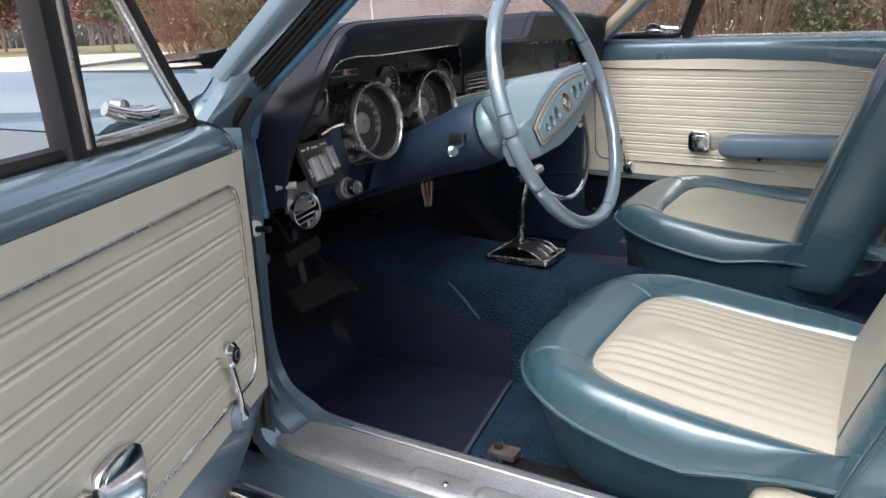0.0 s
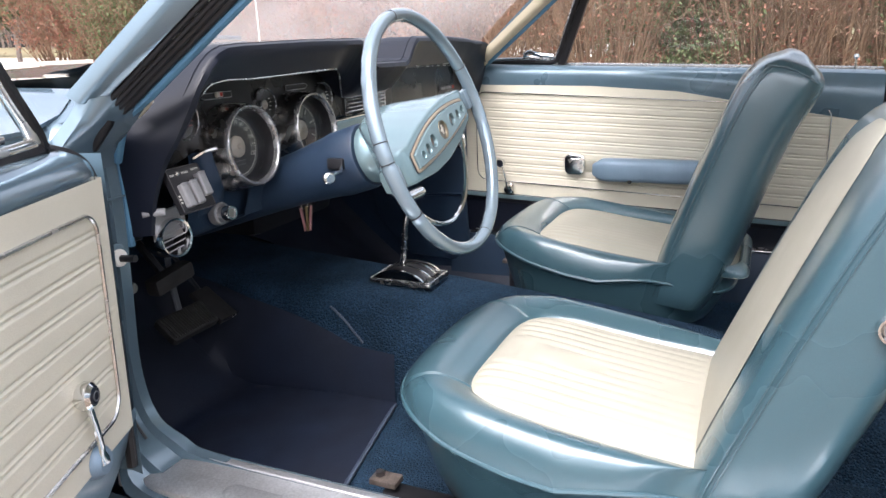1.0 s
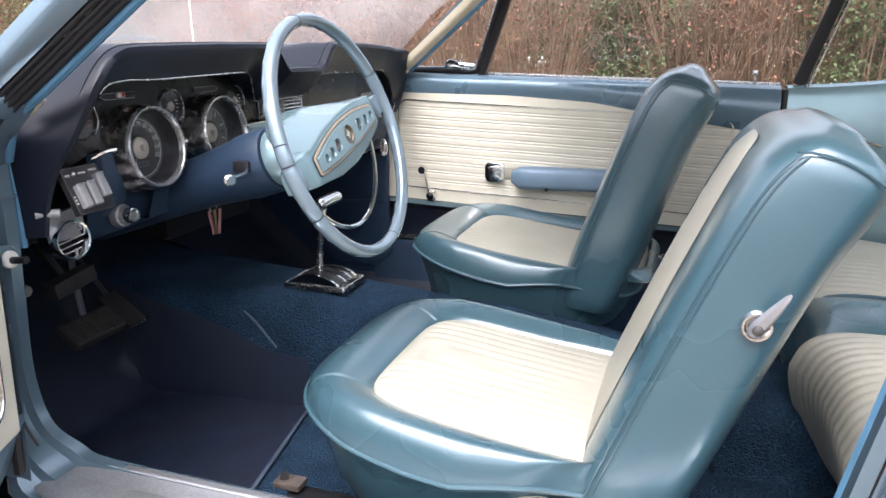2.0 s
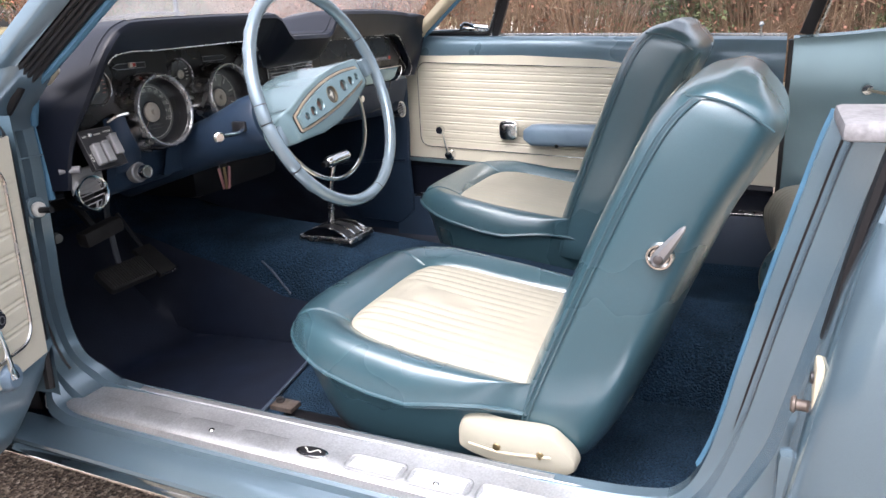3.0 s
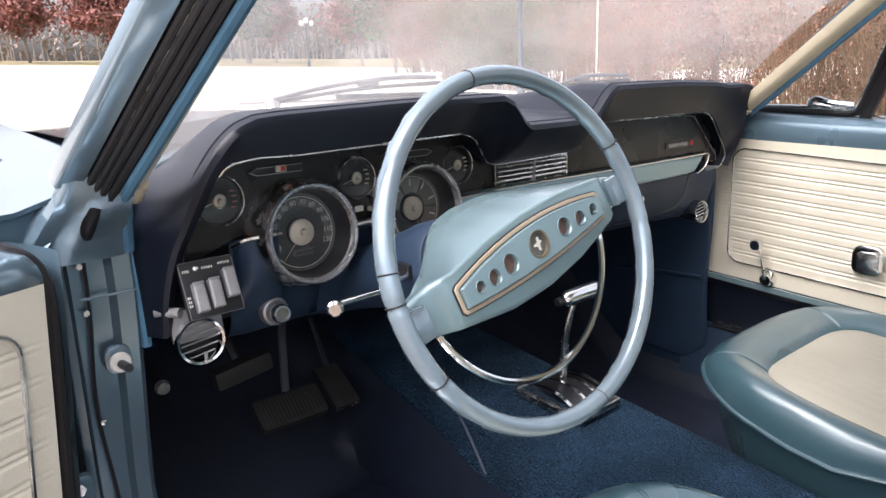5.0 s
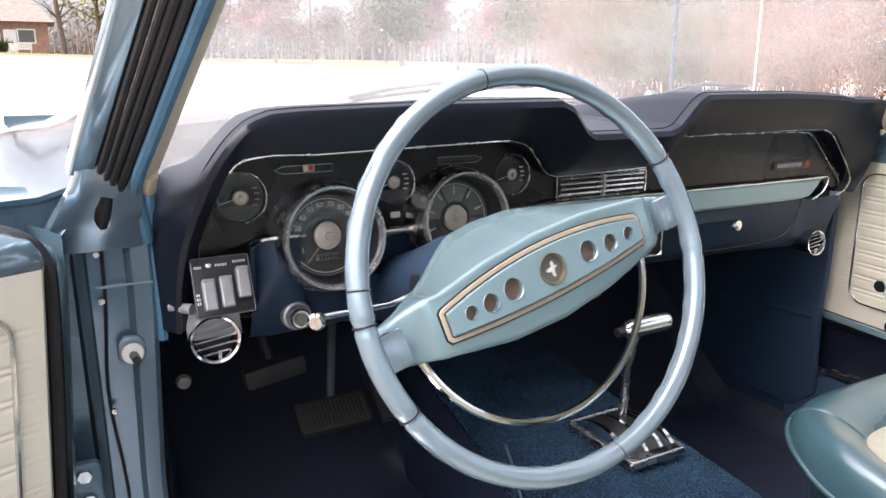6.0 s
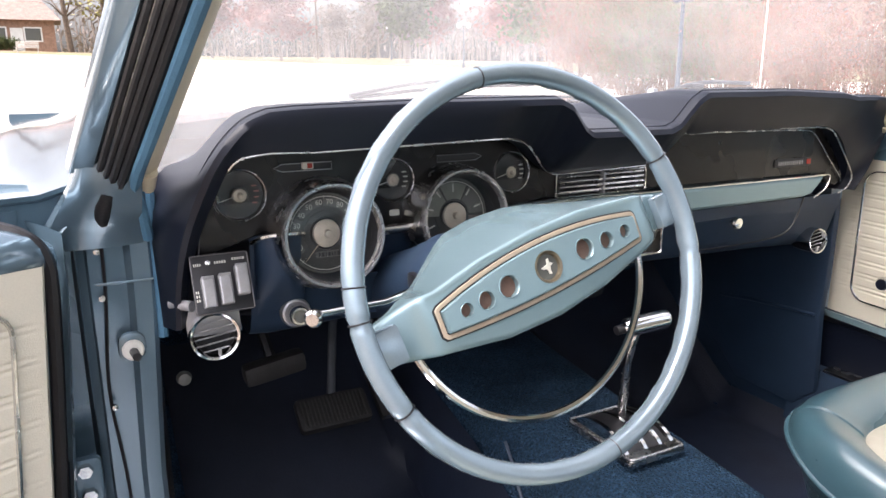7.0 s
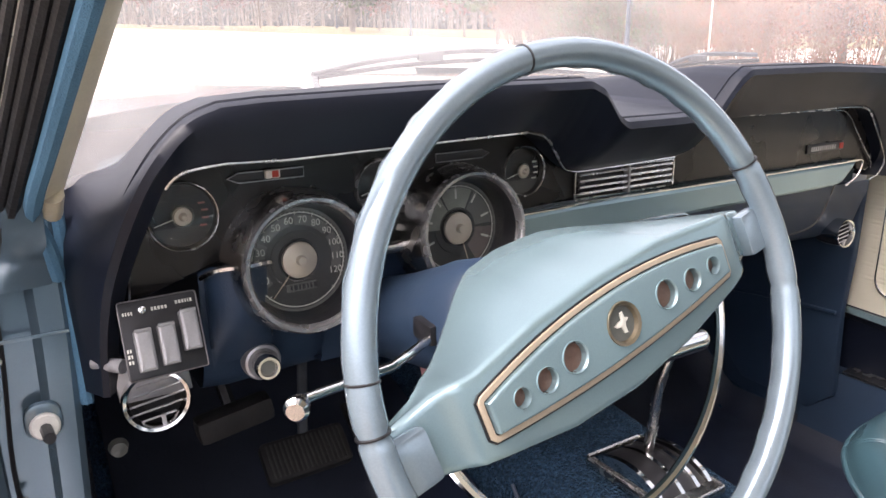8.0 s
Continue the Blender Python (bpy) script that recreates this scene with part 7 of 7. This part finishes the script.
    # spokes that carry the bar to the rim
    for sgn in (-1, 1):
        part("spoke", Shape().box(bp(sgn * 0.168, 0.0, -0.004), (0.026, 0.034, 0.014), 0.004, Matrix((BU, BV, WN)).transposed().to_4x4()), RIM, w)
    # horn ring: the lower half circle
    rp = [WC + 0.140 * (math.cos(a) * BU + math.sin(a) * BV) - 0.028 * WN for a in np.linspace(radians(188), radians(350), 50)]
    part("horn_ring", Shape().tube(rp, 0.0038, 8), CHROME, w, "chrome horn ring")
    # shroud behind the wheel, in the wheel's own colours
    part("hub_shroud", Shape().lathe([(0.020, -0.07), (0.042, -0.100), (0.048, -0.112), (0.050, -0.124), (0.049, -0.129), (0.0, -0.129)], WC + np.array((0.003, 0, 0)), WN, 36), LIGHT_BLUE, w, "light blue hub shroud")
    return w


wheel()


def column():
    c = thing("steering_column", (-0.33, 0.0, 0.71), "navy steering column with a chrome turn signal stalk", "steering column")
    def ap(h, x=0.0, u=0.0):
        return WC + WN * h + EX * x + WU * u
    part("column_jacket", Shape().lathe([(0.0, -0.131), (0.052, -0.131), (0.0545, -0.136), (0.0545, -0.185), (0.052, -0.20), (0.046, -0.27), (0.044, -0.34), (0.044, -0.55)], WC, WN, 36), NAVY, c, "navy column jacket")
    st = part("turn_signal_stalk", Shape().tube([ap(-0.165, -0.040, 0.0), ap(-0.125, -0.110, -0.012), np.array((-0.517, -0.210, 0.766))], [0.0042, 0.0042, 0.0036], 10), CHROME, c, "chrome turn signal stalk")
    part("stalk_knob", Shape().lathe([(0, 0.020), (0.006, 0.020), (0.0085, 0.017), (0.0085, 0.012), (0.006, 0.005), (0.004, 0.0)], (-0.516, -0.208, 0.766), unit((-0.55, -0.8, 0.02)), 28), CHROME, st)
    part("stalk_slot", Shape().box(ap(-0.163, -0.053, 0.003), (0.014, 0.03, 0.018), 0.003), BLACK, c)
    # keys hanging under the column
    k = part("key_ring", Shape().tube([np.array((-0.305, -0.02, 0.672)) + 0.010 * np.array((math.cos(a), 0, math.sin(a))) for a in np.linspace(0, 2 * math.pi, 18, endpoint=False)], 0.001, 5, True), WORN_CHROME, c, "key ring with keys and a red tag")
    for j, (dx, m) in enumerate(((-0.008, KEY_RED), (0.0, SCREW), (0.007, KEY_RED))):
        part("key", Shape().box((-0.305 + dx, -0.02 - 0.003 * j, 0.645), (0.007, 0.002, 0.045), 0.001, Matrix.Rotation(0.2 * (j - 1), 3, "Y").to_4x4()), m, k)
    br = np.array([[(x, y, z) for x in (-0.41, -0.37, -0.29, -0.25)] for y, z in ((0.005, 0.735), (0.03, 0.672), (0.09, 0.665))])
    part("column_collar", Shape().grid(br), NAVY, c)
    return c


column()


# ---------------------------------------------------------------- shifter and pedals
def shifter():
    s = thing("gear_shifter", (0.01, -0.065, 0.44), "chrome floor shifter with a bright T handle on the carpeted tunnel", "gear shifter")
    z0 = 0.436
    ol = rrect(-0.048, -0.138, 0.058, 0.012, 0.006, 3)
    b = part("base_plate", Shape().prism(ol, (0, 0, z0), EX, EY, EZ, 0.010, 0.004), WORN_CHROME, s, "bright shifter base plate")
    part("plate_rim", Shape().tube([(x, y, z0 + 0.0095) for x, y in rrect(-0.0455, -0.1355, 0.0555, 0.0095, 0.005, 3)], 0.0022, 6, True), BRIGHT, b)
    part("base_inset", Shape().prism(rrect(-0.038, -0.112, 0.046, -0.002, 0.004, 3), (0, 0, z0 + 0.0095), EX, EY, EZ, 0.0015, 0.0008), BLACK, b)
    dome = []
    for y in np.linspace(-0.118, 0.0, 16):
        a = (y + 0.118) / 0.118
        h = 0.020 * math.sin(math.pi * a) ** 0.7
        dome.append([(x, y, z0 + 0.010 + h * f) for x, f in ((-0.040, 0.0), (-0.036, 0.8), (-0.02, 1.0), (0.02, 1.0), (0.040, 0.9), (0.048, 0.0))])
    part("quadrant", Shape().grid(np.array(dome)), BLACK, b, "dark curved gear quadrant")
    for x0, x1 in ((-0.043, -0.036), (-0.006, 0.0), (0.022, 0.028), (0.044, 0.050)):
        rib = []
        for y in np.linspace(-0.120, 0.002, 14):
            a = np.clip((y + 0.120) / 0.122, 0, 1)
            h = 0.022 * math.sin(math.pi * a) ** 0.7 + 0.001
            rib.append([(x0, y, z0 + 0.009), (x0, y, z0 + 0.010 + h), (x1, y, z0 + 0.010 + h), (x1, y, z0 + 0.009)])
        part("chrome_rib", Shape().grid(np.array(rib)), CHROME, b)
    lp = spl([(0.012, -0.045, z0 + 0.02), (0.010, -0.052, 0.50), (0.006, -0.060, 0.56), (0.012, -0.068, 0.605), (0.020, -0.070, 0.618)], 24)
    part("lever", Shape().tube(lp, np.linspace(0.0075, 0.0055, 24), 10), WORN_CHROME, s, "chrome shift lever")
    h = part("t_handle", Shape().tube(spl([(-0.012, -0.066, 0.617), (0.0, -0.068, 0.619), (0.03, -0.070, 0.621), (0.062, -0.072, 0.622), (0.070, -0.073, 0.622)], 16), [0.010, 0.0125, 0.014, 0.0145, 0.0145, 0.0145, 0.0145, 0.0145, 0.0145, 0.0145, 0.0145, 0.0145, 0.0140, 0.013, 0.011, 0.009], 14), CHROME, s, "chrome T handle")
    part("button", Shape().tube([(-0.024, -0.065, 0.616), (-0.010, -0.066, 0.617)], 0.007, 10), BLACK, h)
    return s


shifter()


def pedals():
    p = thing("brake_pedal", (-0.36, 0.24, 0.44), "wide ribbed black rubber brake pedal in the dark footwell", "pedal")
    nrm = unit((0, -0.62, 0.78))
    up = unit((0, 0.78, 0.62))
    o = np.array((-0.358, 0.240, 0.438))
    pad = part("pad", Shape().prism(rrect(-0.062, -0.030, 0.062, 0.030, 0.008), o - nrm * 0.014, EX, up, nrm, 0.014, 0.004), PEDAL, p)
    for k in range(17):
        part("rib", Shape().box(o + nrm * 0.0005 + EX * (-0.053 + 0.0066 * k), (0.0026, 0.048, 0.003), 0.0, Matrix((EX, up, nrm)).transposed().to_4x4()), WORN_RIB, pad)
    part("lever_arm", Shape().tube(spl([o + up * 0.01 - nrm * 0.016, o + np.array((0.012, 0.04, 0.06)), o + np.array((0.022, 0.05, 0.14)), (-0.335, 0.24, 0.68)], 14), 0.008, 8, ry=0.5), PEDAL_ARM, p, "grey steel pedal arm")
    a = thing("accelerator_pedal", (-0.24, 0.26, 0.40), "black accelerator pedal with a bright lower edge", "pedal")
    o = np.array((-0.244, 0.238, 0.402))
    part("pad", Shape().prism([(-0.026, 0.0), (0.026, 0.0), (0.020, 0.090), (-0.030, 0.090)], o - nrm * 0.012, EX, up, nrm, 0.012, 0.003), PEDAL, a)
    part("bright_edge", Shape().tube([o + np.array((-0.026, -0.002, 0.0)), o + np.array((0.004, -0.004, -0.001)), o + np.array((0.026, -0.001, 0.002))], 0.0016, 6), WORN_CHROME, a, "bright edge strip")
    part("pedal_rod", Shape().tube([o + up * 0.07 - nrm * 0.012, o + np.array((0.02, 0.16, 0.12))], 0.005, 6), PEDAL_ARM, a)
    b = thing("parking_brake_pedal", (-0.53, 0.16, 0.55), "dark parking brake pedal high in the footwell", "pedal")
    part("pad", Shape().box((-0.475, 0.150, 0.570), (0.09, 0.03, 0.030), 0.008, Matrix.Rotation(-0.14, 3, "Y").to_4x4()), PEDAL, b)
    part("lever_arm", Shape().tube([(-0.475, 0.165, 0.575), (-0.49, 0.24, 0.68)], 0.008, 6), BLACK, b)


WORN_RIB = surface("worn_rubber_rib", (0.030, 0.028, 0.026), 0.6, 0, 0.2, 60, 0.15, 400, 0.2, 300)
PEDAL_ARM = surface("grey_painted_steel", (0.05, 0.055, 0.065), 0.45, 0.3, 0.15, 40, 0.1, 400)
pedals()


# ---------------------------------------------------------------- surroundings
def polar(az, d):
    """A place on the ground at az degrees to the right of straight ahead, d metres from the driver's door."""
    x, y = -0.8 + d * math.sin(radians(az)), -0.8 + d * math.cos(radians(az))
    return np.array((x, y, float(ground_z(x, y))))


def twig_bush(p, h, spread, stems, seed, material, label, leaf=None, nleaf=0, leaf_size=0.03, category="shrub", name="shrub", thick=0.006):
    rnd = random.Random(seed)
    ob = thing(name, p, label, category, "shrubs beside the car park")
    s = Shape()
    ends = []
    for k in range(stems):
        a, r = rnd.uniform(0, 2 * math.pi), spread * 0.35 * math.sqrt(rnd.random())
        b = p + np.array((r * math.cos(a), r * math.sin(a), -0.03))
        lean = spread * rnd.uniform(0.2, 0.9)
        a2 = a + rnd.uniform(-0.7, 0.7)
        tip = b + np.array((lean * math.cos(a2), lean * math.sin(a2), h * rnd.uniform(0.7, 1.05)))
        mid = (b + tip) / 2 + np.array((rnd.uniform(-0.12, 0.12), rnd.uniform(-0.12, 0.12), rnd.uniform(0, 0.15)))
        path = spl([b, mid, tip], 5)
        s.tube(path, np.linspace(thick * rnd.uniform(0.8, 1.6), thick * 0.4, 5), 4, False, False)
        ends.append(tip)
        for j in range(4):
            t = rnd.uniform(0.25, 0.95)
            q = path[min(4, int(t * 4))]
            e = q + np.array((rnd.uniform(-1, 1), rnd.uniform(-1, 1), rnd.uniform(0.1, 1.0))) * spread * 0.38
            m = (q + e) / 2 + np.array((rnd.uniform(-0.05, 0.05), rnd.uniform(-0.05, 0.05), 0.03))
            s.tube([q, m, e], [thick * 0.55, thick * 0.4, thick * 0.25], 3, False, False)
            ends.append(e)
            ends.append(m)
    part("branchwork", s, material, ob)
    if nleaf:
        V, Fc = [], []
        for k in range(nleaf):
            e = ends[rnd.randrange(len(ends))]
            c = np.array(e) + np.array([rnd.gauss(0, 0.10), rnd.gauss(0, 0.10), rnd.gauss(0, 0.10)]) * spread
            u = unit((rnd.uniform(-1, 1), rnd.uniform(-1, 1), rnd.uniform(-1, 1)))
            w = unit(np.cross(u, (rnd.uniform(-1, 1), 0.3, 0.9)))
            z = leaf_size * rnd.uniform(0.6, 1.4)
            i = len(V)
            V += [c - u * z, c + w * z * 0.5, c + u * z, c - w * z * 0.5]
            Fc.append((i, i + 1, i + 2, i + 3))
        part("foliage", Shape().add(V, Fc), leaf, ob, "", 10)
    return ob


def tree(p, h, crown_r, seed, material, leaf, label, nleaf, leaf_size, trunk=0.12, name="tree"):
    rnd = random.Random(seed)
    ob = thing(name, p, label, "tree", "trees past the car park")
    s = Shape()
    top = p + np.array((rnd.uniform(-0.3, 0.3), rnd.uniform(-0.3, 0.3), h * 0.8))
    path = spl([p - np.array((0, 0, 0.1)), (p + top) / 2 + np.array((rnd.uniform(-0.2, 0.2), 0, 0)), top], 8)
    s.tube(path, np.linspace(trunk, trunk * 0.25, 8), 7, False, False)
    ends = []
    for k in range(26):
        t = rnd.uniform(0.28, 1.0)
        q = path[min(7, int(t * 7))]
        a = rnd.uniform(0, 2 * math.pi)
        l = crown_r * rnd.uniform(0.5, 1.0) * (1.15 - 0.5 * t)
        e = q + np.array((l * math.cos(a), l * math.sin(a), l * rnd.uniform(0.3, 0.9)))
        m = (q + e) / 2 + np.array((0, 0, 0.1 * l))
        s.tube([q, m, e], [trunk * 0.34, trunk * 0.2, trunk * 0.08], 4, False, False)
        for j in range(7):
            f = rnd.uniform(0.2, 1)
            b = q + (e - q) * f
            g = b + np.array((rnd.uniform(-1, 1), rnd.uniform(-1, 1), rnd.uniform(0, 1))) * crown_r * 0.32
            s.tube([b, g], [trunk * 0.10, trunk * 0.05], 3, False, False)
            ends.append(g)
            ends.append((b + g) / 2)
    part("trunk", s, material, ob)
    if nleaf:
        V, Fc = [], []
        for k in range(nleaf):
            e = ends[rnd.randrange(len(ends))]
            c = np.array(e) + np.array([rnd.gauss(0, 0.13), rnd.gauss(0, 0.13), rnd.gauss(0, 0.10)]) * crown_r
            u = unit((rnd.uniform(-1, 1), rnd.uniform(-1, 1), rnd.uniform(-1, 1)))
            w = unit(np.cross(u, (0.2, rnd.uniform(-1, 1), 0.9)))
            z = leaf_size * rnd.uniform(0.6, 1.5)
            i = len(V)
            V += [c - u * z, c + w * z * 0.6, c + u * z, c - w * z * 0.6]
            Fc.append((i, i + 1, i + 2, i + 3))
        part("crown", Shape().add(V, Fc), leaf, ob, "", 10)
    return ob


# the shrub border on the passenger's side
rnd = random.Random(11)
for az, d, kind in ((66, 9.5, "brown"), (72, 8.6, "brown"), (77.5, 8.0, "brown"), (80.5, 9.4, "green"), (84, 8.6, "green"), (87, 8.2, "green"), (90, 8.0, "brown"), (93.5, 8.2, "brown"),
                    (97, 8.4, "brown"), (101, 8.2, "green"), (106, 8.5, "brown"), (112, 9, "brown"), (61, 11, "red"), (57, 12, "red"), (69, 10.6, "brown"), (75, 10.4, "brown"), (82.5, 10.6, "green"), (88.5, 10.2, "brown"), (92, 10.6, "brown"), (99, 10.4, "brown"), (104, 10.2, "green"), (109, 10.4, "brown")):
    if kind == "brown":
        twig_bush(polar(az, d), 2.2, 1.05, 130, int(az * 10), TWIG, "bare brown twiggy shrub at the edge of the car park", RED_LEAF, 1500, 0.022)
    elif kind == "green":
        twig_bush(polar(az, d), 2.2, 0.8, 60, int(az * 10), TWIG, "dull green evergreen shrub at the edge of the car park", GREEN_LEAF, 9000, 0.024)
    else:
        twig_bush(polar(az, d), 2.0, 0.9, 80, int(az * 10), TWIG, "russet leaved shrub at the edge of the car park", RED_LEAF, 3500, 0.025)
# bushes ahead on the passenger's side
for az, d, kind in ((38.5, 36, "red"), (41, 34, "red"), (42.5, 29, "green"), (45.5, 28, "green"), (48.5, 27, "green"), (51, 24, "brown"), (54, 21, "red")):
    m = {"brown": (TWIG, RED_LEAF, 800, "bare brown shrub ahead of the car"), "red": (TWIG, RED_LEAF, 5000, "russet leaved shrub ahead of the car"), "green": (TWIG, GREEN_LEAF, 8000, "green evergreen shrub ahead of the car")}[kind]
    f = d / 14.0
    twig_bush(polar(az, d), 1.9 * f, 1.1 * f, 130, int(az * 7), m[0], m[3], m[1], m[2], 0.026 * f, thick=0.006 * f)
# trees past the far edge of the lot
for k, (az, d, h, r, mt, lf, n, ls, lab) in enumerate((
        (10.5, 66, 7.5, 3.2, GREY_TWIG, PINK_BUD, 6000, 0.16, "small tree with pinkish red spring buds"), (15.5, 64, 7.5, 3.4, GREY_TWIG, PINK_BUD, 7000, 0.16, "small tree with pinkish red spring buds"),
        (3.5, 80, 14, 4.5, BARK, YELLOW_LEAF, 1500, 0.2, "tall bare tree beside the house"), (1.2, 74, 13, 4.5, BARK, None, 0, 0, "tall bare tree beside the house"), (-3.5, 72, 12, 4, BARK, None, 0, 0, "tall bare tree beside the house"),
        (19.5, 90, 6.5, 3, GREY_TWIG, GREY_TWIG, 1500, 0.15, "bare grey tree past the car park"), (22, 85, 7.5, 3.5, GREY_TWIG, GREY_TWIG, 1500, 0.15, "bare grey tree past the car park"),
        (25, 70, 10, 3.6, GREY_TWIG, GREEN_LEAF, 6000, 0.2, "green and grey tree past the car park"), (27, 78, 9, 3.6, GREY_TWIG, PINK_BUD, 6000, 0.16, "reddish budding tree past the car park"),
        (33.5, 64, 9, 3.4, GREY_TWIG, PINK_BUD, 6000, 0.16, "reddish budding tree past the car park"), (36, 46, 9, 3.2, GREY_TWIG, GREEN_LEAF, 5000, 0.16, "green and grey tree past the car park"),
        (40.5, 40, 8, 3.0, GREY_TWIG, GREEN_LEAF, 6000, 0.14, "green and grey tree past the car park"), (45, 40, 8, 3.0, GREY_TWIG, PINK_BUD, 5000, 0.13, "reddish budding tree past the car park"),
        (50, 32, 8, 3.0, GREY_TWIG, PINK_BUD, 5000, 0.12, "reddish budding tree past the car park"), (55, 28, 8, 3.0, BARK, RED_LEAF, 4000, 0.1, "russet tree past the car park"), (60, 26, 8, 3.0, BARK, RED_LEAF, 4000, 0.1, "russet tree past the car park"))):
    tree(polar(az, d), h, r, 40 + k, mt, lf, lab, n, ls, 0.14 if h < 10 else 0.28)


def far_woods():
    """A low belt of bare woods on the horizon, many thin stems with twigs."""
    rnd = random.Random(5)
    s = Shape()
    V, Fc = [], []
    for k in range(520):
        p = polar(rnd.uniform(-30, 120), rnd.uniform(105, 135))
        h = rnd.uniform(5, 8.5)
        s.tube([p, p + np.array((rnd.uniform(-0.5, 0.5), 0, h))], [0.16, 0.03], 4, False, False)
        for j in range(26):
            c = p + np.array((rnd.gauss(0, 1.5), rnd.gauss(0, 1.5), h * rnd.uniform(0.15, 1.0)))
            u = unit((rnd.uniform(-1, 1), rnd.uniform(-1, 1), rnd.uniform(-0.2, 1))) * rnd.uniform(0.4, 0.9)
            w = unit(np.cross(u, (0.3, 0.2, 0.9))) * 0.16
            i = len(V)
            V += [c - u, c + w, c + u, c - w]
            Fc.append((i, i + 1, i + 2, i + 3))
    s.add(V, Fc)
    solid("far_woods", s, GREY_TWIG, "grey-brown bare woods on the horizon", "woods", "stuff", 10)


far_woods()


def street_lamp(az, d, h, label, heads=2):
    p = polar(az, d)
    l = thing("street_lamp", p, label, "street lamp", "park lamps")
    part("post", Shape().lathe([(0.14, 0), (0.14, 0.3), (0.08, 0.4), (0.055, h - 0.3), (0.05, h)], p, EZ, 10), POST, l)
    ax = unit((math.cos(radians(az)), -math.sin(radians(az)), 0))
    for s in (-1, 1)[:heads]:
        arm = part("arm", Shape().tube(spl([p + EZ * (h - 0.4), p + ax * s * 0.25 + EZ * (h - 0.45), p + ax * s * 0.38 + EZ * (h - 0.2)], 8), 0.03, 6), POST, l)
        part("globe", Shape().lathe([(0, 0.44), (0.14, 0.36), (0.2, 0.2), (0.14, 0.04), (0.05, 0.0)], p + ax * s * 0.38 + EZ * (h - 0.2), EZ, 14), WHITE_PAINT, arm, "white glass globe")
    part("globe", Shape().lathe([(0, 0.44), (0.14, 0.36), (0.2, 0.2), (0.14, 0.04), (0.05, 0.0)], p + EZ * h, EZ, 14), WHITE_PAINT, l, "white glass globe")
    return l


street_lamp(29.4, 60, 3.3, "dark lamp post with white globes past the car park")
street_lamp(23.8, 85, 3.6, "dark lamp post with white globes past the car park")
street_lamp(45.6, 24, 3.5, "dark blue lamp post with curved arms by the shrubs")
for az, d, r, h, m, lab in ((51.3, 17, 0.02, 3.6, WOOD, "thin pale pole among the shrubs"), (18.2, 75, 0.09, 6, BARK, "grey utility pole past the car park")):
    p = polar(az, d)
    solid("pole", Shape().lathe([(r, -0.1), (r, h), (0, h)], p, EZ, 8), m, lab, "pole")


def bench(p, ax, label):
    ob = thing("park_bench", p, label, "bench")
    q = np.array((-ax[1], ax[0], 0))
    rot = Matrix((ax, q, EZ)).transposed().to_4x4()
    for k in range(4):
        part("back_slat", Shape().box(p + q * 0.2 + EZ * (0.52 + 0.11 * k), (1.5, 0.03, 0.08), 0.006, rot), WOOD, ob)
    for k in range(3):
        part("seat_slat", Shape().box(p + q * (-0.2 + 0.16 * k) + EZ * 0.45, (1.5, 0.12, 0.035), 0.006, rot), WOOD, ob)
    for s in (-0.65, 0.65):
        part("bench_leg", Shape().box(p + ax * s + EZ * 0.22, (0.06, 0.4, 0.45), 0.01, rot), WOOD, ob)
        part("back_post", Shape().box(p + ax * s + q * 0.22 + EZ * 0.65, (0.06, 0.05, 0.5), 0.01, rot), WOOD, ob)
    return ob


bench(polar(36.8, 16.0), unit((0.8, -0.6, 0)), "weathered pale slatted park bench by the shrubs")
bench(polar(-1.4, 62), unit((1, 0, 0)), "pale slatted park bench in front of a house")


def house():
    p = polar(-2.6, 78)
    h = thing("house", p, "low brown brick house with shingled roof across the lot", "house")
    a = EX
    def bx(x, y, z, s):
        return p + np.array((x, y, z)), s
    part("wall", Shape().box(*bx(-2, 3, 1.4, (12, 6, 2.9))), HOUSE_WALL, h)
    rf = Shape()
    for x0, x1 in ((-8.6, 4.6),):
        rf.add([p + np.array(v) for v in ((x0, -0.6, 2.8), (x1, -0.6, 2.8), (x1 - 1.5, 3, 4.9), (x0 + 1.5, 3, 4.9), (x0, 6.6, 2.8), (x1, 6.6, 2.8))], [(0, 1, 2, 3), (3, 2, 5, 4), (0, 3, 4), (1, 5, 2), (0, 4, 5, 1)])
    part("roof", rf, ROOF, h)
    for x in (-6.2, -3.6, -0.6, 2.2):
        w = part("window", Shape().box(*bx(x, -0.03, 1.55, (1.5, 0.12, 1.3))), WHITE_PAINT, h)
        part("pane", Shape().box(*bx(x, -0.10, 1.55, (1.25, 0.04, 1.05))), DIAL_GREY, w)
    part("door", Shape().box(*bx(0.9, -0.04, 1.05, (1.0, 0.12, 2.1))), WHITE_PAINT, h)
    for x, r in ((-2.4, 1.1), (-1.0, 0.9), (0.0, 0.8)):
        twig_bush(p + np.array((x, -2.2, 0)), 1.0, 1.1, 30, int(x * 10) + 90, TWIG, "clipped dark green hedge before the house", GREEN_LEAF, 2500, 0.09)


house()
